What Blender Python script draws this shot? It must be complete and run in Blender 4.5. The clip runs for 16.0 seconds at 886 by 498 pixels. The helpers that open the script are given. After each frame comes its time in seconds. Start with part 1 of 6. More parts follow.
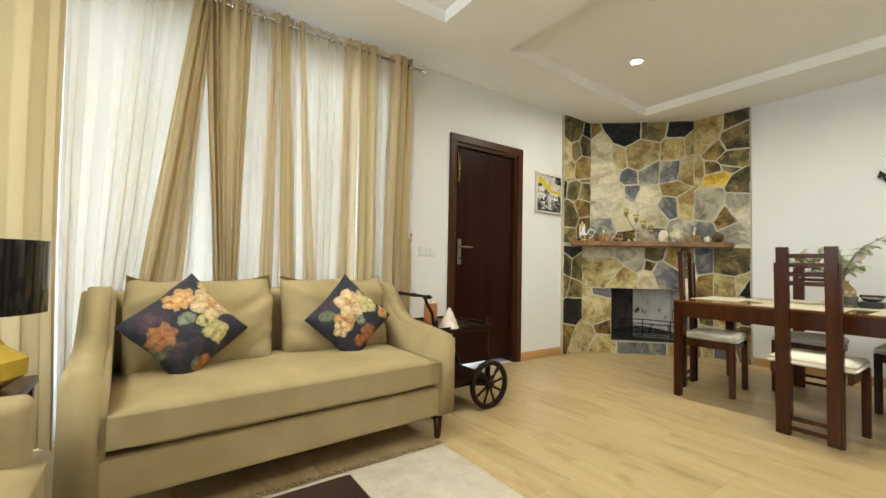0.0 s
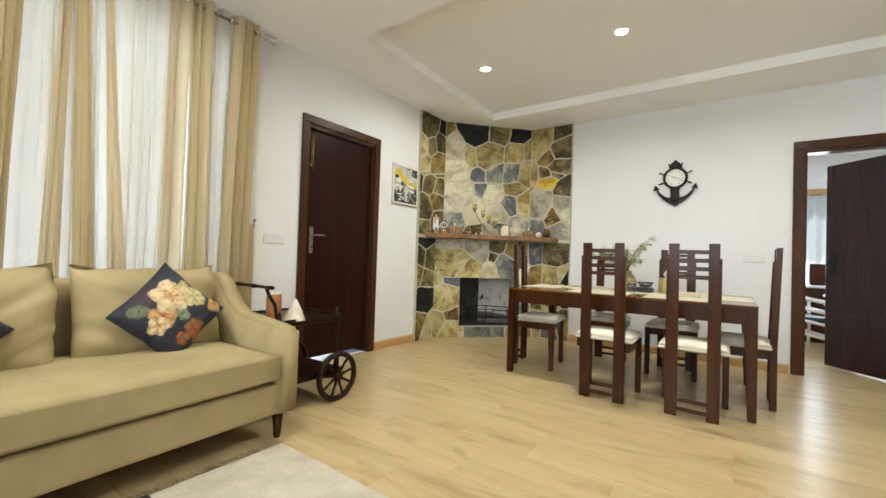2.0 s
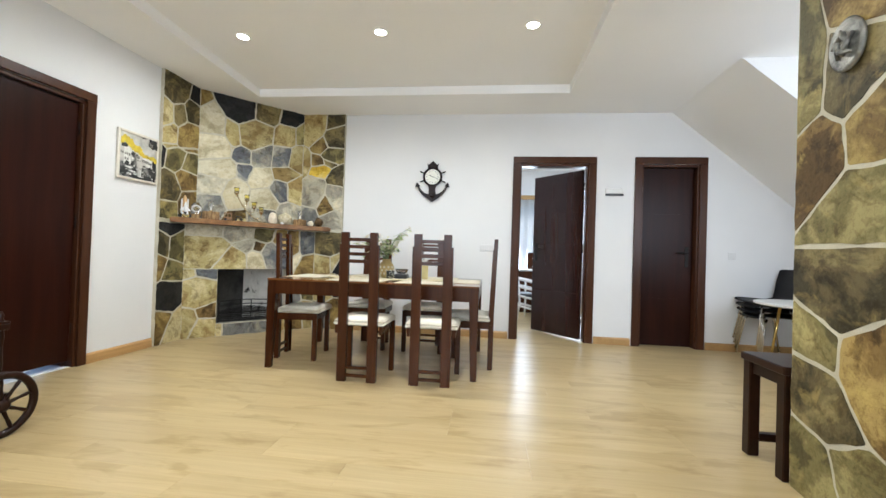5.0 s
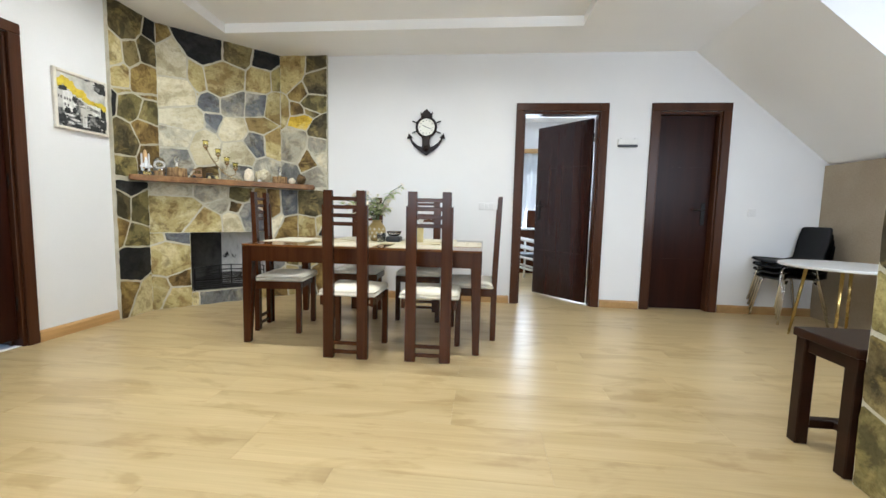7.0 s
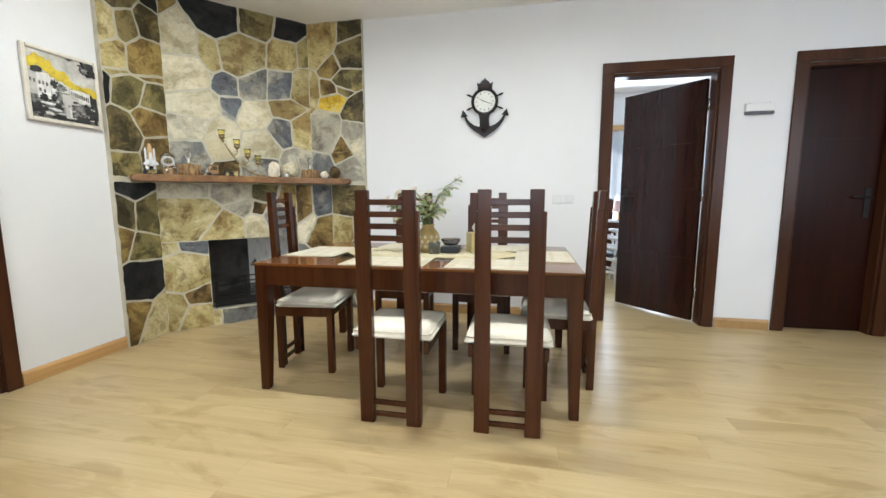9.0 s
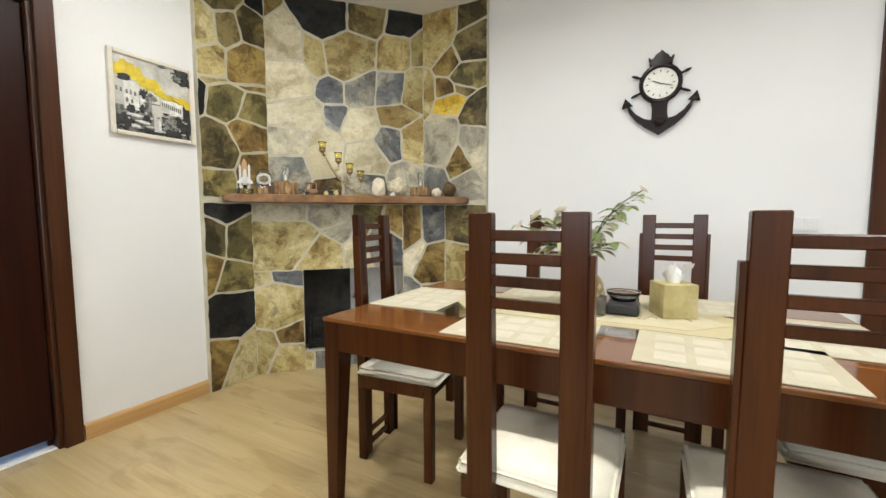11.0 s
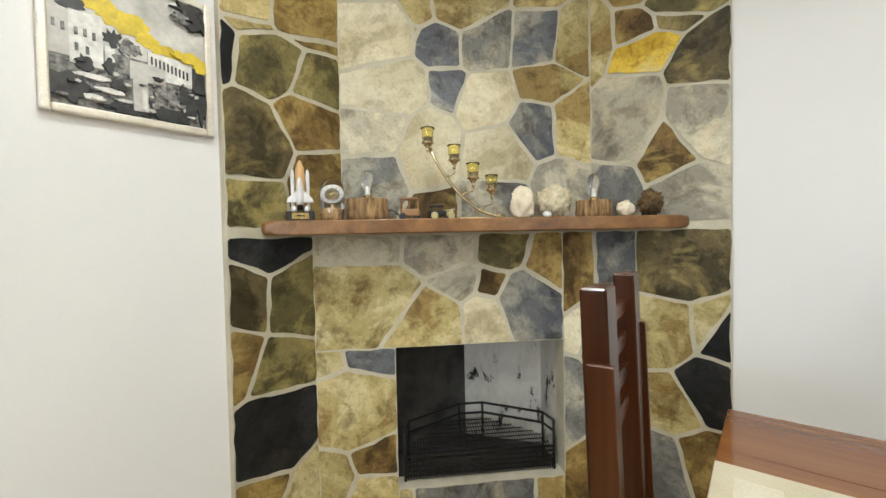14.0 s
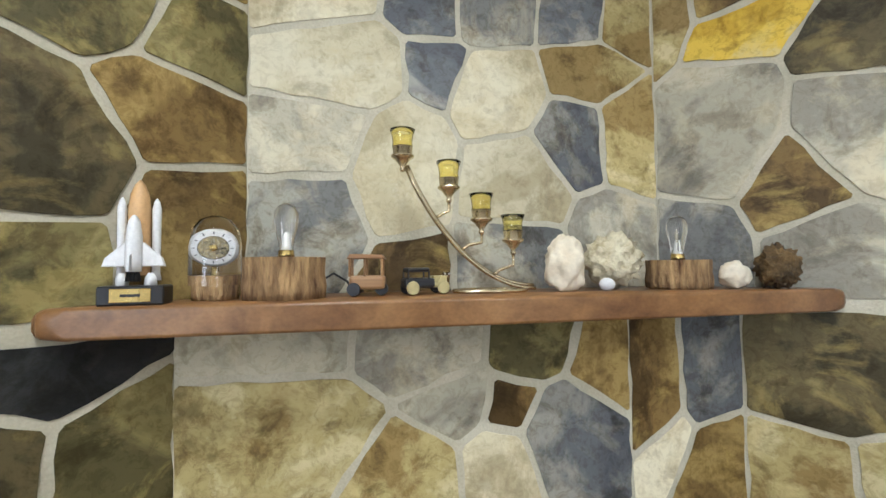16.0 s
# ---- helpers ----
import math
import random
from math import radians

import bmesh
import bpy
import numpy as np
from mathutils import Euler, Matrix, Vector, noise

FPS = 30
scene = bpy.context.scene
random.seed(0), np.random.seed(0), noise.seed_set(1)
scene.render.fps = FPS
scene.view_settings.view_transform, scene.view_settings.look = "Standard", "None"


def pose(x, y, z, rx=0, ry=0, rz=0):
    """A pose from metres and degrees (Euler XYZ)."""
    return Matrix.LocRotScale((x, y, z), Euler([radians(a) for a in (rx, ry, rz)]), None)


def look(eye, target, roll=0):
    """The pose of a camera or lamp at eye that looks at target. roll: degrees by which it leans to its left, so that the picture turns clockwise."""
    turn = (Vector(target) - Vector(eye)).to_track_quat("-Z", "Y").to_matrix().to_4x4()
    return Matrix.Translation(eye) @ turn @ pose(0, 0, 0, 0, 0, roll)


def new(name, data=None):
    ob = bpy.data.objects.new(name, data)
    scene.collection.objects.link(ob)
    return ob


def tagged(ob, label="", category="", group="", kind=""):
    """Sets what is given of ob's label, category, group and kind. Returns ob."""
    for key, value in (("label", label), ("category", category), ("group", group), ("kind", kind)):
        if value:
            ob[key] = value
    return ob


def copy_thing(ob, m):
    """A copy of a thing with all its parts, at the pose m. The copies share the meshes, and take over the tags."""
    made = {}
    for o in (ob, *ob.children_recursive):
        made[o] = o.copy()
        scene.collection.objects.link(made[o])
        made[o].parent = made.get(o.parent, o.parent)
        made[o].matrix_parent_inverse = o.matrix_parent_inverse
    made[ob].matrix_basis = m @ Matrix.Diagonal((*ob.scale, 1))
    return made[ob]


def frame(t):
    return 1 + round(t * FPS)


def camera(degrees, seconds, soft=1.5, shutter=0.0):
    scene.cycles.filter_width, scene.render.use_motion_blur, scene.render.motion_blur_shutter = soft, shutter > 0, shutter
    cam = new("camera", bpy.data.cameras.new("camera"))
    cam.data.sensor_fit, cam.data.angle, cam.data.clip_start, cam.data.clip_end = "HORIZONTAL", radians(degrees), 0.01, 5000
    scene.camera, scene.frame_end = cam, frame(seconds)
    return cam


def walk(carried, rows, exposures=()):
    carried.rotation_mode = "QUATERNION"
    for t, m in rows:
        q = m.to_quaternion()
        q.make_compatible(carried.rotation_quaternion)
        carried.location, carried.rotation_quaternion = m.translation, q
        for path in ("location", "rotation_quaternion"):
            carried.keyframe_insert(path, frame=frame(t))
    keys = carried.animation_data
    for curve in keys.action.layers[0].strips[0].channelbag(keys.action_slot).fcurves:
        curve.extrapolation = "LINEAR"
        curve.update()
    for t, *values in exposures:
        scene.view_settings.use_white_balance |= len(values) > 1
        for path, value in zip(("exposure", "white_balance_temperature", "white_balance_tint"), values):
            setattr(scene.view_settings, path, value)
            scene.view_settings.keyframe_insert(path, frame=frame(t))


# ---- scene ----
cam = camera(95.0, 16.0)
PATH = [
    (0, (0.123, 0.13, 1.002), (1.276, 1.763, 1.071), 1.1),
    (0.5, (0.137, 0.127, 1.002), (1.408, 1.67, 1.071), 1.3),
    (1, (0.154, 0.118, 0.997), (1.551, 1.549, 1.061), 1.6),
    (1.5, (0.167, 0.107, 1.003), (1.682, 1.412, 1.054), 1.9),
    (2, (0.184, 0.087, 0.999), (1.811, 1.249, 1.038), 1.9),
    (2.5, (0.211, 0.058, 0.995), (1.938, 1.066, 1.021), 1.9),
    (3, (0.236, 0.029, 0.989), (2.049, 0.872, 1.01), 1.6),
    (3.5, (0.254, -0.014, 1.001), (2.139, 0.654, 1.017), 1.5),
    (4, (0.269, -0.052, 1.011), (2.207, 0.443, 1.025), 1.6),
    (4.5, (0.278, -0.091, 1.011), (2.247, 0.26, 1.028), 1.8),
    (5, (0.285, -0.144, 0.996), (2.271, 0.095, 1.021), 1.9),
    (5.2, (0.284, -0.15, 1.007), (2.274, 0.05, 1.029), 1.7),
    (7.3, (0.807, -0.035, 1.017), (2.787, 0.17, 0.822), 1.3),
    (7.5, (0.9, -0.021, 1.042), (2.879, 0.199, 0.855), 1.2),
    (8, (1.064, 0.004, 1.089), (3.039, 0.244, 0.883), 0.8),
    (8.5, (1.278, 0.104, 1.086), (3.244, 0.4, 0.867), 0.2),
    (8.7, (1.369, 0.159, 1.094), (3.327, 0.492, 0.86), 0.1),
    (10.8, (2.286, 0.514, 1.132), (4.067, 1.405, 0.95), -0.6),
    (11, (2.353, 0.582, 1.128), (4.111, 1.522, 0.973), -0.1),
    (11.5, (2.54, 0.732, 1.139), (4.225, 1.802, 1.007), -0.3),
    (12, (2.712, 0.899, 1.153), (4.334, 2.062, 1.029), -0.4),
    (12.5, (2.844, 1.092, 1.144), (4.426, 2.311, 1.029), -0.4),
    (13, (3.019, 1.272, 1.134), (4.557, 2.546, 1.027), -0.6),
    (13.5, (3.145, 1.448, 1.171), (4.687, 2.719, 1.092), -0.9),
    (14, (3.268, 1.623, 1.208), (4.819, 2.885, 1.155), -1.2),
    (14.5, (3.441, 1.761, 1.236), (4.995, 3.019, 1.244), -1.3),
    (15, (3.546, 1.926, 1.279), (5.161, 3.104, 1.357), -1.3),
    (15.5, (3.699, 2.028, 1.323), (5.349, 3.154, 1.423), -1.0),
    (16, (3.841, 2.129, 1.349), (5.479, 3.273, 1.435), -0.6),
]
EXPOSURES = [(0.0, -0.32, 6300, 4), (1.0, -0.28, 6080, 5), (2.0, -0.24, 5950, 5), (3.5, -0.14, 5720, 7), (5.0, -0.06, 5500, 7), (8.5, -0.1, 5480, 7), (11.0, -0.12, 5800, 7), (14.0, -0.13, 5780, 6), (15.0, -0.15, 5750, 8), (16.0, -0.09, 5300, 8)]
walk(cam, [(t, look(eye, target, roll)) for t, eye, target, roll in PATH], EXPOSURES)


# ---- light ----
scene.view_settings.exposure = 0.0
world = bpy.data.worlds.new("sky")
scene.world = world
world.use_nodes = True
wn = world.node_tree.nodes
sky = wn.new("ShaderNodeTexSky")
sky.sky_type = "NISHITA"
sky.sun_disc = False
sky.sun_elevation = radians(51)
sky.sun_rotation = radians(71)
world.node_tree.links.new(sky.outputs[0], wn["Background"].inputs[0])
wn["Background"].inputs[1].default_value = 0.15

WARM, DAY = (1.0, 0.93, 0.82), (0.95, 0.97, 1.0)


def lamp(name, kind, m, energy, colour, size=0.1, size_y=None, spread=None):
    data = bpy.data.lights.new(name, kind)
    data.energy, data.color = energy, colour
    if kind == "AREA":
        data.shape, data.size = ("RECTANGLE", size) if size_y else ("DISK", size)
        if size_y:
            data.size_y = size_y
        if spread:
            data.spread = radians(spread)
    ob = new(name, data)
    ob.matrix_world = m
    return ob


sun = lamp("sun", "SUN", look((10, 3.5, 13), (0, 0, 0)), 4.5, (1.0, 0.95, 0.87))
sun.data.angle = radians(0.5)

# rooms: main walls
WN, WE, WW = 3.13, 5.27, -2.3          # north, east, west wall faces
YP = -1.50                              # face of the stone pillar
ZC, ZT = 2.73, 2.82                     # soffit and tray heights
YS = -4.0                               # south wall under the stairs
TRAYS = ((2.40, 4.64, -0.905, 2.475), (-1.7, 1.76, -0.905, 2.475))
# first three are seen; the four over the living tray are unseen, assumed alike
SPOTS = [(3.53, 2.045), (3.53, 0.825), (3.50, -0.41), (1.0, 1.9), (1.0, -0.3), (-0.9, 1.9), (-0.9, -0.3)]

lamp("daylight_window", "AREA", look((0.3, 3.42, 1.40), (0.3, 0, 1.7)), 96, (0.84, 0.92, 1.0), 3.0, 2.1)
lamp("daylight_hall", "AREA", look((2.16, -3.1, 1.65), (5, -3.0, 1.5)), 34, (0.985, 0.985, 1.0), 1.2, 1.3)
lamp("daylight_bedroom", "AREA", look((8.40, -0.9, 1.5), (5, -0.9, 1.2)), 125, (0.92, 0.955, 1.0), 2.2, 2.0)


# added fill lamp, set in a made-up window of the unseen west wall
lamp("fill_west", "AREA", look((WW - 0.12, 0.8, 1.5), (1.0, 0.8, 2.65)), 95, DAY, 2.4, 1.5)


# ---- mesh helpers ----
def part(name, bm, material, parent=None, label="", smooth=False):
    bmesh.ops.recalc_face_normals(bm, faces=bm.faces)
    me = bpy.data.meshes.new(name)
    bm.to_mesh(me)
    bm.free()
    me.materials.append(material)
    if smooth:
        for p in me.polygons:
            p.use_smooth = True
    ob = new(name, me)
    ob.parent = parent
    if label:
        ob["label"] = label
    return ob


def thing(name, m, label, category, group="", kind=""):
    ob = new(name)
    ob.empty_display_size = 0.1
    ob.matrix_world = m
    return tagged(ob, label, category, group, kind)


def box(lo, hi, bevel=0.0, seg=1, bm=None, m=None):
    """A box from corner to corner, its edges rounded by bevel."""
    bm = bm or bmesh.new()
    mid, size = [(a + b) / 2 for a, b in zip(lo, hi)], [abs(b - a) for a, b in zip(lo, hi)]
    made = bmesh.ops.create_cube(bm, size=1.0, matrix=(m or Matrix()) @ Matrix.Translation(mid) @ Matrix.Diagonal((*size, 1)))["verts"]
    if bevel:
        edges = list({e for v in made for e in v.link_edges})
        bmesh.ops.bevel(bm, geom=edges, offset=bevel, segments=seg, profile=0.5, affect="EDGES")
    return bm


def tube(points, radius, bm=None, sides=10, closed=False):
    """A round bar along points; radius: one number, or one for each point."""
    bm = bm or bmesh.new()
    pts = [Vector(p) for p in points]
    n = len(pts)
    radii = radius if isinstance(radius, (list, tuple)) else [radius] * n
    rings, up = [], Vector((0.12, 0.31, 0.94))
    for i, p in enumerate(pts):
        d = (pts[(i + 1) % n] - pts[i - 1]) if closed else (pts[min(i + 1, n - 1)] - pts[max(i - 1, 0)])
        d.normalize()
        a = d.cross(up)
        if a.length < 0.05:
            a = d.cross(Vector((1, 0, 0)))
        a.normalize()
        b = a.cross(d)
        up = b
        rings.append([bm.verts.new(p + radii[i] * (math.cos(t) * a + math.sin(t) * b)) for t in (2 * math.pi * k / sides for k in range(sides))])
    pairs = list(zip(rings, rings[1:])) + ([(rings[-1], rings[0])] if closed else [])
    for r, s in pairs:
        for k in range(sides):
            bm.faces.new((r[k], r[(k + 1) % sides], s[(k + 1) % sides], s[k]))
    if not closed:
        bm.faces.new(rings[0])
        bm.faces.new(rings[-1])
    return bm


def turned(profile, bm=None, sides=24, m=None, caps=True):
    """A turned form: rings of (radius, height) round z."""
    bm = bm or bmesh.new()
    m = m or Matrix()
    rings = [[bm.verts.new(m @ Vector((r * math.cos(2 * math.pi * k / sides), r * math.sin(2 * math.pi * k / sides), z))) for k in range(sides)] for r, z in profile]
    for r, s in zip(rings, rings[1:]):
        for k in range(sides):
            bm.faces.new((r[k], r[(k + 1) % sides], s[(k + 1) % sides], s[k]))
    if caps:
        bm.faces.new(rings[0])
        bm.faces.new(rings[-1])
    return bm


def prism(outline, z0, z1, bevel=0.0, m=None, bm=None, seg=1):
    """An outline in x, y drawn up from z0 to z1."""
    bm = bm or bmesh.new()
    m = m or Matrix()
    lo = [bm.verts.new(m @ Vector((x, y, z0))) for x, y in outline]
    hi = [bm.verts.new(m @ Vector((x, y, z1))) for x, y in outline]
    n = len(lo)
    bm.faces.new(lo[::-1])
    top = bm.faces.new(hi)
    for k in range(n):
        bm.faces.new((lo[k], lo[(k + 1) % n], hi[(k + 1) % n], hi[k]))
    if bevel:
        bmesh.ops.bevel(bm, geom=list(top.edges), offset=bevel, segments=seg, profile=0.5, affect="EDGES")
    return bm


def slab(axis, a, b, u, v, holes=()):
    """A wall or ceiling from a to b along its axis (0 x, 1 y, 2 z), over the ranges u and v of the other two, with holes (u0, u1, v0, v1) through it."""
    bm = bmesh.new()
    us = sorted({*u, *(h[k] for h in holes for k in (0, 1))})
    vs = sorted({*v, *(h[k] for h in holes for k in (2, 3))})

    def at(d, p, q):
        c = [p, q]
        c.insert(axis, d)
        return bm.verts.new(c)

    def kept(i, j):
        if not (0 <= i < len(us) - 1 and 0 <= j < len(vs) - 1):
            return False
        p, q = (us[i] + us[i + 1]) / 2, (vs[j] + vs[j + 1]) / 2
        return not any(h[0] < p < h[1] and h[2] < q < h[3] for h in holes)

    for i in range(len(us) - 1):
        for j in range(len(vs) - 1):
            if not kept(i, j):
                continue
            p0, p1, q0, q1 = us[i], us[i + 1], vs[j], vs[j + 1]
            for d in (a, b):
                bm.faces.new([at(d, *c) for c in ((p0, q0), (p1, q0), (p1, q1), (p0, q1))])
            for di, dj, c0, c1 in ((-1, 0, (p0, q0), (p0, q1)), (1, 0, (p1, q0), (p1, q1)), (0, -1, (p0, q0), (p1, q0)), (0, 1, (p0, q1), (p1, q1))):
                if not kept(i + di, j + dj):
                    bm.faces.new([at(a, *c0), at(a, *c1), at(b, *c1), at(b, *c0)])
    bmesh.ops.remove_doubles(bm, verts=bm.verts, dist=1e-5)
    return bm


# ---- materials ----
def ramp(nt, stops):
    r = nt.nodes.new("ShaderNodeValToRGB")
    el = r.color_ramp.elements
    while len(el) < len(stops):
        el.new(0.5)
    for e, (p, c) in zip(el, stops):
        e.position, e.color = p, (*c, 1)
    return r


def base(name, rough=0.5, metal=0.0, **inputs):
    m = bpy.data.materials.new(name)
    m.use_nodes = True
    b = m.node_tree.nodes["Principled BSDF"]
    b.inputs["Roughness"].default_value, b.inputs["Metallic"].default_value = rough, metal
    for k, v in inputs.items():
        b.inputs[k.replace("_", " ")].default_value = v
    return m, m.node_tree, b


def noise_node(nt, scale, detail=4.0, stretch=None, rough=0.55, distort=0.0, space="Object"):
    tc, mp, n = nt.nodes.new("ShaderNodeTexCoord"), nt.nodes.new("ShaderNodeMapping"), nt.nodes.new("ShaderNodeTexNoise")
    nt.links.new(tc.outputs[space], mp.inputs[0])
    mp.inputs["Scale"].default_value = stretch or (1, 1, 1)
    n.inputs["Scale"].default_value, n.inputs["Detail"].default_value = scale, detail
    n.inputs["Roughness"].default_value, n.inputs["Distortion"].default_value = rough, distort
    nt.links.new(mp.outputs[0], n.inputs["Vector"])
    # each piece takes its own stretch of the grain
    info, mul = nt.nodes.new("ShaderNodeObjectInfo"), nt.nodes.new("ShaderNodeVectorMath")
    mul.operation = "SCALE"
    mul.inputs[0].default_value = (37.0, 23.0, 51.0)
    nt.links.new(info.outputs["Random"], mul.inputs["Scale"])
    nt.links.new(mul.outputs[0], mp.inputs["Location"])
    return n


def mixed(nt, a, b, fac, mode="MIX"):
    x = nt.nodes.new("ShaderNodeMix")
    x.data_type, x.blend_type = "RGBA", mode
    for socket, value in ((x.inputs[6], a), (x.inputs[7], b), (x.inputs[0], fac)):
        if isinstance(value, bpy.types.NodeSocket):
            nt.links.new(value, socket)
        else:
            socket.default_value = (*value, 1) if isinstance(value, tuple) else value
    return x.outputs[2]


def bump(nt, b, height, strength=0.2, distance=0.01):
    n = nt.nodes.new("ShaderNodeBump")
    n.inputs["Strength"].default_value, n.inputs["Distance"].default_value = strength, distance
    nt.links.new(height, n.inputs["Height"])
    nt.links.new(n.outputs[0], b.inputs["Normal"])


def mat(name, dark, light, scale=6.0, fine=80.0, rough=0.5, metal=0.0, relief=0.15, dist=0.003, stretch=None, gloss_var=0.1, grain=0.82, **inputs):
    """Two colours mixed by a broad and a fine noise, with relief from the fine one."""
    m, nt, b = base(name, rough, metal, **inputs)
    big, small = noise_node(nt, scale, 4, stretch), noise_node(nt, fine, 3, stretch)
    r = ramp(nt, ((0.3, dark), (0.7, light)))
    nt.links.new(big.outputs[0], r.inputs[0])
    f = ramp(nt, ((0.25, (grain, grain, grain)), (0.75, (1.0, 1.0, 1.0))))
    nt.links.new(small.outputs[0], f.inputs[0])
    nt.links.new(mixed(nt, r.outputs[0], f.outputs[0], 1.0, "MULTIPLY"), b.inputs["Base Color"])
    g = nt.nodes.new("ShaderNodeMapRange")
    g.inputs["To Min"].default_value, g.inputs["To Max"].default_value = max(0.02, rough - gloss_var), min(1.0, rough + gloss_var)
    nt.links.new(big.outputs[0], g.inputs[0])
    nt.links.new(g.outputs[0], b.inputs["Roughness"])
    if relief:
        bump(nt, b, small.outputs[0], relief, dist)
    return m


def wood(name, dark, light, axis=2, scale=9.0, rough=0.35, relief=0.08, tone=0.25, lines=0.8, **inputs):
    """Grain drawn out along an axis, each piece with a tone of its own."""
    m, nt, b = base(name, rough, 0.0, **inputs)
    stretch = [1.0, 1.0, 1.0]
    stretch[axis] = 0.07
    big = noise_node(nt, scale, 5, stretch, 0.6, 0.4)
    stretch[axis] = 0.02
    fine = noise_node(nt, scale * 14, 3, stretch, 0.5)
    r = ramp(nt, ((0.28, dark), (0.5, tuple((p + q) / 2 for p, q in zip(dark, light))), (0.75, light)))
    nt.links.new(big.outputs[0], r.inputs[0])
    f = ramp(nt, ((0.3, (0.78, 0.76, 0.74)), (0.65, (1.0, 1.0, 1.0))))
    nt.links.new(fine.outputs[0], f.inputs[0])
    c = mixed(nt, r.outputs[0], f.outputs[0], lines, "MULTIPLY")
    info, mr = nt.nodes.new("ShaderNodeObjectInfo"), nt.nodes.new("ShaderNodeMapRange")
    mr.inputs["To Min"].default_value, mr.inputs["To Max"].default_value = 1 - tone, 1 + tone * 0.4
    nt.links.new(info.outputs["Random"], mr.inputs[0])
    hv = nt.nodes.new("ShaderNodeHueSaturation")
    nt.links.new(mr.outputs[0], hv.inputs["Value"])
    nt.links.new(c, hv.inputs["Color"])
    nt.links.new(hv.outputs[0], b.inputs["Base Color"])
    bump(nt, b, fine.outputs[0], relief, 0.002)
    return m


M_WALL = mat("wall_paint", (0.71, 0.702, 0.69), (0.755, 0.747, 0.732), 1.2, 140, 0.62, relief=0.02, dist=0.002, grain=0.975)
M_CEIL = mat("ceiling_paint", (0.88, 0.87, 0.85), (0.91, 0.90, 0.88), 0.8, 120, 0.75, relief=0.02, dist=0.002, grain=0.975)
M_MORTAR = mat("mortar", (0.46, 0.425, 0.315), (0.61, 0.57, 0.445), 9, 160, 0.9, relief=0.5, dist=0.004)
M_FLOOR = wood("laminate_oak", (0.415, 0.302, 0.14), (0.56, 0.442, 0.232), 1, 7.0, 0.30, 0.015, 0.06, 0.4)
nt = M_FLOOR.node_tree
blotch = noise_node(nt, 5.5, 4, (1.0, 0.32, 1.0), 0.6, 0.8)
tone = ramp(nt, ((0.37, (0.74, 0.68, 0.57)), (0.48, (1.0, 1.0, 1.0))))
nt.links.new(blotch.outputs[0], tone.inputs[0])
pin = nt.nodes["Principled BSDF"].inputs["Base Color"]
nt.links.new(mixed(nt, pin.links[0].from_socket, tone.outputs[0], 0.7, "MULTIPLY"), pin)
M_SKIRT = wood("oak_skirting", (0.40, 0.23, 0.08), (0.55, 0.34, 0.13), 0, 8, 0.4)
M_DOOR = wood("dark_door_wood", (0.0135, 0.0034, 0.0018), (0.030, 0.008, 0.0038), 2, 9, 0.32, 0.05, 0.1, Specular_IOR_Level=0.13)
M_GLOSSDOOR = wood("lacquered_door_wood", (0.016, 0.004, 0.0024), (0.034, 0.0095, 0.005), 2, 9, 0.27, 0.04, 0.1, Specular_IOR_Level=0.32)
M_FRAME = wood("dark_frame_wood", (0.0364, 0.01225, 0.0049), (0.0784, 0.0294, 0.01155), 2, 9, 0.3, 0.05, 0.1, Specular_IOR_Level=0.22)
M_DARK = wood("mahogany_dark", (0.031, 0.0088, 0.0026), (0.085, 0.0268, 0.0075), 2, 10, 0.24, 0.04, 0.15, Specular_IOR_Level=0.24)
M_EBONY = wood("ebony_stain", (0.009, 0.0032, 0.0016), (0.026, 0.009, 0.004), 0, 10, 0.3, 0.03, 0.1, Specular_IOR_Level=0.2)
M_TABLE = wood("mahogany_table", (0.112, 0.038, 0.009), (0.23, 0.09, 0.0225), 1, 8, 0.09, 0.015, 0.1)
M_SOFA = mat("sofa_linen", (0.32, 0.246, 0.112), (0.415, 0.326, 0.162), 5, 420, 0.85, relief=0.35, dist=0.002)
M_SEAT = mat("seat_fabric", (0.70, 0.64, 0.50), (0.86, 0.81, 0.67), 9, 400, 0.8, relief=0.3, dist=0.002)
M_CHROME = base("chrome", 0.15, 1.0, Base_Color=(0.75, 0.74, 0.72, 1))[0]
M_BRASS = mat("brass", (0.50, 0.36, 0.12), (0.62, 0.47, 0.18), 12, 200, 0.25, 1.0, relief=0.05)
M_BLACK = mat("black_plastic", (0.012, 0.012, 0.013), (0.02, 0.02, 0.022), 8, 200, 0.4, relief=0.1)
M_IRON = mat("black_iron", (0.012, 0.011, 0.010), (0.028, 0.025, 0.022), 20, 200, 0.55, 0.6, relief=0.3)
M_WHITE = mat("white_plastic", (0.76, 0.75, 0.72), (0.81, 0.80, 0.77), 5, 200, 0.4, relief=0.03)


def glass(name, colour=(1, 1, 1), rough=0.0, ior=1.45):
    m, nt, b = base(name, rough, 0.0, IOR=ior)
    b.inputs["Base Color"].default_value = (*colour, 1)
    b.inputs["Transmission Weight"].default_value = 1.0
    return m


M_GLASS = glass("clear_glass")


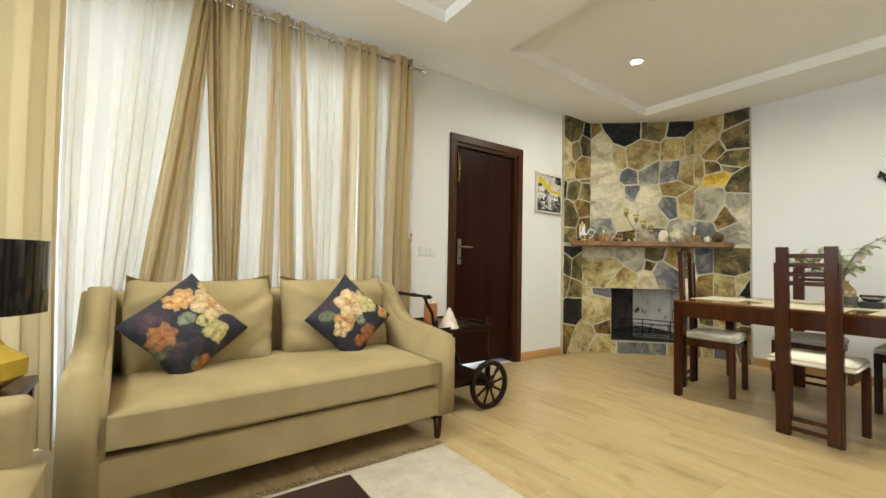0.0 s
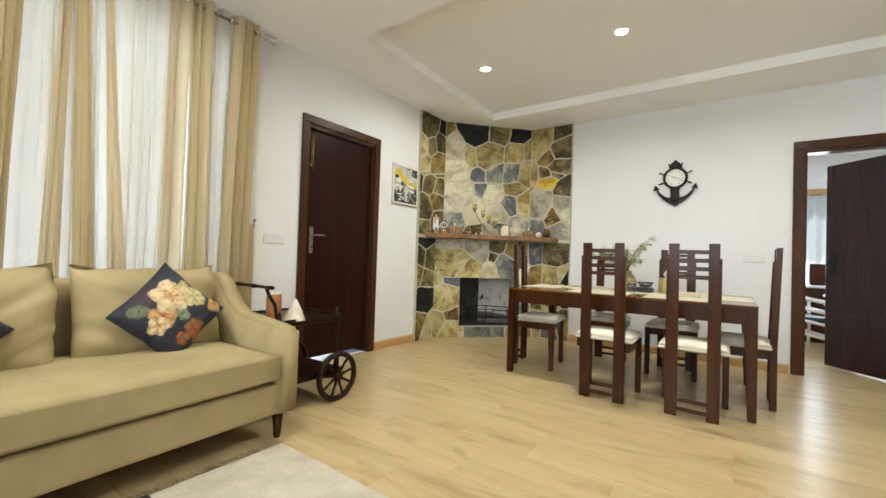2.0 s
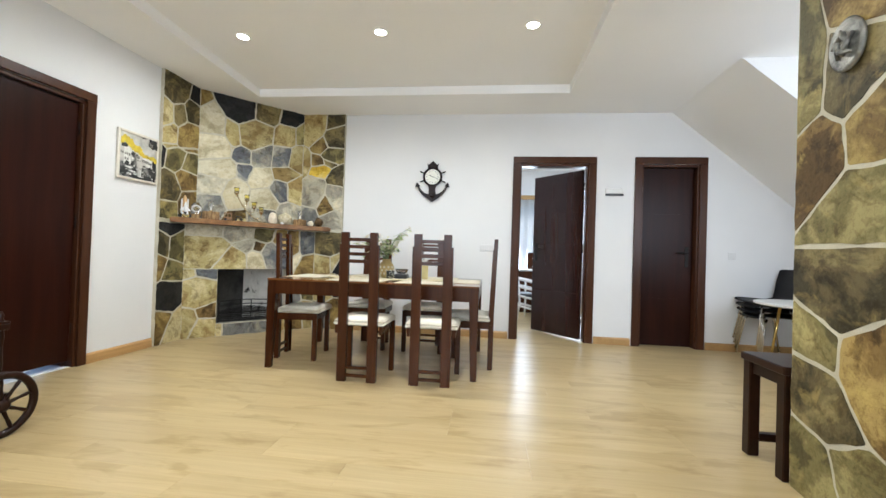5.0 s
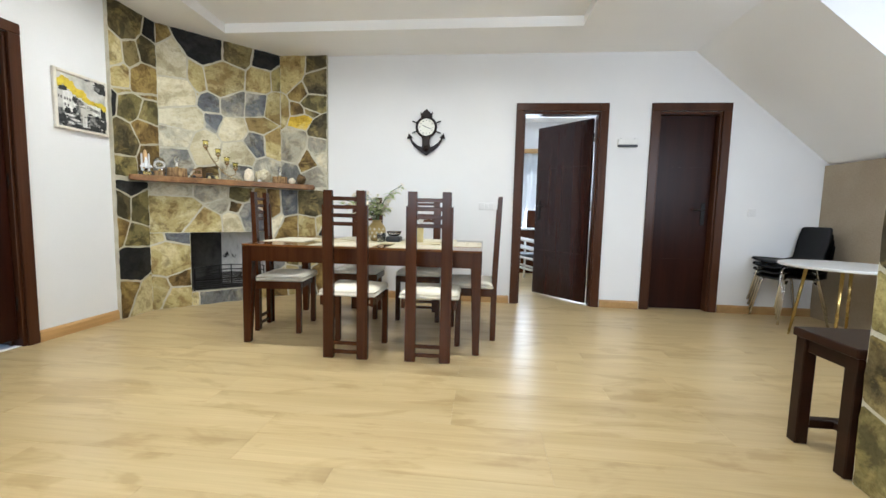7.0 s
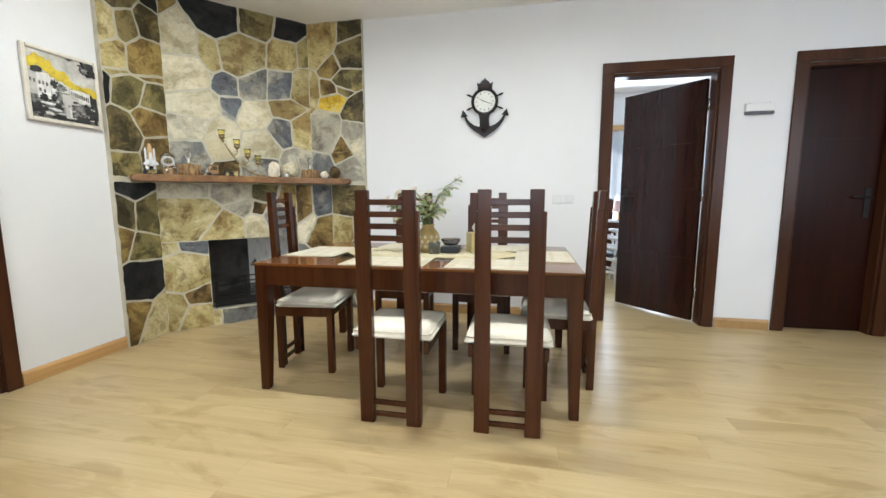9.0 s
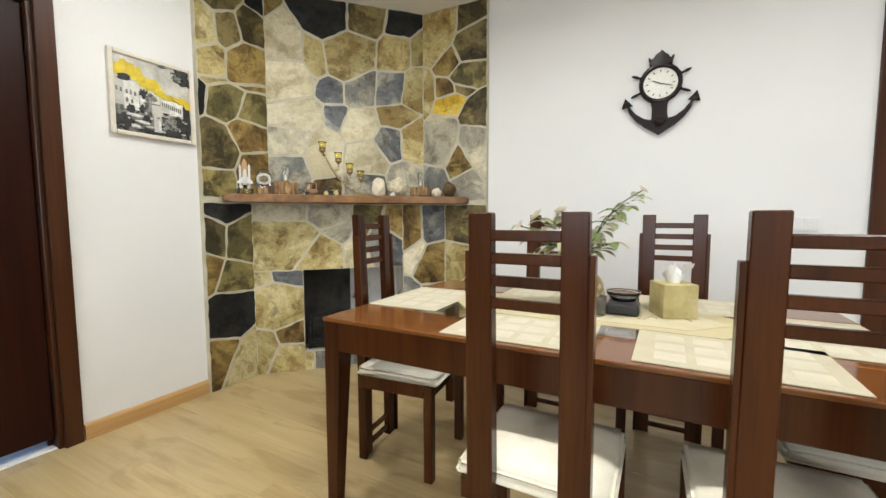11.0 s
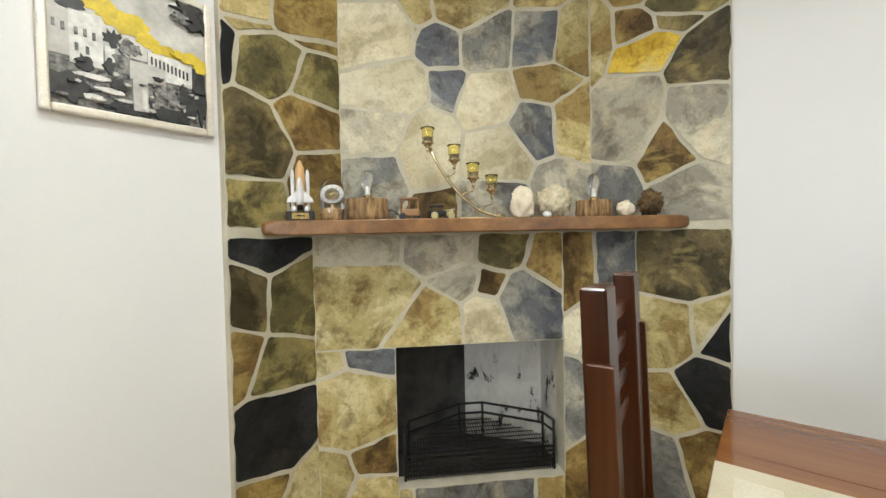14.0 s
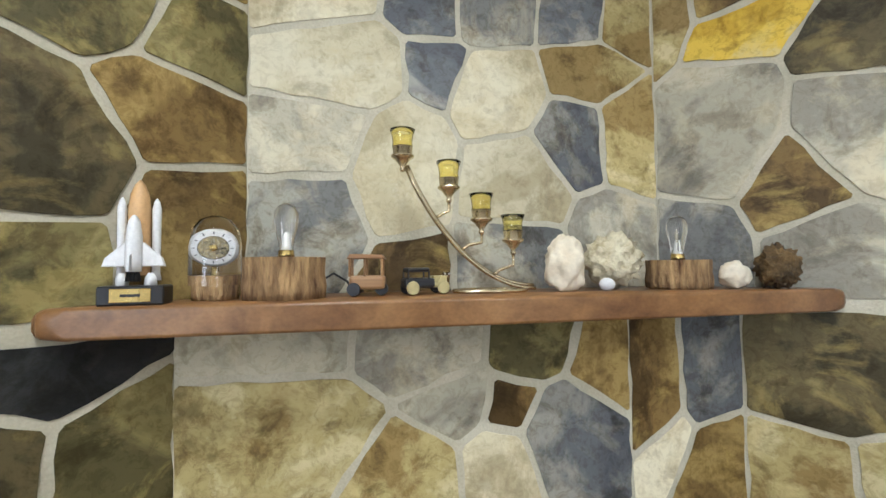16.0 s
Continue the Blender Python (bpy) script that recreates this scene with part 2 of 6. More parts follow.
def stone_mat(name, a, b_, c, spot=(0.50, 0.36, 0.11), share=0.6, mottle=0.8):
    """Slate with crisp blotches of two further tones, rusty or chalky spots and a riven face."""
    m, nt, b = base(name, 0.55, 0.0, Specular_IOR_Level=0.22)
    n1, n2, n3 = noise_node(nt, 3.2, 7, None, 0.6, 0.45), noise_node(nt, 9.0, 7, None, 0.68, 0.5), noise_node(nt, 60.0, 5, None, 0.6)
    r1 = ramp(nt, ((0.36, a), (0.43, a), (0.485, b_), (0.53, b_), (0.59, c), (0.68, c)))
    nt.links.new(n1.outputs[0], r1.inputs[0])
    r2 = ramp(nt, ((0.36, (0.40, 0.36, 0.30)), (0.43, (0.70, 0.66, 0.58)), (0.47, (0.96, 0.95, 0.92)), (0.62, (1.06, 1.05, 1.02))))
    nt.links.new(n2.outputs[0], r2.inputs[0])
    c1 = mixed(nt, r1.outputs[0], r2.outputs[0], mottle, "MULTIPLY")
    n5 = noise_node(nt, 5.5, 8, None, 0.64, 0.6)
    r5 = ramp(nt, ((0.545, (0, 0, 0)), (0.64, (share, share, share))))
    nt.links.new(n5.outputs[0], r5.inputs[0])
    spot_mix = nt.nodes.new("ShaderNodeMix")
    spot_mix.data_type = "RGBA"
    nt.links.new(r5.outputs[0], spot_mix.inputs[0])
    nt.links.new(c1, spot_mix.inputs[6])
    spot_mix.inputs[7].default_value = (*spot, 1)
    c1 = spot_mix.outputs[2]
    n4 = noise_node(nt, 38.0, 6, None, 0.7, 1.2)
    r4 = ramp(nt, ((0.40, (0.66, 0.62, 0.56)), (0.52, (1.0, 1.0, 1.0))))
    nt.links.new(n4.outputs[0], r4.inputs[0])
    c1 = mixed(nt, c1, r4.outputs[0], 0.8 * mottle, "MULTIPLY")
    info, mr, hv = nt.nodes.new("ShaderNodeObjectInfo"), nt.nodes.new("ShaderNodeMapRange"), nt.nodes.new("ShaderNodeHueSaturation")
    mr.inputs["To Min"].default_value, mr.inputs["To Max"].default_value = 0.8, 1.15
    nt.links.new(info.outputs["Random"], mr.inputs[0])
    nt.links.new(mr.outputs[0], hv.inputs["Value"])
    hv.inputs["Saturation"].default_value = 1.06
    nt.links.new(c1, hv.inputs["Color"])
    nt.links.new(hv.outputs[0], b.inputs["Base Color"])
    add = nt.nodes.new("ShaderNodeMath")
    nt.links.new(n2.outputs[0], add.inputs[0])
    nt.links.new(n3.outputs[0], add.inputs[1])
    bump(nt, b, add.outputs[0], 0.3, 0.006)
    return m


STONES = {
    "T": stone_mat("stone_tan", (0.30, 0.22, 0.0922), (0.46, 0.385, 0.184), (0.62, 0.55, 0.322), (0.64, 0.54, 0.277)),
    "L": stone_mat("stone_cream", (0.47, 0.415, 0.275), (0.60, 0.55, 0.39), (0.68, 0.635, 0.481), (0.56, 0.475, 0.281), 0.4, 0.45),
    "B": stone_mat("stone_brown", (0.0805, 0.0517, 0.02), (0.19, 0.129, 0.05), (0.345, 0.253, 0.1), (0.506, 0.391, 0.14), 0.5),
    "K": stone_mat("stone_umber", (0.0567, 0.0473, 0.0247), (0.128, 0.105, 0.0517), (0.25, 0.205, 0.0963), (0.432, 0.338, 0.129), 0.4),
    "O": stone_mat("stone_olive", (0.09, 0.0792, 0.0355), (0.204, 0.174, 0.0762), (0.36, 0.312, 0.143), (0.48, 0.39, 0.151), 0.45),
    "G": stone_mat("stone_grey", (0.114, 0.116, 0.114), (0.194, 0.194, 0.185), (0.399, 0.382, 0.319), (0.524, 0.479, 0.342), 0.4),
    "M": stone_mat("stone_ash", (0.285, 0.268, 0.222), (0.479, 0.45, 0.353), (0.627, 0.587, 0.45), (0.661, 0.581, 0.388), 0.4, 0.55),
    "S": stone_mat("stone_slate_blue", (0.105, 0.112, 0.127), (0.143, 0.152, 0.165), (0.319, 0.314, 0.286), (0.462, 0.429, 0.341), 0.35),
    "D": stone_mat("stone_charcoal", (0.009, 0.0095, 0.010), (0.016, 0.0165, 0.017), (0.030, 0.031, 0.031), (0.05, 0.046, 0.035), 0.4),
    "Y": stone_mat("stone_yellow", (0.50, 0.34, 0.05), (0.66, 0.48, 0.09), (0.62, 0.52, 0.24), (0.66, 0.52, 0.16)),
}


# ---- structure ----
def setting(name, bm, material, label="", category=""):
    return tagged(part(name, bm, material), label, category, kind="structure")


setting("wall_north", slab(1, WN, WN + 0.25, (WW - 0.2, WE), (0, 3.0), [(-1.45, 1.62, 0.12, 2.42), (2.355, 3.175, 0, 2.135)]), M_WALL, "smooth white painted wall with window and entrance door", "wall")
setting("wall_east", slab(0, WE, WE + 0.13, (YS, WN + 0.25), (0, 3.0), [(-1.275, -0.445, 0, 2.125), (-2.505, -1.855, 0, 2.125)]), M_WALL, "smooth white painted wall with two door openings", "wall")
# west wall is out of view; its window is added for the fill lamp
setting("wall_west", slab(0, WW - 0.2, WW, (YP, WN), (0, 3.0), [(-0.4, 2.0, 0.75, 2.25)]), M_WALL, "plain white painted wall with an unseen window", "wall")
setting("wall_south", slab(1, YP - 0.25, YP, (WW - 0.2, 1.72), (0, 3.0), [(0.85, 1.72, 0, 2.125)]), M_WALL, "plain white painted wall with dark doorway", "wall")
setting("wall_hall_west", slab(0, 2.05, 2.27, (YS, YP - 0.26), (0, 3.0), [(-3.75, -2.45, 0.95, 2.35)]), M_WALL, "plain white painted wall with an unseen window", "wall")
setting("wall_hall_south", slab(1, YS - 0.2, YS, (2.05, WE + 0.13), (0, 3.0)), M_WALL, "plain white painted wall under the stairs", "wall")
bm = slab(2, ZC, ZT + 0.005, (WW - 0.2, WE + 0.13), (YS - 0.2, WN + 0.25), TRAYS)
for v in bm.verts:
    if abs(v.co.y - 2.475) < 1e-4 and abs(v.co.x - 4.64) < 1e-4:
        v.co.y += 0.085                    # the far edge runs a little askew
bm2 = slab(2, ZT, ZT + 0.12, (WW - 0.2, WE + 0.13), (YS - 0.2, WN + 0.25))
me_top = bpy.data.meshes.new("ceiling_top")
bm2.to_mesh(me_top)
bm.from_mesh(me_top)
bm2.free()
setting("ceiling", bm, M_CEIL, "white plaster ceiling with shallow stepped trays", "ceiling")
# underside of the stairs
bm = prism([(-2.18, ZC - 0.001), (-4.0, 1.225), (-4.0, ZC - 0.001)], 3.945, WE - 0.001, m=Matrix(((0, 0, 1, 0), (1, 0, 0, 0), (0, 1, 0, 0), (0, 0, 0, 1))))
setting("stair_soffit", bm, M_CEIL, "smooth white sloping underside of the stairs", "stair soffit")


def skirting(m, length):
    bm = prism([(0, 0), (0.015, 0), (0.015, 0.065), (0.011, 0.075), (0.006, 0.082), (0, 0.085)], 0, length, m=m @ Matrix(((0, 0, 1, 0), (1, 0, 0, 0), (0, 1, 0, 0), (0, 0, 0, 1))))
    return setting("baseboard", bm, M_SKIRT, "honey oak skirting board with rounded top", "baseboard")


skirting(pose(1.8, WN, 0, 0, 0, 0) @ Matrix.Diagonal((1, -1, 1, 1)), 0.49)
skirting(pose(3.245, WN, 0) @ Matrix.Diagonal((1, -1, 1, 1)), 0.645)
for y0, y1 in ((-0.36, 1.74), (-1.77, -1.36), (YS, -2.59)):
    skirting(pose(WE, y0, 0, 0, 0, 90), y1 - y0)
skirting(pose(2.27, YS, 0, 0, 0, 90) @ Matrix.Diagonal((1, -1, 1, 1)), 2.2)


# ---- doors ----
def door_frame(name, width, height, depth, face, label):
    """A frame round an opening that begins at x = 0 and faces -y; face: the width of its trim."""
    th = tagged(new(name), label, "door", kind="structure")
    for side in (-1, 1):
        x = -face + 0.012 if side < 0 else width - 0.012
        part("frame_post", box((x, -0.022, 0), (x + face, 0.0, height + 0.001), 0.005, 2), M_FRAME, th)
        jx = 0.0 if side < 0 else width - 0.03
        part("jamb", box((jx, 0.001, 0), (jx + 0.03, depth, height - 0.03), 0.003), M_FRAME, th)
    part("frame_head", box((-face + 0.012, -0.024, height), (width + face - 0.012, 0.001, height + face - 0.004), 0.005, 2), M_FRAME, th)
    part("head_jamb", box((0, 0.002, height - 0.03), (width, depth, height - 0.001), 0.003), M_FRAME, th)
    return th


def lever(parent, m, flip=1, metal=None):
    metal = metal or M_CHROME
    h = part("handle", prism([(-0.02, -0.12), (0.02, -0.12), (0.02, 0.12), (-0.02, 0.12)], 0, 0.008, 0.003, m @ pose(0, 0, 0, 90)), metal, parent, "brushed steel lever handle on a long plate")
    bm = tube([m @ Vector(p) for p in ((0, 0, 0.045), (0, -0.03, 0.045), (0, -0.045, 0.045), (flip * 0.012, -0.05, 0.045), (flip * 0.12, -0.05, 0.045))], 0.009)
    part("lever", bm, metal, h, smooth=True)
    part("lock", turned([(0.009, 0), (0.009, 0.012)], sides=14, m=m @ pose(0, 0, -0.06, 90)), M_IRON, h)


def leaf_bm(w, h, t):
    return box((0, 0, 0), (w, t, h), 0.003, 1)


# entrance door, shut, with daylight under it
d = door_frame("door_entrance", 0.82, 2.135, 0.25, 0.075, "dark brown wooden entrance door, shut, daylight beneath")
d.location = (2.355, WN, 0)
leaf = part("door_leaf", leaf_bm(0.752, 2.045, 0.04), M_DOOR, d)
leaf.location = (0.034, 0.035, 0.052)
for x in (0.03, 0.775):
    part("door_stop", box((x, 0.0765, 0.0), (x + 0.015, 0.10, 2.10), 0.002), M_FRAME, d)
part("door_stop", box((0.045, 0.0765, 2.085), (0.775, 0.10, 2.10), 0.002), M_FRAME, d)
lever(leaf, pose(0.062, 0, 1.06), 1, mat("aged_nickel", (0.24, 0.21, 0.16), (0.36, 0.32, 0.25), 20, 200, 0.38, 0.9, relief=0.05))
part("bolt", box((0.022, -0.016, 1.72), (0.05, 0.0, 2.0), 0.004, 2), M_BRASS, leaf, "tall brass surface bolt")
part("bolt_rod", tube([(0.036, -0.024, 1.68), (0.036, -0.024, 2.05)], 0.005), M_BRASS, leaf, smooth=True)
for z in (0.25, 1.1, 1.85):
    part("hinge", tube([(0.76, -0.006, z - 0.05), (0.76, -0.006, z + 0.05)], 0.007), M_IRON, leaf, smooth=True)

# added pale sill, bounces daylight into a bright strip under the door
part("door_sill", box((0.001, 0.02, 0.0), (0.819, 0.28, 0.006), 0.002), mat("sill_reflector", (0.78, 0.78, 0.76), (0.86, 0.86, 0.84), 6, 90, 0.6), d, "added pale sill that bounces daylight under the door")

# bedroom door, standing open into the next room
EASTM = Matrix(((0, 1, 0, 0), (-1, 0, 0, 0), (0, 0, 1, 0), (0, 0, 0, 1)))
d = door_frame("door_bedroom", 0.83, 2.125, 0.13, 0.085, "dark brown wooden bedroom door, standing open")
d.matrix_world = Matrix.Translation((WE, -0.445, 0)) @ EASTM
leaf = part("door_leaf", leaf_bm(0.765, 2.06, 0.04), M_GLOSSDOOR, d, "glossy dark brown door leaf")
leaf.matrix_local = pose(0.797, 0.13, 0.015, 0, 0, 132)
for z in (0.55, 1.15, 1.55):
    part("panel_line", box((0.02, -0.0015, z), (0.745, 0.0415, z + 0.004)), M_DOOR, leaf)
lever(leaf, pose(0.70, 0.04, 1.05, 0, 0, 180), 1, M_IRON)
lever(leaf, pose(0.70, 0.0, 1.05), -1, M_IRON)
for z in (0.25, 1.1, 1.85):
    part("hinge", tube([(-0.012, 0.008, z - 0.05), (-0.012, 0.008, z + 0.05)], 0.008), M_CHROME, leaf, smooth=True)

# store door, shut
d = door_frame("door_store", 0.65, 2.125, 0.13, 0.085, "dark brown wooden door, shut, set deep in frame")
d.matrix_world = Matrix.Translation((WE, -1.855, 0)) @ EASTM
leaf = part("door_leaf", leaf_bm(0.588, 2.089, 0.04), M_DOOR, d)
leaf.location = (0.031, 0.085, 0.004)
for z in (0.55, 1.15, 1.55):
    part("panel_line", box((0.02, -0.002, z), (0.565, 0.0, z + 0.004)), M_DOOR, leaf)
lever(leaf, pose(0.525, 0, 1.05), -1, M_IRON)

# south doorway beside the pillar
d = door_frame("door_south", 0.87, 2.125, 0.25, 0.09, "dark brown wooden door frame with shut door")
d.matrix_world = Matrix.Translation((1.72, YP, 0)) @ Matrix.Diagonal((-1, -1, 1, 1))
leaf = part("door_leaf", leaf_bm(0.80, 2.07, 0.04), M_DOOR, d)
leaf.location = (0.033, 0.08, 0.015)


# ---- stonework ----
def cells(rect, seeds):
    """Cells of the plane round weighted seeds (u, v, weight, tone), within a rectangle u0, u1, v0, v1."""
    u0, u1, v0, v1 = rect
    out = []
    for i, (u, v, w, *_) in enumerate(seeds):
        poly = [Vector((u0, v0)), Vector((u1, v0)), Vector((u1, v1)), Vector((u0, v1))]
        for j, (p, q, r, *_) in enumerate(seeds):
            if i == j:
                continue
            n, mid = Vector((p - u, q - v)), Vector(((p + u) / 2, (q + v) / 2))
            keep = []
            for a, b in zip(poly, poly[1:] + poly[:1]):
                da, db = (a - mid).dot(n) - (w - r) / 2, (b - mid).dot(n) - (w - r) / 2
                if da <= 0:
                    keep.append(a)
                if da * db < 0:
                    keep.append(a + (b - a) * (da / (da - db)))
            poly = keep
            if not poly:
                break
        out.append(poly)
    return out


def shrunk(poly, d, rect):
    """A convex outline drawn in by d, or by a hair where it meets the edge of the face."""
    c = sum(poly, Vector((0, 0))) / len(poly)
    out = poly
    for a, b in zip(poly, poly[1:] + poly[:1]):
        e = b - a
        if e.length < 1e-5:
            continue
        n = Vector((-e.y, e.x)).normalized()
        if n.dot(c - a) < 0:
            n = -n
        rim = any(abs(a[k] - r) < 1e-4 and abs(b[k] - r) < 1e-4 for k, r in ((0, rect[0]), (0, rect[1]), (1, rect[2]), (1, rect[3])))
        base_pt, keep = a + n * (0.003 if rim else d), []
        for p, q in zip(out, out[1:] + out[:1]):
            dp, dq = (p - base_pt).dot(n), (q - base_pt).dot(n)
            if dp >= 0:
                keep.append(p)
            if dp * dq < 0:
                keep.append(p + (q - p) * (dp / (dp - dq)))
        out = keep
        if len(out) < 3:
            return []
    return out


def stonework(parent, m, rect, seeds, rng, joint=0.0084, thick=0.0023):
    """Crazy-paved stones on the plane of m (u along x, v along z, out along -y)."""
    for poly, seed in zip(cells(rect, seeds), seeds):
        poly = shrunk(poly, joint * rng.uniform(0.7, 1.3), rect) if len(poly) > 2 else []
        if len(poly) < 3:
            continue
        line = []
        for a, b in zip(poly, poly[1:] + poly[:1]):
            e = b - a
            n = max(1, min(6, int(e.length / 0.045)))
            out_n = Vector((e.y, -e.x)).normalized() if e.length > 1e-6 else Vector((0, 0))
            if e.length < 0.012:
                continue
            line.append(a + e * min(0.12, 0.008 / e.length))
            line += [a + e * (k / n) + out_n * rng.uniform(-0.006, 0.0045) for k in range(1, n)]
            line.append(b - e * min(0.12, 0.008 / e.length))
        if len(line) < 3:
            continue
        c = sum(line, Vector((0, 0))) / len(line)
        t = thick * rng.uniform(0.65, 1.2)
        bm = prism([(p.x - c.x, p.y - c.y) for p in line], 0.0, t, min(0.0015, t * 0.4), pose(0, 0, 0, 90))
        ob = part("stone", bm, STONES[seed[3]], parent)
        ob.matrix_world = m @ pose(c.x, -0.0005, c.y)


def scatter(rect, n, rng, tones="TTTLBOOGGD"):
    """Seeds spread evenly over a rectangle, with tones drawn at random."""
    u0, u1, v0, v1 = rect
    pts = []
    while len(pts) < n:
        best = max(((rng.uniform(u0, u1), rng.uniform(v0, v1)) for _ in range(12)), key=lambda p: min([math.hypot(p[0] - q[0], p[1] - q[1]) for q in pts] or [9]))
        pts.append((*best, 0, rng.choice(tones)))
    return pts


rng = random.Random(4)
# chimney corner: north flank, diagonal breast, east flank
NA, NB = (4.38, 3.095), (5.235, 2.30)      # upper breast
LA, LB = (4.225, 3.095), (5.235, 2.105)      # lower body, below the shelf
ZSH = 1.255


def along(a, b):
    """The plane frame of a vertical face from a to b (out is to the right of a to b)."""
    d = math.atan2(b[1] - a[1], b[0] - a[0])
    return Matrix.Translation((*a, 0)) @ Matrix.Rotation(d, 4, "Z"), math.hypot(b[0] - a[0], b[1] - a[1])


chimney = tagged(new("wall_chimney"), "corner chimney breast clad in irregular multicoloured slate", "stone fireplace", kind="structure")
part("flank", box((3.888, 3.096, 0.0), (4.5, WN, ZC)), M_MORTAR, chimney)
part("flank", box((5.236, 1.75, 0.0), (WE, 2.45, ZC)), M_MORTAR, chimney)
part("breast", prism([NA, NB, (5.25, 3.11)], ZSH - 0.02, ZC), M_MORTAR, chimney)
mL, wL = along(LA, LB)
OPEN = (0.33, 1.07, 0.14, 0.748)
lower = slab(1, 0.0, 0.09, (0, wL), (0, ZSH), [OPEN])
lower.transform(mL)
part("body", lower, M_MORTAR, chimney)


M_SOOT = mat("sooty_brick", (0.02, 0.02, 0.018), (0.10, 0.095, 0.085), 6, 60, 0.9, relief=0.4, dist=0.005)
M_FIREWHITE, nt, b = base("limewashed_brick", 0.9)
n1, n2 = noise_node(nt, 11.0, 8, (1, 1, 0.55), 0.7, 0.4), noise_node(nt, 60.0, 5)
r1 = ramp(nt, ((0.385, (0.02, 0.02, 0.018)), (0.40, (0.30, 0.28, 0.25)), (0.425, (0.56, 0.54, 0.49)), (0.60, (0.66, 0.64, 0.59))))
nt.links.new(n1.outputs[0], r1.inputs[0])
nt.links.new(r1.outputs[0], b.inputs["Base Color"])
bump(nt, b, n2.outputs[0], 0.4, 0.005)
for name, lo, hi, material in (("firebox_floor", (OPEN[0] - 0.1, 0.09, 0.08), (OPEN[1] + 0.1, 0.60, 0.128), M_SOOT), ("firebox_top", (OPEN[0] - 0.1, 0.09, 0.745), (OPEN[1] + 0.1, 0.60, 0.79), M_SOOT),
                               ("firebox_side", (OPEN[0] - 0.07, 0.091, 0.128), (OPEN[0] - 0.002, 0.5, 0.745), M_SOOT), ("firebox_side", (OPEN[1] + 0.002, 0.091, 0.128), (OPEN[1] + 0.07, 0.5, 0.745), M_FIREWHITE)):
    bm = box(lo, hi)
    bm.transform(mL)
    part(name, bm, material, chimney)
mid = (OPEN[0] + OPEN[1]) / 2
for u0, u1, v0, v1, material in ((OPEN[0] - 0.002, mid + 0.0, 0.30, 0.47, M_SOOT), (mid, OPEN[1] + 0.002, 0.47, 0.30, M_FIREWHITE)):
    bm = prism([(u0, v0), (u1, v1), (u1, v1 + 0.05), (u0, v0 + 0.05)], 0.128, 0.745)
    bm.transform(mL)
    part("firebox_back", bm, material, chimney)


# ---- mantel ----
def mantel():
    a, b = (4.005, 3.09), (5.24, 1.90)
    out = [(a[0] + 0.01, a[1]), (a[0] - 0.005, a[1] - 0.02), (a[0] + 0.03, a[1] - 0.055), (b[0] - 0.055, b[1] + 0.02), (b[0] - 0.02, b[1] - 0.012), (b[0], b[1] + 0.005), (5.235, 2.30), (4.38, 3.095)]
    bm = prism(out, 1.231, 1.285)
    bmesh.ops.bevel(bm, geom=list(bm.edges), offset=0.018, segments=3, profile=0.5, affect="EDGES")
    return tagged(part("mantel_shelf", bm, wood("mantel_wood", (0.115, 0.048, 0.015), (0.37, 0.195, 0.072), 0, 11, 0.32, 0.12, 0.1), smooth=True), "thick reddish brown wooden mantel shelf with rounded ends", "mantel shelf")


mantel()


# ---- dining table ----
TX0, TX1, TY0, TY1, TZ = 3.488, 4.548, -0.055, 1.715, 0.747
def dining_table():
    th = thing("dining_table", pose((TX0 + TX1) / 2, (TY0 + TY1) / 2, 0), "dark mahogany dining table with inset glass top", "table")
    hx, hy, w = (TX1 - TX0) / 2, (TY1 - TY0) / 2, 0.25
    for s in (-1, 1):
        part("top_rail", box((min(s * hx, s * (hx - w)), -hy, TZ - 0.014), (max(s * hx, s * (hx - w)), hy, TZ), 0.003, 2), M_TABLE, th)
        part("top_end", box((-hx + w, min(s * hy, s * (hy - w)), TZ - 0.014), (hx - w, max(s * hy, s * (hy - w)), TZ), 0.003, 2), M_TABLE, th)
        part("apron", box((s * (hx - 0.0145) - 0.012, -hy + 0.05, TZ - 0.125), (s * (hx - 0.0145) + 0.012, hy - 0.05, TZ - 0.0142), 0.002), M_DARK, th)
        part("apron", box((-hx + 0.05, s * (hy - 0.0145) - 0.012, TZ - 0.125), (hx - 0.05, s * (hy - 0.0145) + 0.012, TZ - 0.0142), 0.002), M_DARK, th)
        for t in (-1, 1):
            bm = bmesh.new()
            x, y = s * (hx - 0.042), t * (hy - 0.042)
            a, b = 0.04, 0.024
            lo = [bm.verts.new((x + s * (a - b) + dx * b, y + t * (a - b) + dy * b, 0)) for dx, dy in ((-1, -1), (1, -1), (1, 1), (-1, 1))]
            hi = [bm.verts.new((x + dx * a, y + dy * a, TZ - 0.0142)) for dx, dy in ((-1, -1), (1, -1), (1, 1), (-1, 1))]
            bm.faces.new(lo), bm.faces.new(hi)
            for k in range(4):
                bm.faces.new((lo[k], lo[(k + 1) % 4], hi[(k + 1) % 4], hi[k]))
            bmesh.ops.bevel(bm, geom=list(bm.edges), offset=0.004, segments=1, affect="EDGES")
            part("leg", bm, M_DARK, th)
    pane = part("glass_top", box((-hx + w - 0.004, -hy + w - 0.004, TZ - 0.012), (hx - w + 0.004, hy - w + 0.004, TZ - 0.002), 0.001), M_GLASS, th, "clear inset glass")
    pane.visible_shadow = False
    part("cross_rail", box((-hx + 0.05, -0.03, TZ - 0.06), (hx - 0.05, 0.03, TZ - 0.03)), M_DARK, th)
    return th


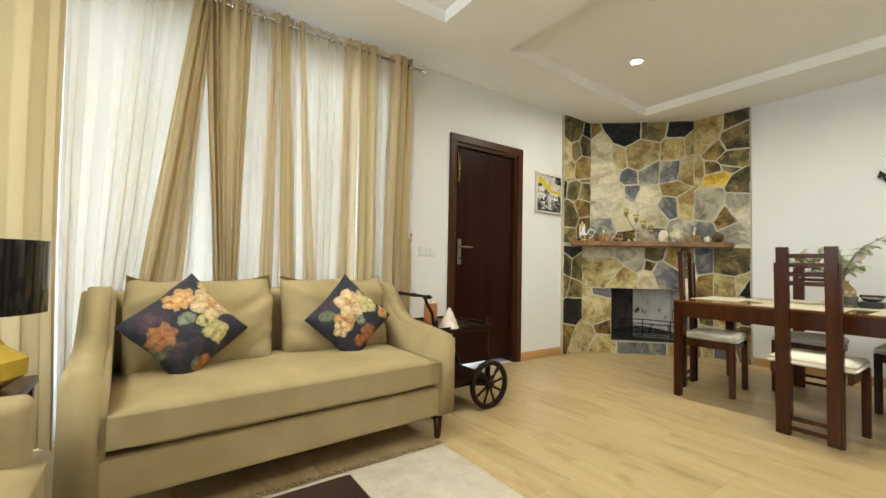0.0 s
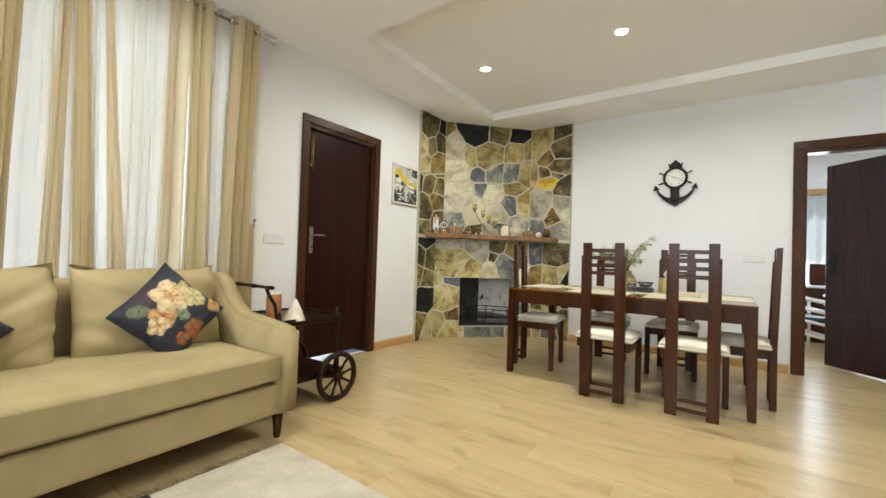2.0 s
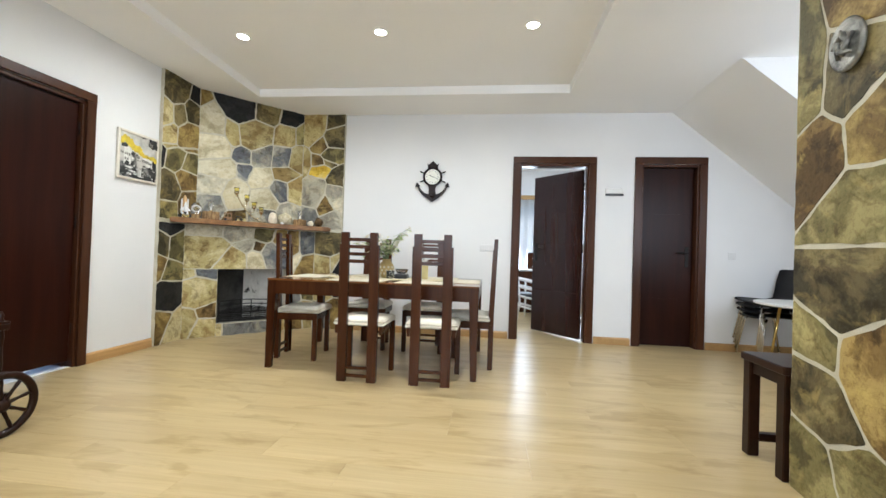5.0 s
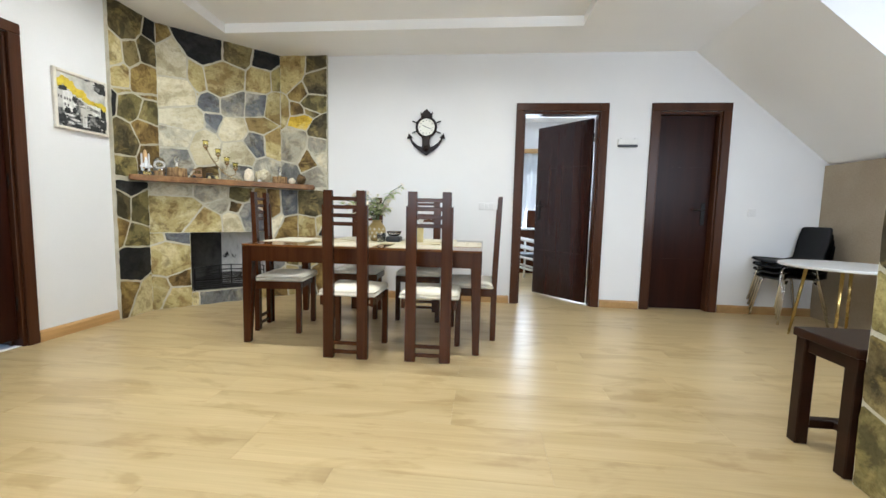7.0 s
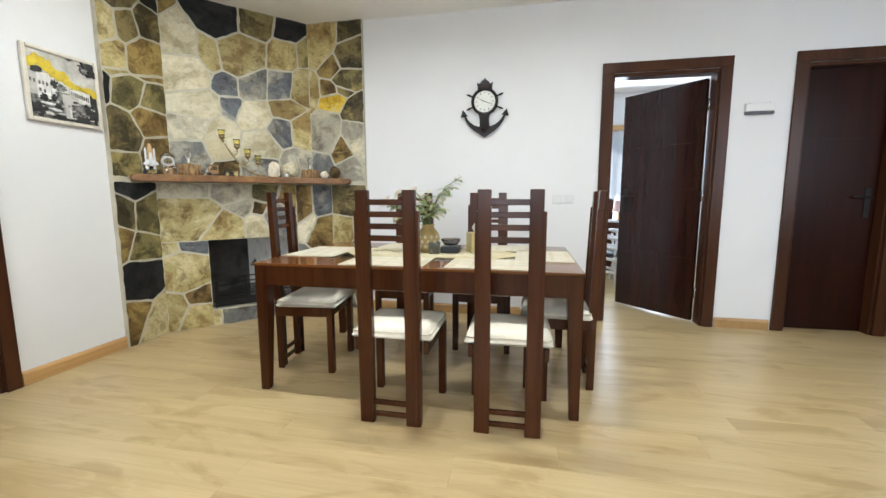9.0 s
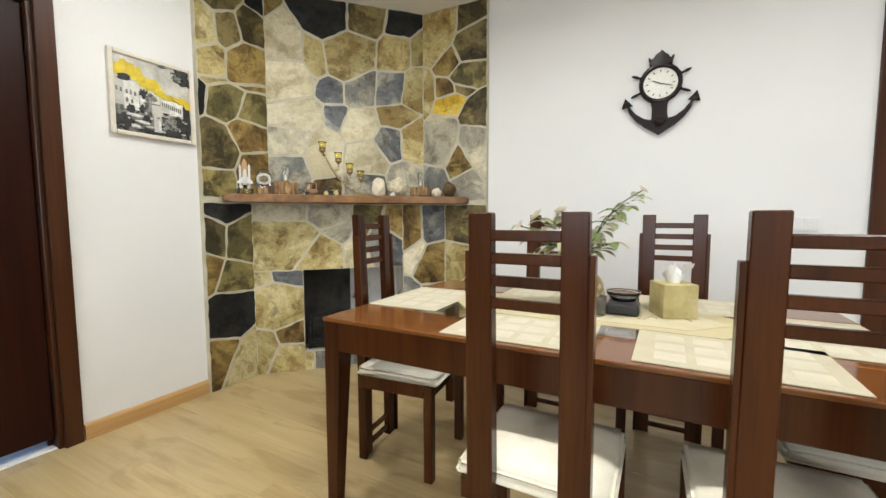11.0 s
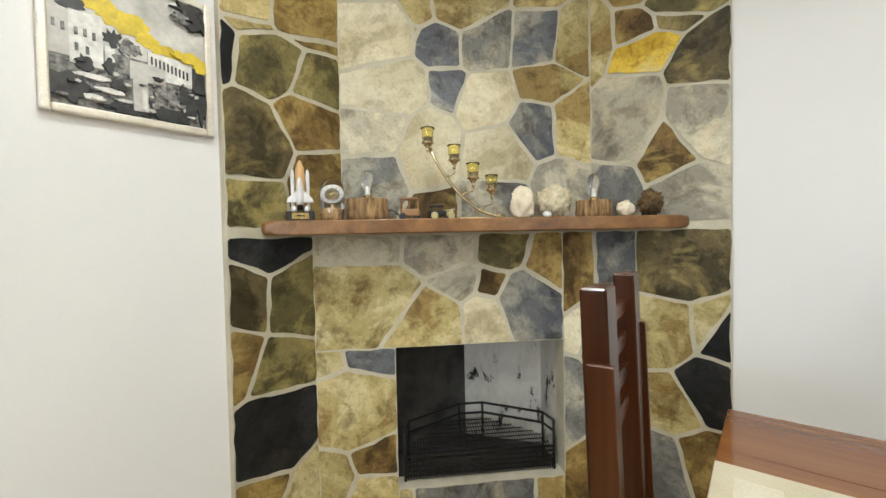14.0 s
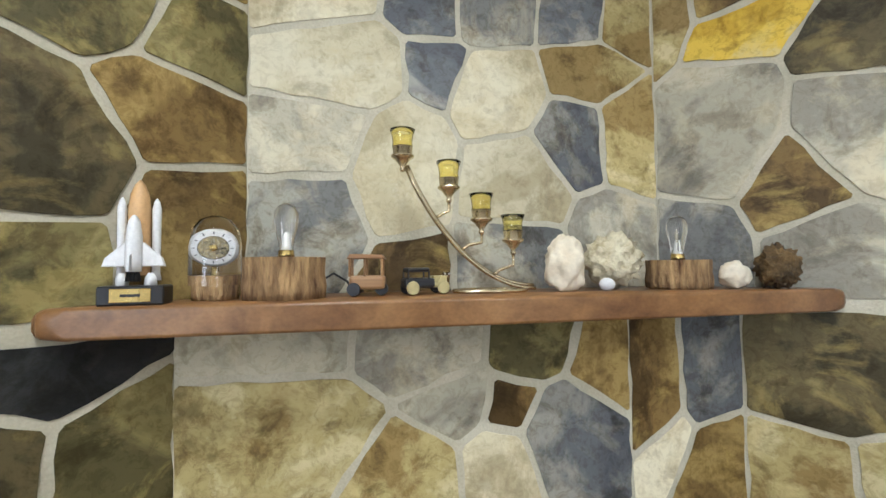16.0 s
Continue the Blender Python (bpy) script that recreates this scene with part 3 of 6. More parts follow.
dining_table()


# ---- dining chairs ----
def dining_chair():
    """Built facing +x with its back posts at x = 0."""
    th = thing("dining_chair", Matrix(), "dark wooden dining chair, tall slatted back, cream seat", "chair", "chairs round the table")
    for s in (-1, 1):
        # tall inner board with a shorter one beside it, leaning back a little
        y = s * 0.112
        bm = prism([(0, 0), (0.035, 0), (0.035, 0.44), (0.012, 1.14), (-0.022, 1.14), (0, 0.44)], y - 0.03, y + 0.03, m=pose(0, 0, 0, 90))
        bm.transform(Matrix.Scale(1, 4))
        bmesh.ops.bevel(bm, geom=list(bm.edges), offset=0.003, segments=1, affect="EDGES")
        bm.transform(Matrix.Diagonal((1, -1, 1, 1)))
        part("back_post", bm, M_DARK, th)
        y = s * 0.148
        bm = prism([(0.004, 0), (0.044, 0), (0.044, 0.44), (0.022, 1.045), (-0.012, 1.045), (0.004, 0.44)], y - 0.0065, y + 0.0065, m=pose(0, 0, 0, 90))
        bm.transform(Matrix.Diagonal((1, -1, 1, 1)))
        bmesh.ops.bevel(bm, geom=list(bm.edges), offset=0.002, segments=1, affect="EDGES")
        part("side_board", bm, M_DARK, th)
        bm = box((0.36, s * 0.185 - 0.02, 0), (0.40, s * 0.185 + 0.02, 0.42), 0.004, 1)
        part("front_leg", bm, M_DARK, th)
        part("seat_rail", box((0.03, s * 0.175 - 0.011, 0.36), (0.37, s * 0.175 + 0.011, 0.425), 0.003), M_DARK, th)
    for z in (1.085, 1.03, 0.975, 0.92):
        x = -0.006 - 0.022 * (z - 0.44) / 0.7
        part("slat", box((x + 0.006, -0.084, z - 0.013), (x + 0.026, 0.084, z + 0.013), 0.003), M_DARK, th)
    for z in (0.045, 0.105):
        part("stretcher", box((0.010, -0.084, z - 0.012), (0.028, 0.084, z + 0.012), 0.003), M_DARK, th)
    part("front_rail", box((0.365, -0.168, 0.36), (0.387, 0.168, 0.425), 0.003), M_DARK, th)
    bm = box((0.028, -0.205, 0.424), (0.425, 0.205, 0.478))
    bmesh.ops.subdivide_edges(bm, edges=list(bm.edges), cuts=5, use_grid_fill=True)
    for v in bm.verts:
        if v.co.z > 0.45:
            u, w = (v.co.x - 0.226) / 0.2, v.co.y / 0.205
            v.co.z += 0.016 * (1 - u ** 4) * (1 - w ** 4) - 0.01
            v.co.x, v.co.y = 0.226 + (v.co.x - 0.226) * 0.97, v.co.y * 0.97
    bmesh.ops.bevel(bm, geom=[e for e in bm.edges if len(e.link_faces) == 2 and e.calc_face_angle() > 0.9], offset=0.012, segments=3, affect="EDGES")
    part("seat", bm, M_SEAT, th, "cream upholstered seat pad", smooth=True)
    return th


chair = dining_chair()
chair.matrix_world = pose(3.282, 0.856, 0)
copy_thing(chair, pose(3.298, 0.293, 0, 0, 0, 1))
copy_thing(chair, pose(4.70, 1.112, 0, 0, 0, 180))
copy_thing(chair, pose(4.70, 0.52, 0, 0, 0, 179))
copy_thing(chair, pose(4.0, -0.18, 0, 0, 0, 89))
copy_thing(chair, pose(3.93, 1.812, 0, 0, 0, -84))


# ---- sofa ----
def cushion(w, d, h, puff, bm=None, m=None, cuts=8, corner=3.0):
    """A soft pad, w by d by h, fuller towards its middle."""
    bm = bm or bmesh.new()
    made = bmesh.ops.create_cube(bm, size=1.0)["verts"]
    edges = list({e for v in made for e in v.link_edges})
    bmesh.ops.subdivide_edges(bm, edges=edges, cuts=cuts, use_grid_fill=True)
    for v in bm.verts:
        x, y, z = v.co * 2
        k = (1 - abs(x) ** corner) * (1 - abs(y) ** corner)
        t = h / 2 * (1 - puff + puff * max(k, 0) ** 0.5)
        v.co = Vector((x * w / 2, y * d / 2, z * t))
    if m:
        bm.transform(m)
    return bm


def sofa():
    th = thing("sofa", pose(0.70, 2.42, 0, 0, 0, 2.5), "olive beige linen sofa with sloping arms, two seats", "sofa")
    W, D = 1.69, 0.90
    part("base", box((-W / 2 + 0.02, -D / 2 + 0.02, 0.14), (W / 2 - 0.02, D / 2, 0.305), 0.02, 3), M_SOFA, th, smooth=False)
    bm = cushion(W - 0.26, D - 0.19, 0.18, 0.36, m=pose(0, -0.105, 0.395), corner=7, cuts=16)
    part("seat_cushion", bm, M_SOFA, th, "long single seat cushion", smooth=True)
    part("backrest", box((-W / 2 + 0.06, D / 2 - 0.17, 0.29), (W / 2 - 0.06, D / 2, 0.83), 0.05, 4, m=pose(0, 0, 0)), M_SOFA, th, smooth=True)
    for s in (-1, 1):
        out = [(-D / 2, 0.14), (D / 2, 0.14), (D / 2, 0.85), (D / 2 - 0.18, 0.85), (D / 2 - 0.26, 0.80), (D / 2 - 0.36, 0.69), (D / 2 - 0.46, 0.635), (-D / 2 + 0.1, 0.60), (-D / 2, 0.585)]
        bm = prism(out, s * (W / 2 - 0.13), s * W / 2, m=Matrix(((0, 0, 1, 0), (1, 0, 0, 0), (0, 1, 0, 0), (0, 0, 0, 1))))
        bmesh.ops.recalc_face_normals(bm, faces=bm.faces)
        bmesh.ops.bevel(bm, geom=[e for e in bm.edges if e.calc_face_angle(0) > 0.6], offset=0.022, segments=3, affect="EDGES")
        part("armrest", bm, M_SOFA, th, smooth=True)
        for t in (-1, 1):
            part("leg", turned([(0.016, 0), (0.02, 0.02), (0.028, 0.141)], sides=12, m=pose(s * (W / 2 - 0.08), t * (D / 2 - 0.07), 0)), M_DARK, th, smooth=True)
        bm = cushion(0.655, 0.45, 0.21, 0.9, corner=3, cuts=20)
        for v in bm.verts:
            side = abs(v.co.x) / 0.35
            v.co.z += 0.034 * (0.30 + side) * noise.noise(Vector((v.co.x * 5 + 7 * s, v.co.y * 17 + v.co.x * 9 * s, 2))) * (1 if v.co.z > 0 else -1)
            v.co += 0.013 * noise.noise_vector(v.co * 5 + Vector((s * 3, 0, 0)))
            v.co.y += 0.035 * min(side, 1.0) ** 5 * v.co.y / 0.225
        bm.transform(pose(s * 0.357, 0.15, 0.662, 76, 0, 0))
        part("back_cushion", bm, M_SOFA, th, "loose back cushion, creased", smooth=True)
    return th


sofa()


# ---- ceiling lights ----
M_GLOW = base("lamp_glow", 0.5)[0]
M_GLOW.node_tree.nodes["Principled BSDF"].inputs["Emission Color"].default_value = (1.0, 0.88, 0.66, 1)
M_GLOW.node_tree.nodes["Principled BSDF"].inputs["Emission Strength"].default_value = 40.0


def downlight(x, y):
    th = thing("ceiling_light", pose(x, y, ZT), "small round recessed ceiling light, glowing warm white", "ceiling light", "recessed ceiling lights")
    part("ring", turned([(0.047, -0.001), (0.062, -0.001), (0.062, -0.006), (0.057, -0.012), (0.050, -0.012), (0.047, -0.006)], sides=28, caps=False), M_WHITE, th, "white trim ring", smooth=True)
    part("bulb", turned([(0.001, -0.012), (0.030, -0.011), (0.043, -0.007), (0.046, -0.002)], sides=20), M_GLOW, th)
    lamp("downlight", "AREA", pose(x, y, ZT - 0.02), SPOT_W, WARM, 0.12, spread=165)


SPOT_W = 25.5
for p in SPOTS:
    downlight(*p)


# ---- window and curtains ----
def cloth(name, colour, through_colour, share, rough=0.9):
    m = bpy.data.materials.new(name)
    m.use_nodes = True
    nt = m.node_tree
    b = nt.nodes["Principled BSDF"]
    b.inputs["Roughness"].default_value = rough
    weave = noise_node(nt, 260, 2, (1, 1, 0.35))
    r = ramp(nt, ((0.3, tuple(0.86 * c for c in colour)), (0.7, colour)))
    nt.links.new(weave.outputs[0], r.inputs[0])
    nt.links.new(r.outputs[0], b.inputs["Base Color"])
    t, mix = nt.nodes.new("ShaderNodeBsdfTranslucent"), nt.nodes.new("ShaderNodeMixShader")
    t.inputs[0].default_value = (*through_colour, 1)
    mix.inputs[0].default_value = share
    nt.links.new(b.outputs[0], mix.inputs[1])
    nt.links.new(t.outputs[0], mix.inputs[2])
    nt.links.new(mix.outputs[0], nt.nodes["Material Output"].inputs[0])
    return m


M_SHEER = cloth("sheer_curtain", (0.72, 0.72, 0.71), (0.78, 0.80, 0.82), 0.52)
# one beige cloth in three tones: shaded doubled folds, half lit, backlit cream
M_DRAPE = cloth("drape_shaded", (0.53, 0.43, 0.24), (0.72, 0.575, 0.325), 0.42)
M_TAN = cloth("drape_half_lit", (0.62, 0.51, 0.32), (0.80, 0.68, 0.46), 0.5)
M_BACKLIT = cloth("drape_backlit", (0.60, 0.50, 0.31), (0.90, 0.87, 0.82), 0.64)

window = tagged(new("window_1"), "wide white-framed window behind the curtains", "window", kind="structure")
for x in (-1.45, -0.43, 0.58, 1.58):
    part("window_frame", box((x, WN + 0.10, 0.12), (x + 0.04, WN + 0.15, 2.42), 0.004), M_WHITE, window)
for z in (0.12, 1.75, 2.38):
    part("window_rail", box((-1.41, WN + 0.103, z), (1.58, WN + 0.147, z + 0.04), 0.004), M_WHITE, window)
for x in (-1.41, -0.39, 0.62):
    pane = part("pane", box((x, WN + 0.12, 0.16), (x + 0.96, WN + 0.126, 2.38)), M_GLASS, window)
    pane.visible_shadow = False

CZ0, CZ1, ROD = 0.02, 2.665, (2.98, 2.605)


def drape(parent, name, top, foot, folds, depth, y, material, label, z1=CZ1, seed=1, ease=1.0):
    """Hanging cloth between two x at its top and two at its foot, in folds that open downwards."""
    r = random.Random(seed)
    bm = bmesh.new()
    nu, nv = folds * 10, 26
    ph = [r.uniform(-0.5, 0.5) for _ in range(folds + 2)]
    wob = [r.uniform(0.65, 1.25) for _ in range(folds + 2)]
    grid = []
    for j in range(nv + 1):
        v = j / nv
        z = CZ0 + (z1 - CZ0) * v
        row = []
        for i in range(nu + 1):
            u = i / nu
            k = folds * (u + 0.55 / (folds + 1) * math.sin(2 * math.pi * u + seed) * math.sin(math.pi * u))
            k = min(max(k, 0.0), folds)
            n0 = int(min(k, folds - 1e-6))
            f = k - n0
            amp = depth * (wob[n0] * (1 - f) + wob[n0 + 1] * f)
            loose = 1 - v
            turn = 2 * math.pi * k + loose * (ph[n0] * (1 - f) + ph[n0 + 1] * f) * 1.2
            xa = top[0] + (top[1] - top[0]) * u
            xb = foot[0] + (foot[1] - foot[0]) * u
            x = xa + (xb - xa) * (1 - v) ** ease
            x += 0.35 * amp * math.sin(2 * turn) * (0.4 + 0.6 * loose) + 0.012 * loose * math.sin(5 * v + 3 * u + seed)
            yy = y + amp * math.sin(turn) * (0.75 + 0.35 * loose) + 0.012 * loose * math.sin(4 * u + seed)
            row.append(bm.verts.new((x, yy, z)))
        grid.append(row)
    for a, b in zip(grid, grid[1:]):
        for i in range(nu):
            bm.faces.new((a[i], a[i + 1], b[i + 1], b[i]))
    ob = part(name, bm, material, parent, label, smooth=True)
    return ob


curtain = thing("curtain", Matrix(), "floor-length tan and sheer white curtains, drawn, daylight behind", "curtain")
drape(curtain, "sheer", (-1.55, 1.78), (-1.55, 1.76), 30, 0.018, 3.075, M_SHEER, "thin white sheer", z1=2.58, seed=3)
for top, foot, folds, depth, y, material, label, seed in (
        ((-0.95, -0.31), (-1.0, -0.27), 6, 0.045, 2.985, M_DRAPE, "tan drape", 5),
        ((-0.31, 0.28), (-0.27, 0.02), 7, 0.032, 3.0, M_BACKLIT, "thin tan drape, coloured as backlit", 8),
        ((0.27, 0.36), (-0.05, 0.06), 2, 0.032, 2.97, M_DRAPE, "tan drape hanging aslant", 9),
        ((0.345, 0.375), (0.08, 0.19), 1, 0.02, 2.985, M_TAN, "narrow pale tan fold", 10),
        ((0.28, 0.40), (0.02, 0.49), 5, 0.03, 3.01, M_BACKLIT, "thin tan drape, coloured as backlit", 11),
        ((0.31, 0.58), (0.45, 0.54), 6, 0.036, 2.972, M_DRAPE, "tightly gathered tan drape", 12),
        ((0.57, 0.83), (0.52, 0.93), 5, 0.032, 3.0, M_BACKLIT, "thin tan drape, coloured as backlit cream", 15),
        ((0.71, 0.76), (0.66, 0.74), 1, 0.028, 2.975, M_TAN, "narrow tan fold", 16),
        ((0.755, 0.81), (0.84, 0.92), 1, 0.030, 2.972, M_DRAPE, "narrow tan fold", 21),
        ((0.80, 1.22), (0.90, 1.20), 6, 0.032, 3.0, M_BACKLIT, "thin tan drape, coloured as backlit cream", 14),
        ((0.875, 0.915), (1.0, 1.09), 1, 0.026, 2.978, M_TAN, "narrow pale tan fold", 22),
        ((1.21, 1.34), (1.19, 1.33), 2, 0.03, 2.98, M_TAN, "tan drape", 17),
        ((1.33, 1.47), (1.34, 1.49), 2, 0.036, 2.976, M_DRAPE, "tan drape", 23),
        ((1.44, 1.64), (1.46, 1.60), 3, 0.03, 3.0, M_BACKLIT, "thin tan drape, coloured as backlit cream", 18),
        ((1.60, 1.69), (1.52, 1.63), 1, 0.034, 2.98, M_TAN, "tan drape", 24),
        ((1.67, 1.79), (1.60, 1.77), 2, 0.036, 2.975, M_DRAPE, "tan drape", 19)):
    drape(curtain, "drape", top, foot, folds, depth, y, material, label, seed=seed)
drape(curtain, "drape_tail", (1.80, 1.85), (1.75, 1.87), 1, 0.018, 3.045, M_DRAPE, "tan edge caught behind the holdback", z1=1.20, seed=31)
rod = thing("curtain_rod", Matrix(), "slim brushed steel curtain rod with turned end knob", "curtain rod")
part("rod", tube([(-1.7, *ROD), (1.88, *ROD)], 0.011, sides=12), M_CHROME, rod, smooth=True)
part("knob", turned([(0.011, 0), (0.018, 0.006), (0.012, 0.014), (0.02, 0.022), (0.024, 0.035), (0.016, 0.046), (0.004, 0.05)], sides=16, m=pose(1.88, *ROD, 0, 90)), M_CHROME, rod, smooth=True)
for x in (-1.6, 1.83):
    part("bracket", tube([(x, ROD[0], ROD[1]), (x, WN, ROD[1] + 0.02)], 0.007), M_CHROME, rod, smooth=True)
x = -0.93
while x < 1.78:
    ring = [(x + 0.004 * math.sin(a), ROD[0] + 0.024 * math.cos(a), ROD[1] + 0.024 * math.sin(a)) for a in (2 * math.pi * k / 14 for k in range(14))]
    part("grommet", tube(ring, 0.005, sides=6, closed=True), M_CHROME, curtain, smooth=True)
    x += 0.093
hook = thing("curtain_hook", pose(1.855, WN, 1.17), "small steel curtain holdback on the wall", "holdback")
part("stem", tube([(0, 0, 0), (0, -0.07, 0), (0, -0.08, 0.01), (0, -0.08, 0.05)], 0.006), M_CHROME, hook, smooth=True)
part("tip", turned([(0.006, 0), (0.014, 0.008), (0.012, 0.02), (0.003, 0.026)], sides=12, m=pose(0, -0.08, 0.05)), M_CHROME, hook, smooth=True)

ground = setting("ground", slab(2, -0.12, -0.06, (-60, 60), (WN + 0.25, 80)), mat("outdoor_paving", (0.42, 0.41, 0.39), (0.52, 0.51, 0.48), 3, 60, 0.9), "pale paved ground outside the entrance", "ground")


# ---- bedroom beyond the open door ----
setting("wall_bedroom_east", slab(0, 8.6, 8.75, (-3.2, 1.2), (0, 3.0), [(-1.7, -0.1, 0.9, 2.15)]), M_WALL, "plain white bedroom wall with a window", "wall")
setting("wall_bedroom_north", slab(1, 1.2, 1.35, (WE + 0.13, 8.75), (0, 3.0)), M_WALL, "plain white bedroom wall", "wall")
setting("wall_bedroom_south", slab(1, -3.35, -3.2, (WE + 0.13, 8.75), (0, 3.0)), M_WALL, "plain white bedroom wall", "wall")
setting("ceiling_bedroom", slab(2, 2.73, 2.83, (WE + 0.14, 8.75), (-3.35, 1.35)), M_CEIL, "plain white bedroom ceiling", "ceiling")
setting("floor_bedroom", slab(2, -0.1, -0.001, (WE, 8.75), (-3.35, 1.35)), M_FLOOR, "pale oak laminate bedroom floor", "floor")
th = thing("bedroom_curtain", Matrix(), "cream bedroom curtain under a wooden pelmet", "curtain")
part("pelmet", box((8.42, -1.9, 2.13), (8.5, 0.1, 2.21), 0.006), M_SKIRT, th, "brown wooden pelmet")
bm = bmesh.new()
old = None
for i in range(121):
    y = -1.8 + 1.75 * i / 120
    x = 8.46 + 0.03 * math.sin(i * 0.55)
    pair = [bm.verts.new((x, y, z)) for z in (0.001, 2.13)]
    if old:
        bm.faces.new((old[0], pair[0], pair[1], old[1]))
    old = pair
part("cloth", bm, M_SHEER, th, smooth=True)

# ---- chimney stones ----
FLANK_UP = [(0.143, 2.075, -0.052, "T"), (0.334, 2.169, -0.02, "B"), (-0.015, 1.824, -0.052, "D"), (0.251, 1.789, -0.011, "O"), (0.377, 1.741, 0.006, "O"), (0.365, 1.628, 0.027, "B"),
            (0.188, 1.525, 0.023, "K"), (0.4, 1.431, 0.047, "B"), (0.192, 1.404, 0.018, "O"), (0.114, 2.579, 0.027, "K"), (0.341, 2.532, -0.019, "D"), (0.029, 2.367, 0.014, "T"),
            (0.194, 2.38, 0.009, "K"), (0.32, 2.416, 0.0, "K"), (0.114, 2.223, -0.014, "T"), (0.325, 2.217, -0.004, "B")]
FLANK_LOW = [(0.134, 1.177, -0.016, "D"), (0.044, 0.975, -0.004, "K"), (0.233, 0.963, -0.006, "O"), (-0.015, 0.812, -0.001, "B"), (0.173, 0.739, -0.01, "O"), (0.153, 0.448, 0.014, "D"),
             (0.116, 0.269, 0.001, "B"), (0.333, 0.161, 0.021, "T")]
BREAST = [(0.131, 2.234, -0.01, "L"), (0.297, 2.257, -0.029, "T"), (0.471, 2.176, -0.031, "S"), (0.691, 2.177, -0.016, "G"), (0.904, 2.16, -0.013, "S"), (1.092, 2.136, -0.015, "T"),
          (0.205, 1.845, -0.032, "L"), (0.49, 1.859, -0.058, "S"), (0.739, 1.77, -0.014, "L"), (0.965, 1.835, -0.003, "T"), (0.179, 1.64, -0.02, "M"), (0.372, 1.567, -0.01, "L"),
          (0.79, 1.527, 0.029, "L"), (0.944, 1.647, 0.03, "S"), (1.088, 1.657, 0.037, "T"), (0.186, 1.495, -0.015, "G"), (0.406, 1.367, -0.024, "B"), (0.782, 1.387, 0.031, "G"),
          (1.026, 1.421, 0.051, "M"), (0.032, 2.469, 0.003, "B"), (0.099, 2.391, 0.027, "L"), (0.112, 2.224, 0.009, "L"), (0.45, 2.632, 0.054, "D"), (0.61, 2.63, 0.039, "K"),
          (0.893, 2.582, -0.025, "D"), (0.353, 2.388, 0.012, "T"), (0.566, 2.419, 0.038, "T"), (0.885, 2.396, -0.006, "T"), (1.052, 2.401, -0.039, "O")]
EAST_UP = [(-0.155, 2.119, 0.016, "T"), (0.223, 2.136, -0.041, "B"), (0.244, 1.974, -0.034, "Y"), (0.332, 2.157, -0.041, "K"), (0.532, 1.792, 0.019, "K"), (0.175, 1.674, 0.022, "M"),
           (0.506, 1.646, 0.044, "M"), (0.37, 1.554, 0.029, "B"), (0.118, 1.441, 0.008, "G"), (0.416, 1.443, 0.026, "M"), (0.117, 2.569, 0.01, "T"), (0.355, 2.554, -0.017, "K"),
           (0.387, 2.434, -0.004, "K"), (0.277, 2.381, -0.015, "B"), (0.374, 2.275, -0.021, "O")]
EAST_LOW = [(0.3, 1.038, 0.028, "K"), (0.275, 0.876, 0.02, "T"), (0.364, 0.883, 0.004, "T"), (0.569, 0.766, -0.008, "D"), (0.532, 0.592, -0.01, "D"), (0.352, 0.489, -0.033, "T"), (0.3, 0.14, -0.02, "G"), (0.53, 0.2, -0.01, "B")]
LINTEL = [(0.264, 1.235, 0.011, "M"), (0.489, 1.22, 0.013, "M"), (0.789, 1.197, -0.016, "O"), (1.043, 1.117, -0.016, "B"), (0.258, 0.924, 0.028, "T"), (0.427, 0.802, 0.027, "T"),
          (0.693, 0.82, -0.005, "L"), (0.559, 1.015, -0.011, "M"), (0.732, 0.98, -0.023, "B"), (0.897, 0.893, -0.009, "S")]
JAMB_L = [(0.09, 0.69, 0.002, "T"), (0.18, 0.707, 0.005, "S"), (0.142, 0.536, 0.018, "T"), (0.056, 0.183, -0.01, "T"), (0.247, 0.249, -0.012, "B"), (0.243, 0.102, -0.002, "T")]
JAMB_R = [(1.116, 1.034, 0.004, "B"), (1.359, 1.041, 0.01, "S"), (1.196, 0.917, -0.011, "L"), (1.407, 0.814, 0.016, "B"), (1.421, 0.509, -0.018, "O"), (1.031, 0.407, -0.001, "G"), (1.16, 0.16, -0.01, "B"), (1.35, 0.18, -0.02, "T")]
HEARTH = [(0.29, 0.07, 0, "T"), (0.66, 0.07, 0.06, "G"), (1.05, 0.06, 0, "T")]
mF, _ = along((3.888, 3.095), (4.38, 3.095))
stonework(chimney, mF, (0.0, 0.492, 1.26, ZC), FLANK_UP, rng)
stonework(chimney, mF, (0.0, 0.34, 0.0, 1.225), FLANK_LOW, rng)
mB, wB = along(NA, NB)
stonework(chimney, mB, (0.0, wB, 1.26, ZC), BREAST, rng)
mE, _ = along((5.235, 2.30), (5.235, 1.75))
stonework(chimney, mE, (0.0, 0.55, 1.26, ZC), EAST_UP, rng)
stonework(chimney, mE, (0.2, 0.55, 0.0, 1.225), EAST_LOW, rng)
stonework(chimney, mL, (0.0, OPEN[1], OPEN[3], ZSH - 0.03), LINTEL, rng)
stonework(chimney, mL, (0.0, OPEN[0], 0.0, OPEN[3]), JAMB_L, rng)
stonework(chimney, mL, (OPEN[1], wL, 0.0, ZSH - 0.03), JAMB_R, rng)
stonework(chimney, mL, (OPEN[0], OPEN[1], 0.0, OPEN[2]), HEARTH, rng)

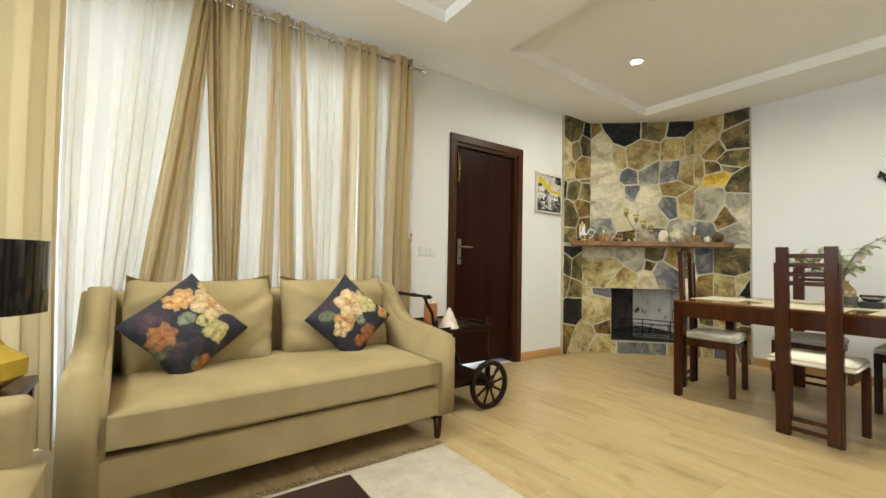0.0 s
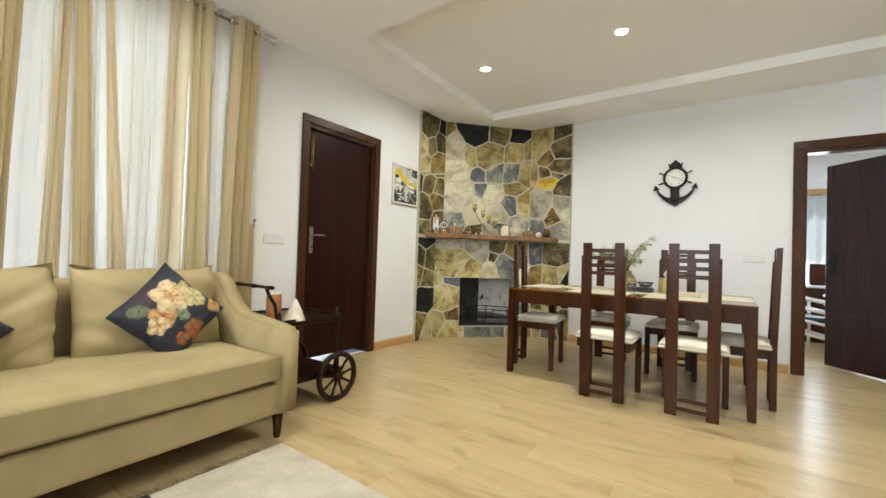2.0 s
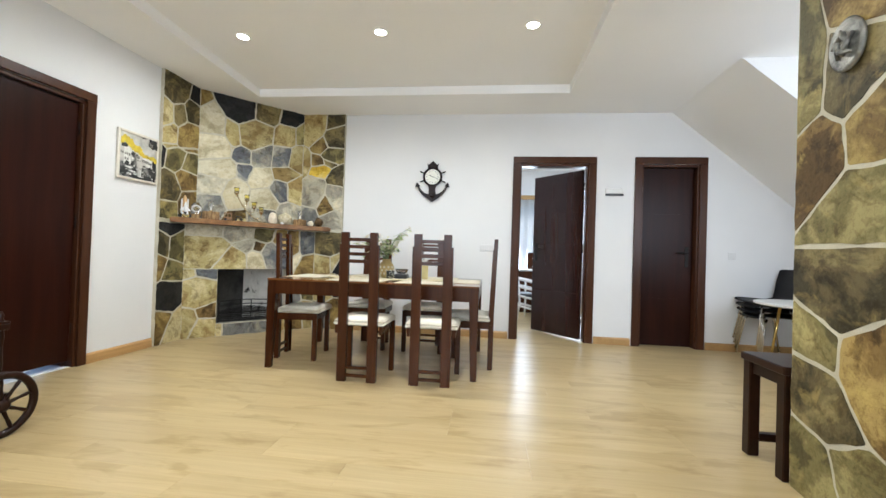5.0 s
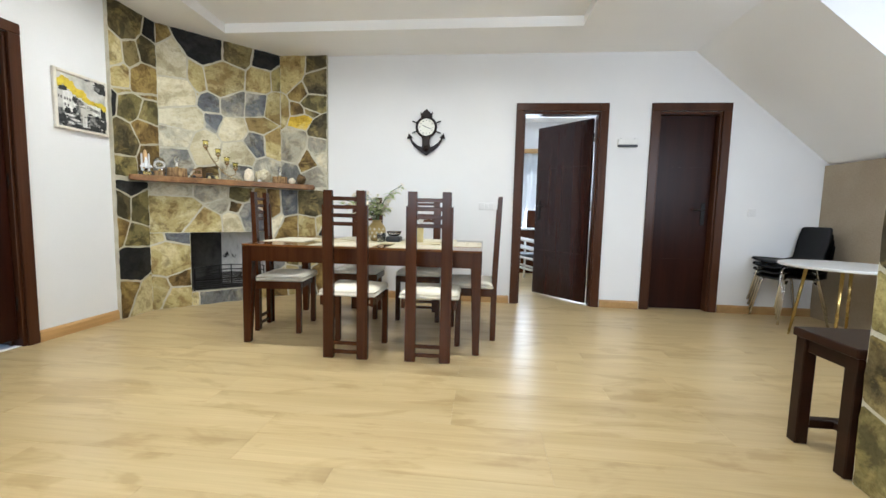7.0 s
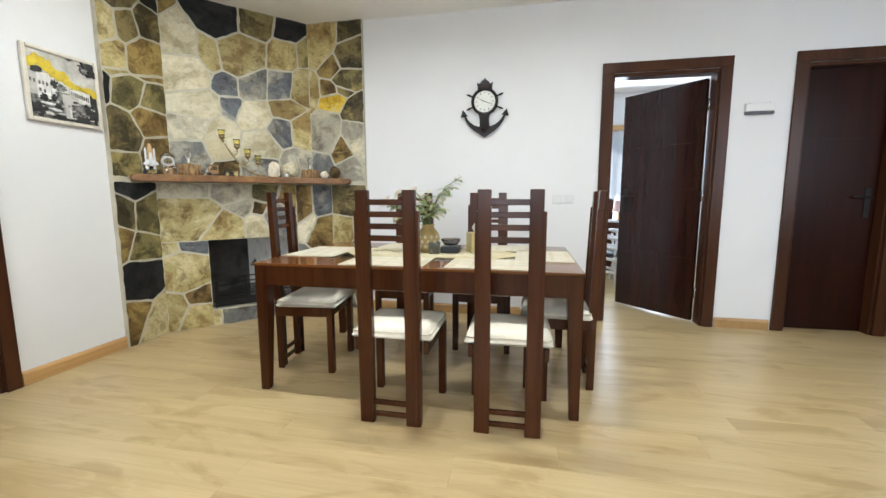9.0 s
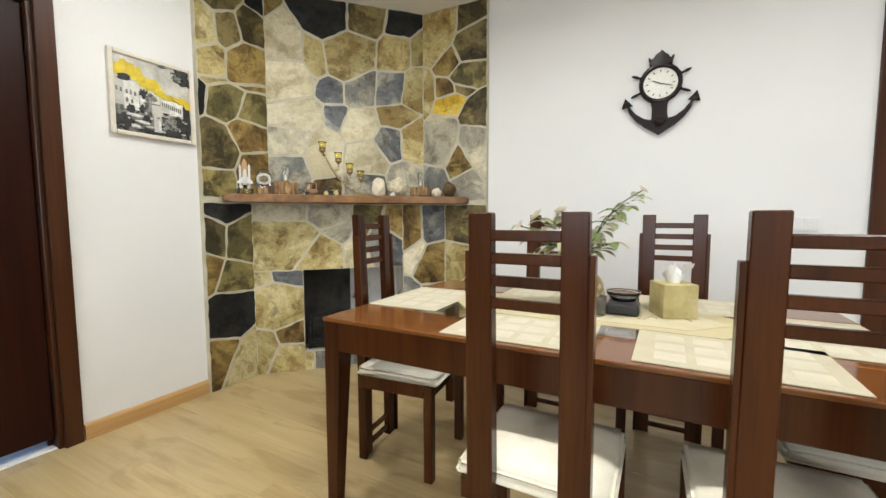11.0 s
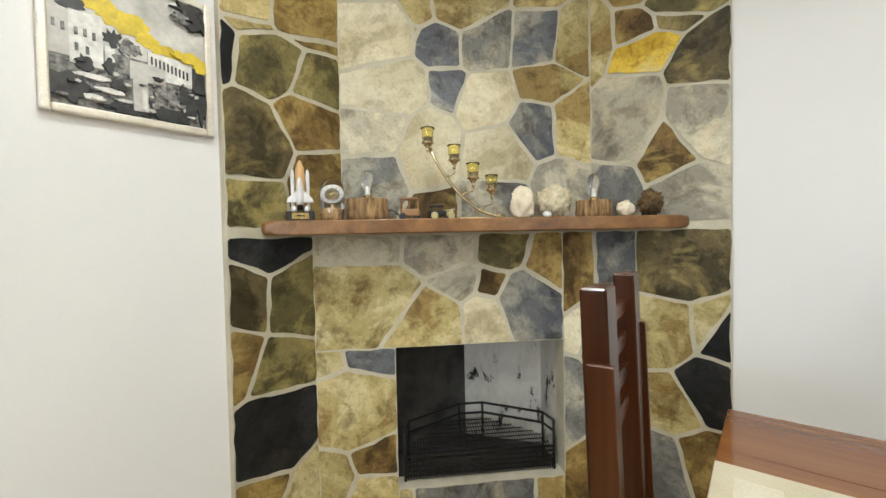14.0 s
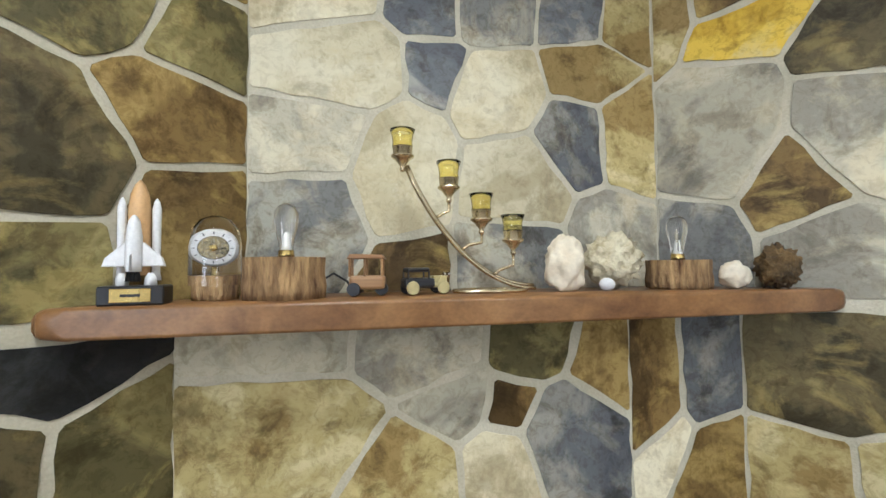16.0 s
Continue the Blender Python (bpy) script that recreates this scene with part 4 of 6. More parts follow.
# stone pillar at the stairs
pillar = tagged(new("wall_pillar"), "square pillar clad in irregular tan and charcoal slate", "pillar", kind="structure")
part("core", box((1.825, YP - 0.25, 0), (2.315, YP - 0.014, ZC)), M_MORTAR, pillar)
# tan stones take olive and brown tones here, darkened for the pillar's dimmer light
PILLAR = [(0.356, 0.794, 0.051, "K"), (0.358, 0.998, -0.023, "O"), (-0.091, 1.48, -0.045, "B"), (0.405, 1.531, -0.142, "B"), (0.269, 0.624, 0.046, "O"), (0.444, 0.61, 0.084, "B"),
          (0.242, 0.472, 0.05, "K"), (0.173, 0.245, 0.009, "O"), (0.318, 0.294, 0.021, "O"), (-0.286, 1.894, 0.116, "O"), (0.184, 1.86, -0.08, "K"), (0.247, 2.031, -0.087, "B")]
mP = Matrix.Translation((2.315, YP - 0.014, 0)) @ Matrix.Rotation(math.pi, 4, "Z")
stonework(pillar, mP, (0.0, 0.49, 0.0, ZC), PILLAR, rng, 0.009)
mP2 = Matrix.Translation((2.315, YP - 0.014, 0)) @ Matrix.Rotation(math.pi / 2, 4, "Z") @ Matrix.Translation((-0.236, 0, 0))
stonework(pillar, mP2, (0.0, 0.236, 0.0, ZC), scatter((0, 0.236, 0, ZC), 11, rng), rng, 0.009)


# ---- living corner ----
def floral(name, turn, flowers):
    """Dark navy cloth printed with blossoms: (right, up, radius, petals, inner, outer), turned with the cloth."""
    m, nt, b = base(name, 0.75)

    def math_node(op, a, c=None, d=None):
        n = nt.nodes.new("ShaderNodeMath")
        n.operation = op
        for socket, value in zip(n.inputs, (a, c, d)):
            if isinstance(value, bpy.types.NodeSocket):
                nt.links.new(value, socket)
            elif value is not None:
                socket.default_value = value
        return n.outputs[0]

    tc, rot, warp = nt.nodes.new("ShaderNodeTexCoord"), nt.nodes.new("ShaderNodeMapping"), noise_node(nt, 38, 5, None, 0.65)
    nt.links.new(tc.outputs["Object"], rot.inputs[0])
    rot.inputs["Rotation"].default_value = (0, 0, radians(turn))
    add = nt.nodes.new("ShaderNodeVectorMath")
    add.operation = "MULTIPLY_ADD"
    add.inputs[1].default_value = (0.04, 0.04, 0.0)
    nt.links.new(warp.outputs["Color"], add.inputs[0])
    nt.links.new(rot.outputs[0], add.inputs[2])
    sep = nt.nodes.new("ShaderNodeSeparateXYZ")
    nt.links.new(add.outputs[0], sep.inputs[0])
    ground = noise_node(nt, 13, 5, None, 0.6, 0.6)
    gr = ramp(nt, ((0.40, (0.010, 0.011, 0.018)), (0.55, (0.020, 0.022, 0.032)), (0.63, (0.050, 0.026, 0.036)), (0.72, (0.06, 0.065, 0.035))))
    nt.links.new(ground.outputs[0], gr.inputs[0])
    colour = gr.outputs[0]
    fine = noise_node(nt, 46, 5, None, 0.65)
    shade = ramp(nt, ((0.36, (0.42, 0.36, 0.30)), (0.56, (1, 1, 1))))
    nt.links.new(fine.outputs[0], shade.inputs[0])
    for k, (x, y, r, petals, inner, outer) in enumerate(flowers):
        dx, dy = math_node("SUBTRACT", sep.outputs[0], x + 0.02), math_node("SUBTRACT", sep.outputs[1], y + 0.02)
        far = math_node("SQRT", math_node("ADD", math_node("MULTIPLY", dx, dx), math_node("MULTIPLY", dy, dy)))
        wave = math_node("COSINE", math_node("MULTIPLY_ADD", math_node("ARCTAN2", dy, dx), float(petals), 1.3 * k))
        rim = math_node("MULTIPLY_ADD", wave, 0.13 * r, 1.05 * r)
        mask = math_node("MULTIPLY_ADD", math_node("SUBTRACT", rim, far), 160.0, 0.5)
        mask = math_node("MINIMUM", math_node("MAXIMUM", mask, 0.0), 1.0)
        tone = ramp(nt, ((0.0, tuple(0.6 * c for c in inner)), (0.15, inner), (0.42, outer), (0.9, tuple(0.8 * c for c in outer))))
        nt.links.new(math_node("DIVIDE", far, 1.15 * r), tone.inputs[0])
        vein = math_node("MULTIPLY_ADD", wave, 0.14, 0.86)
        c = mixed(nt, tone.outputs[0], shade.outputs[0], 0.75, "MULTIPLY")
        grey = nt.nodes.new("ShaderNodeCombineColor")
        for q in range(3):
            nt.links.new(vein, grey.inputs[q])
        c = mixed(nt, c, grey.outputs[0], 1.0, "MULTIPLY")
        colour = mixed(nt, colour, c, mask)
    nt.links.new(colour, b.inputs["Base Color"])
    weave = noise_node(nt, 500, 2)
    bump(nt, b, weave.outputs[0], 0.25, 0.002)
    return m


PEACH, CREAM, LIME = (0.62, 0.36, 0.13), (0.74, 0.56, 0.30), (0.52, 0.47, 0.19)
RUST, LEAF, SMOKE = (0.42, 0.13, 0.03), (0.16, 0.18, 0.10), (0.11, 0.05, 0.06)
PRINT_A = [(-0.148, 0.03, 0.055, 3, SMOKE, (0.06, 0.03, 0.045)), (-0.135, -0.12, 0.035, 3, LEAF, LEAF), (0.03, -0.19, 0.035, 2, LIME, LEAF), (-0.11, -0.05, 0.052, 6, RUST, (0.40, 0.18, 0.06)),
           (-0.02, 0.02, 0.03, 2, LEAF, (0.22, 0.26, 0.17)), (-0.065, 0.105, 0.040, 5, RUST, PEACH), (-0.02, 0.125, 0.045, 5, PEACH, (0.68, 0.40, 0.15)), (0.155, 0.075, 0.040, 4, LIME, CREAM),
           (0.07, 0.195, 0.028, 4, PEACH, CREAM), (0.10, -0.04, 0.052, 4, LIME, (0.62, 0.56, 0.24)), (0.06, 0.005, 0.035, 2, LEAF, LIME), (0.087, 0.092, 0.076, 5, PEACH, CREAM), (0.07, -0.20, 0.050, 5, RUST, (0.55, 0.22, 0.06))]
PRINT_B = [(-0.15, 0.0, 0.035, 2, LEAF, LEAF), (0.05, 0.11, 0.035, 3, LEAF, LIME), (0.085, -0.11, 0.05, 6, RUST, (0.34, 0.14, 0.05)), (0.20, 0.02, 0.04, 4, RUST, PEACH), (-0.055, -0.035, 0.056, 5, RUST, PEACH),
           (-0.075, -0.08, 0.04, 5, PEACH, CREAM), (0.03, -0.03, 0.03, 2, LEAF, (0.22, 0.26, 0.17)), (0.095, 0.065, 0.055, 4, LIME, (0.64, 0.57, 0.26)), (-0.017, 0.068, 0.078, 5, PEACH, CREAM), (0.03, -0.15, 0.03, 3, LEAF, RUST)]


def throw_pillow(m, size, label, seed, turn, flowers):
    bm = cushion(size, size, 0.20, 0.93, corner=2.2, cuts=14)
    for v in bm.verts:
        r = max(abs(v.co.x), abs(v.co.y)) / (size / 2)
        pinch = 1 - 0.07 * (1 - min(abs(v.co.x), abs(v.co.y)) / (size / 2)) * r ** 3
        v.co.x *= pinch
        v.co.y *= pinch
        v.co += 0.009 * noise.noise_vector(v.co * 8 + Vector((seed, 0, 0)))
    ob = part("throw_pillow", bm, floral("floral_print", turn, flowers), None, smooth=True)
    ob.matrix_world = m @ pose(0, 0, 0, 0, 0, turn)
    return tagged(ob, label, "pillow", "floral throw pillows")


throw_pillow(pose(0.255, 2.41, 0.672, 68, 0, 8), 0.385, "dark square throw pillow printed with large peach flowers", 1, 39, PRINT_A)
throw_pillow(pose(1.085, 2.46, 0.662, 70, 0, -4), 0.378, "dark square throw pillow with cream and orange blossoms", 5, 46, PRINT_B)


def armchair():
    th = thing("armchair", pose(-0.545, 1.36, 0, 0, 0, 90), "olive beige linen armchair matching the sofa", "armchair")
    W, D = 0.80, 0.85
    part("base", box((-W / 2 + 0.01, -D / 2 + 0.03, 0.12), (W / 2 - 0.01, D / 2, 0.30), 0.02, 3), M_SOFA, th)
    part("seat_cushion", cushion(W - 0.24, D - 0.13, 0.18, 0.25, m=pose(0, -0.09, 0.385), corner=8), M_SOFA, th, smooth=True)
    part("backrest", box((-W / 2 + 0.02, D / 2 - 0.18, 0.29), (W / 2 - 0.02, D / 2, 0.82), 0.05, 4), M_SOFA, th, smooth=True)
    for s in (-1, 1):
        part("armrest", box((min(s * W / 2, s * (W / 2 - 0.13)), -D / 2 + 0.02, 0.12), (max(s * W / 2, s * (W / 2 - 0.13)), D / 2, 0.615), 0.03, 4), M_SOFA, th, smooth=True)
        for t in (-1, 1):
            part("leg", turned([(0.016, 0), (0.028, 0.121)], sides=12, m=pose(s * (W / 2 - 0.07), t * (D / 2 - 0.09), 0)), M_DARK, th, smooth=True)


armchair()


def simple_table(name, m, sx, sy, h, leg, top, material, label, category, shelf=None):
    th = thing(name, m, label, category)
    part("tabletop", box((-sx / 2, -sy / 2, h - top), (sx / 2, sy / 2, h), 0.006, 2), material, th)
    for s in (-1, 1):
        for t in (-1, 1):
            x, y = s * (sx / 2 - leg / 2 - 0.01), t * (sy / 2 - leg / 2 - 0.01)
            part("leg", box((x - leg / 2, y - leg / 2, 0), (x + leg / 2, y + leg / 2, h - top), 0.004, 1), material, th)
    if shelf:
        part("shelf", box((-sx / 2 + 0.02, -sy / 2 + 0.02, shelf), (sx / 2 - 0.02, sy / 2 - 0.02, shelf + 0.03), 0.004), material, th)
    return th


simple_table("side_table", pose(-0.50, 2.42, 0), 0.44, 0.44, 0.475, 0.045, 0.035, M_DARK, "dark wooden side table under the lamp", "side table")
simple_table("coffee_table", pose(0.08, 0.92, 0), 1.0, 0.56, 0.42, 0.07, 0.05, M_EBONY, "low dark polished wooden coffee table on the rug", "coffee table", 0.12)


def table_lamp():
    th = thing("table_lamp", pose(-0.43, 2.42, 0.475), "table lamp, faceted gold base, glossy black drum shade", "table lamp")
    gold = mat("gold_leaf", (0.74, 0.50, 0.05), (0.90, 0.68, 0.12), 8, 120, 0.25, 0.55, relief=0.05)
    part("base", turned([(0.075, 0.0), (0.15, 0.055), (0.152, 0.12), (0.085, 0.175), (0.05, 0.235), (0.03, 0.25)], sides=7), gold, th, "faceted gold base")
    part("stem", tube([(0, 0, 0.24), (0, 0, 0.42)], 0.012), gold, th, smooth=True)
    shade = mat("black_shade", (0.006, 0.005, 0.005), (0.014, 0.012, 0.011), 3, 90, 0.12, 0.0, relief=0.02, Coat_Weight=0.6)
    part("shade", turned([(0.198, 0.30), (0.2, 0.30), (0.2, 0.585), (0.198, 0.585), (0.195, 0.30), (0.198, 0.30)], sides=120, caps=False), shade, th, "glossy black drum shade", smooth=False)
    part("spider", tube([(-0.198, 0, 0.57), (0, 0, 0.42), (0.198, 0, 0.57)], 0.003, sides=6), M_BRASS, th)


table_lamp()


def rug():
    bm = bmesh.new()
    x0, x1, y0, y1 = -1.2, 1.455, 0.05, 1.985
    nx, ny = 88, 66
    r = random.Random(3)
    rows = []
    for j in range(ny + 1):
        row = []
        for i in range(nx + 1):
            x, y = x0 + (x1 - x0) * i / nx, y0 + (y1 - y0) * j / ny
            edge = i in (0, nx) or j in (0, ny)
            row.append(bm.verts.new((x + r.uniform(-0.004, 0.004), y + r.uniform(-0.004, 0.004), 0.002 if edge else 0.013 + r.uniform(-0.002, 0.003))))
        rows.append(row)
    for a, b in zip(rows, rows[1:]):
        for i in range(nx):
            bm.faces.new((a[i], a[i + 1], b[i + 1], b[i]))
    m = mat("rug_wool", (0.42, 0.37, 0.28), (0.60, 0.55, 0.44), 6, 120, 0.95, relief=0.6, dist=0.006)
    th = thing("rug", Matrix(), "cream mottled wool rug with a short fringe", "rug")
    part("woven_field", bm, m, th, smooth=True)
    bm = bmesh.new()
    x = x0
    while x < x1:
        tube([(x, y1 - 0.002, 0.008), (x + r.uniform(-0.01, 0.01), y1 + 0.02, 0.006), (x + r.uniform(-0.016, 0.016), y1 + r.uniform(0.03, 0.045), 0.003)], 0.0028, bm, 4)
        x += 0.012
    part("fringe", bm, mat("rug_fringe", (0.30, 0.22, 0.12), (0.42, 0.33, 0.2), 20, 200, 0.95), th, "tan fringe")


rug()


# ---- tea trolley ----
def wheel_parts(th, m, r):
    w = part("wheel", tube([m @ Vector((r * 0.93 * math.cos(a), 0, r * 0.93 * math.sin(a))) for a in (2 * math.pi * k / 36 for k in range(36))], 0.0195, sides=8, closed=True), M_EBONY, th, "dark spoked wooden wheel", smooth=True)
    part("hub", turned([(0.012, -0.03), (0.028, -0.022), (0.03, 0.022), (0.012, 0.03)], sides=16, m=m @ pose(0, 0, 0, 90)), M_EBONY, w, smooth=True)
    for k in range(9):
        a = 2 * math.pi * k / 9 + 0.2
        c, s = math.cos(a), math.sin(a)
        part("spoke", tube([m @ Vector((q * r * c, 0, q * r * s)) for q in (0.1, 0.3, 0.5, 0.7, 0.92)], [0.008, 0.0105, 0.008, 0.010, 0.007], sides=8), M_EBONY, w, smooth=True)


def trolley():
    th = thing("tea_trolley", pose(1.60, 2.30, 0), "dark wooden tea trolley with large spoked wheels", "trolley")
    L, W, H = 0.50, 0.50, 0.565
    part("top_tray", box((0, 0, H - 0.03), (L, W, H), 0.004, 2), M_EBONY, th)
    for y in (0.0, W - 0.012):
        part("tray_lip", box((0.0, y, H), (L, y + 0.012, H + 0.014), 0.003), M_EBONY, th)
    part("tray_lip", box((L - 0.012, 0.012, H), (L, W - 0.012, H + 0.014), 0.003), M_EBONY, th)
    part("lower_tray", box((-0.05, 0.01, 0.165), (L + 0.02, W - 0.01, 0.205), 0.005, 2), M_EBONY, th)
    turned_post = [(0.011, 0.20), (0.016, 0.23), (0.01, 0.27), (0.014, 0.36), (0.01, 0.45), (0.016, 0.50), (0.011, 0.54), (0.010, H), (0.014, H + 0.015), (0.008, H + 0.03), (0.012, H + 0.045), (0.003, H + 0.065)]
    for x in (0.03, L - 0.025):
        for y in (0.025, W - 0.025):
            part("post", turned(turned_post, sides=14, m=pose(x, y, 0)), M_EBONY, th, smooth=True)
    for y in (0.03, W - 0.03):
        part("leg", tube([(0.02, y, 0.17), (0.02, y, 0.05), (0.02, y, 0.0)], [0.014, 0.018, 0.012]), M_EBONY, th, smooth=True)
        part("handle_arm", tube([(0.02, y, H), (0.0, y, H + 0.11), (-0.04, y, H + 0.17), (-0.06, y, H + 0.215)], 0.011), M_EBONY, th, smooth=True)
    part("handle", tube([(-0.06, -0.05 + q * (W + 0.1), H + 0.22) for q in (0, 0.04, 0.12, 0.3, 0.36, 0.42, 0.58, 0.64, 0.7, 0.88, 0.96, 1)], [0.006, 0.014, 0.009, 0.01, 0.015, 0.011, 0.011, 0.015, 0.01, 0.009, 0.014, 0.006]), M_EBONY, th, "turned handle bar", smooth=True)
    part("axle", tube([(L - 0.05, -0.03, 0.164), (L - 0.05, W + 0.03, 0.164)], 0.011), M_EBONY, th, smooth=True)
    wheel_parts(th, pose(L - 0.05, -0.03, 0.164), 0.16)
    wheel_parts(th, pose(L - 0.05, W + 0.03, 0.164), 0.16)


trolley()
th = thing("pillar_candle", pose(1.70, 2.50, 0.565), "thick rust-orange pillar candle with pale top", "candle")
part("wax", turned([(0.044, 0), (0.047, 0.008), (0.046, 0.05), (0.0475, 0.09), (0.046, 0.15), (0.042, 0.158)], sides=28), mat("orange_wax", (0.33, 0.12, 0.035), (0.45, 0.19, 0.07), 14, 160, 0.5, relief=0.3), th, smooth=True)
part("rim", turned([(0.042, 0.157), (0.046, 0.16), (0.043, 0.167), (0.034, 0.162), (0.002, 0.156)], sides=28), mat("pale_wax", (0.70, 0.62, 0.48), (0.78, 0.72, 0.6), 8, 90, 0.5), th, "cream wax top", smooth=True)
part("wick", tube([(0, 0, 0.154), (0.003, 0, 0.175)], 0.002), M_BLACK, th)
th = thing("shell_pyramid", pose(1.76, 2.36, 0.565, 0, 0, 20), "white and tan pyramid-shaped stone shell ornament", "ornament")
part("shell", turned([(0.072, 0), (0.070, 0.01), (0.05, 0.05), (0.026, 0.10), (0.006, 0.135)], sides=9), mat("shell_stone", (0.50, 0.34, 0.20), (0.80, 0.76, 0.68), 9, 70, 0.35, relief=0.2), th)
th = thing("incense_burner", pose(1.80, 2.325, 0.565), "tiny dark metal incense burner on the trolley", "ornament")
part("bowl", turned([(0.014, 0), (0.008, 0.008), (0.022, 0.022), (0.018, 0.034), (0.006, 0.042), (0.008, 0.05), (0.002, 0.056)], sides=14), M_IRON, th, smooth=True)


# ---- wall things ----
def picture():
    x0, x1, z0, z1 = 3.436, 3.868, 1.57, 2.012
    th = thing("framed_picture", pose((x0 + x1) / 2, WN, (z0 + z1) / 2), "framed black-and-white townscape with yellow trees, silver frame", "picture")
    hw, hh, f = (x1 - x0) / 2, (z1 - z0) / 2, 0.024
    silver = mat("champagne_frame", (0.70, 0.65, 0.54), (0.82, 0.77, 0.66), 12, 160, 0.35, 0.25, relief=0.08)
    for s in (-1, 1):
        part("frame_side", box((min(s * hw, s * (hw - f)), -0.026, -hh), (max(s * hw, s * (hw - f)), -0.001, hh), 0.006, 2), silver, th)
        part("frame_bar", box((-hw + f, -0.025, min(s * hh, s * (hh - f))), (hw - f, -0.001, max(s * hh, s * (hh - f))), 0.006, 2), silver, th)
    grey = mat("print_sky", (0.34, 0.33, 0.30), (0.80, 0.78, 0.72), 7, 60, 0.5, relief=0.0)
    ink = mat("print_black", (0.008, 0.008, 0.008), (0.05, 0.05, 0.045), 30, 160, 0.5, relief=0.0)
    mid = mat("print_grey", (0.004, 0.004, 0.004), (0.40, 0.39, 0.36), 60, 150, 0.5, relief=0.0)
    pale = mat("print_white", (0.55, 0.54, 0.50), (0.88, 0.87, 0.82), 36, 100, 0.5, relief=0.0)
    yellow = mat("print_yellow", (0.50, 0.36, 0.02), (0.80, 0.62, 0.04), 16, 90, 0.5, relief=0.0)
    sheet = part("print", box((-hw + f, -0.012, -hh + f), (hw - f, -0.004, hh - f)), grey, th, "townscape print")
    r = random.Random(6)
    depth = [0.0132]

    def blot(name, cx, cz, rx, rz, material, n, rough):
        pts = []
        for k in range(n):
            a = 2 * math.pi * k / n
            q = 1 + r.uniform(-rough, rough)
            pts.append((min(max(cx + rx * q * math.cos(a), -hw + f), hw - f), min(max(cz + rz * q * math.sin(a), -hh + f), hh - f)))
        depth[0] += 0.00025
        part(name, prism(pts, 0.0121, depth[0], m=pose(0, 0, 0, 90)), material, sheet)

    def at(px, pz):
        return -hw + f + 2 * (hw - f) * px, hh - f - 2 * (hh - f) * pz

    def spot(name, px, pz, rx, rz, material, n=20, rough=0.25):
        blot(name, *at(px, pz), 2 * (hw - f) * rx, 2 * (hh - f) * rz, material, n, rough)

    def block(name, x0, z0, x1, z1, material):
        (xa, za), (xb, zb) = at(x0, z0), at(x1, z1)
        depth[0] += 0.00025
        part(name, box((xa, -depth[0], zb), (xb, -0.012, za)), material, sheet)

    haze = mat("print_haze", (0.42, 0.40, 0.36), (0.62, 0.60, 0.55), 14, 90, 0.5, relief=0.0)
    block("print_ground", 0, 0.56, 1, 1, mid)
    for px, pz, rx, rz in ((0.06, 0.20, 0.07, 0.08), (0.15, 0.14, 0.11, 0.08), (0.25, 0.20, 0.10, 0.10), (0.36, 0.28, 0.09, 0.08), (0.48, 0.32, 0.11, 0.09), (0.58, 0.39, 0.08, 0.05), (0.68, 0.43, 0.09, 0.045), (0.76, 0.46, 0.06, 0.03)):
        spot("print_tree", px, pz, rx, rz, yellow)
    spot("print_roof", 0.13, 0.29, 0.08, 0.045, ink, 16, 0.2)
    block("print_house", 0.0, 0.36, 0.12, 0.66, haze)
    block("print_house", 0.11, 0.33, 0.30, 0.70, pale)
    block("print_house", 0.31, 0.52, 0.37, 0.66, pale)
    for px, pz, rx, rz in ((0.36, 0.46, 0.05, 0.06), (0.44, 0.50, 0.05, 0.06), (0.41, 0.60, 0.05, 0.05), (0.50, 0.50, 0.04, 0.04)):
        spot("print_bush", px, pz, rx, rz, (ink, mid)[pz > 0.48], 18, 0.4)
    block("print_house", 0.58, 0.48, 0.90, 0.68, pale)
    block("print_house", 0.46, 0.58, 0.70, 0.72, haze)
    for k in range(10):
        block("print_window", 0.60 + 0.028 * k, 0.51 + 0.006 * k, 0.612 + 0.028 * k, 0.575 + 0.006 * k, ink)
    for x0, z0 in ((0.02, 0.43), (0.07, 0.44), (0.14, 0.45), (0.19, 0.45), (0.24, 0.46), (0.14, 0.56), (0.20, 0.57)):
        block("print_window", x0, z0, x0 + 0.018, z0 + 0.05, mid)
    for px, pz, rx, rz in ((0.24, 0.77, 0.12, 0.02), (0.34, 0.85, 0.10, 0.018), (0.22, 0.92, 0.08, 0.02), (0.42, 0.90, 0.06, 0.014)):
        spot("print_path", px, pz, rx, rz, pale, 16, 0.25)
    for px, pz, rx, rz in ((0.19, 0.69, 0.045, 0.055), (0.33, 0.67, 0.035, 0.05), (0.09, 0.88, 0.11, 0.10), (0.38, 0.79, 0.045, 0.04), (0.45, 0.96, 0.18, 0.035)):
        spot("print_bush", px, pz, rx, rz, ink, 22, 0.3)
    block("print_arch", 0.47, 0.72, 0.57, 0.96, haze)
    block("print_arch", 0.53, 0.79, 0.56, 0.95, pale)
    for px, pz, rx, rz in ((0.70, 0.84, 0.11, 0.09), (0.62, 0.88, 0.05, 0.05)):
        spot("print_bush", px, pz, rx, rz, mid, 22, 0.3)
    for px, pz, rx, rz in ((0.72, 0.95, 0.14, 0.06), (0.86, 0.84, 0.07, 0.12), (0.95, 0.72, 0.05, 0.24), (0.82, 0.72, 0.03, 0.05)):
        spot("print_bush", px, pz, rx, rz, ink, 22, 0.25)
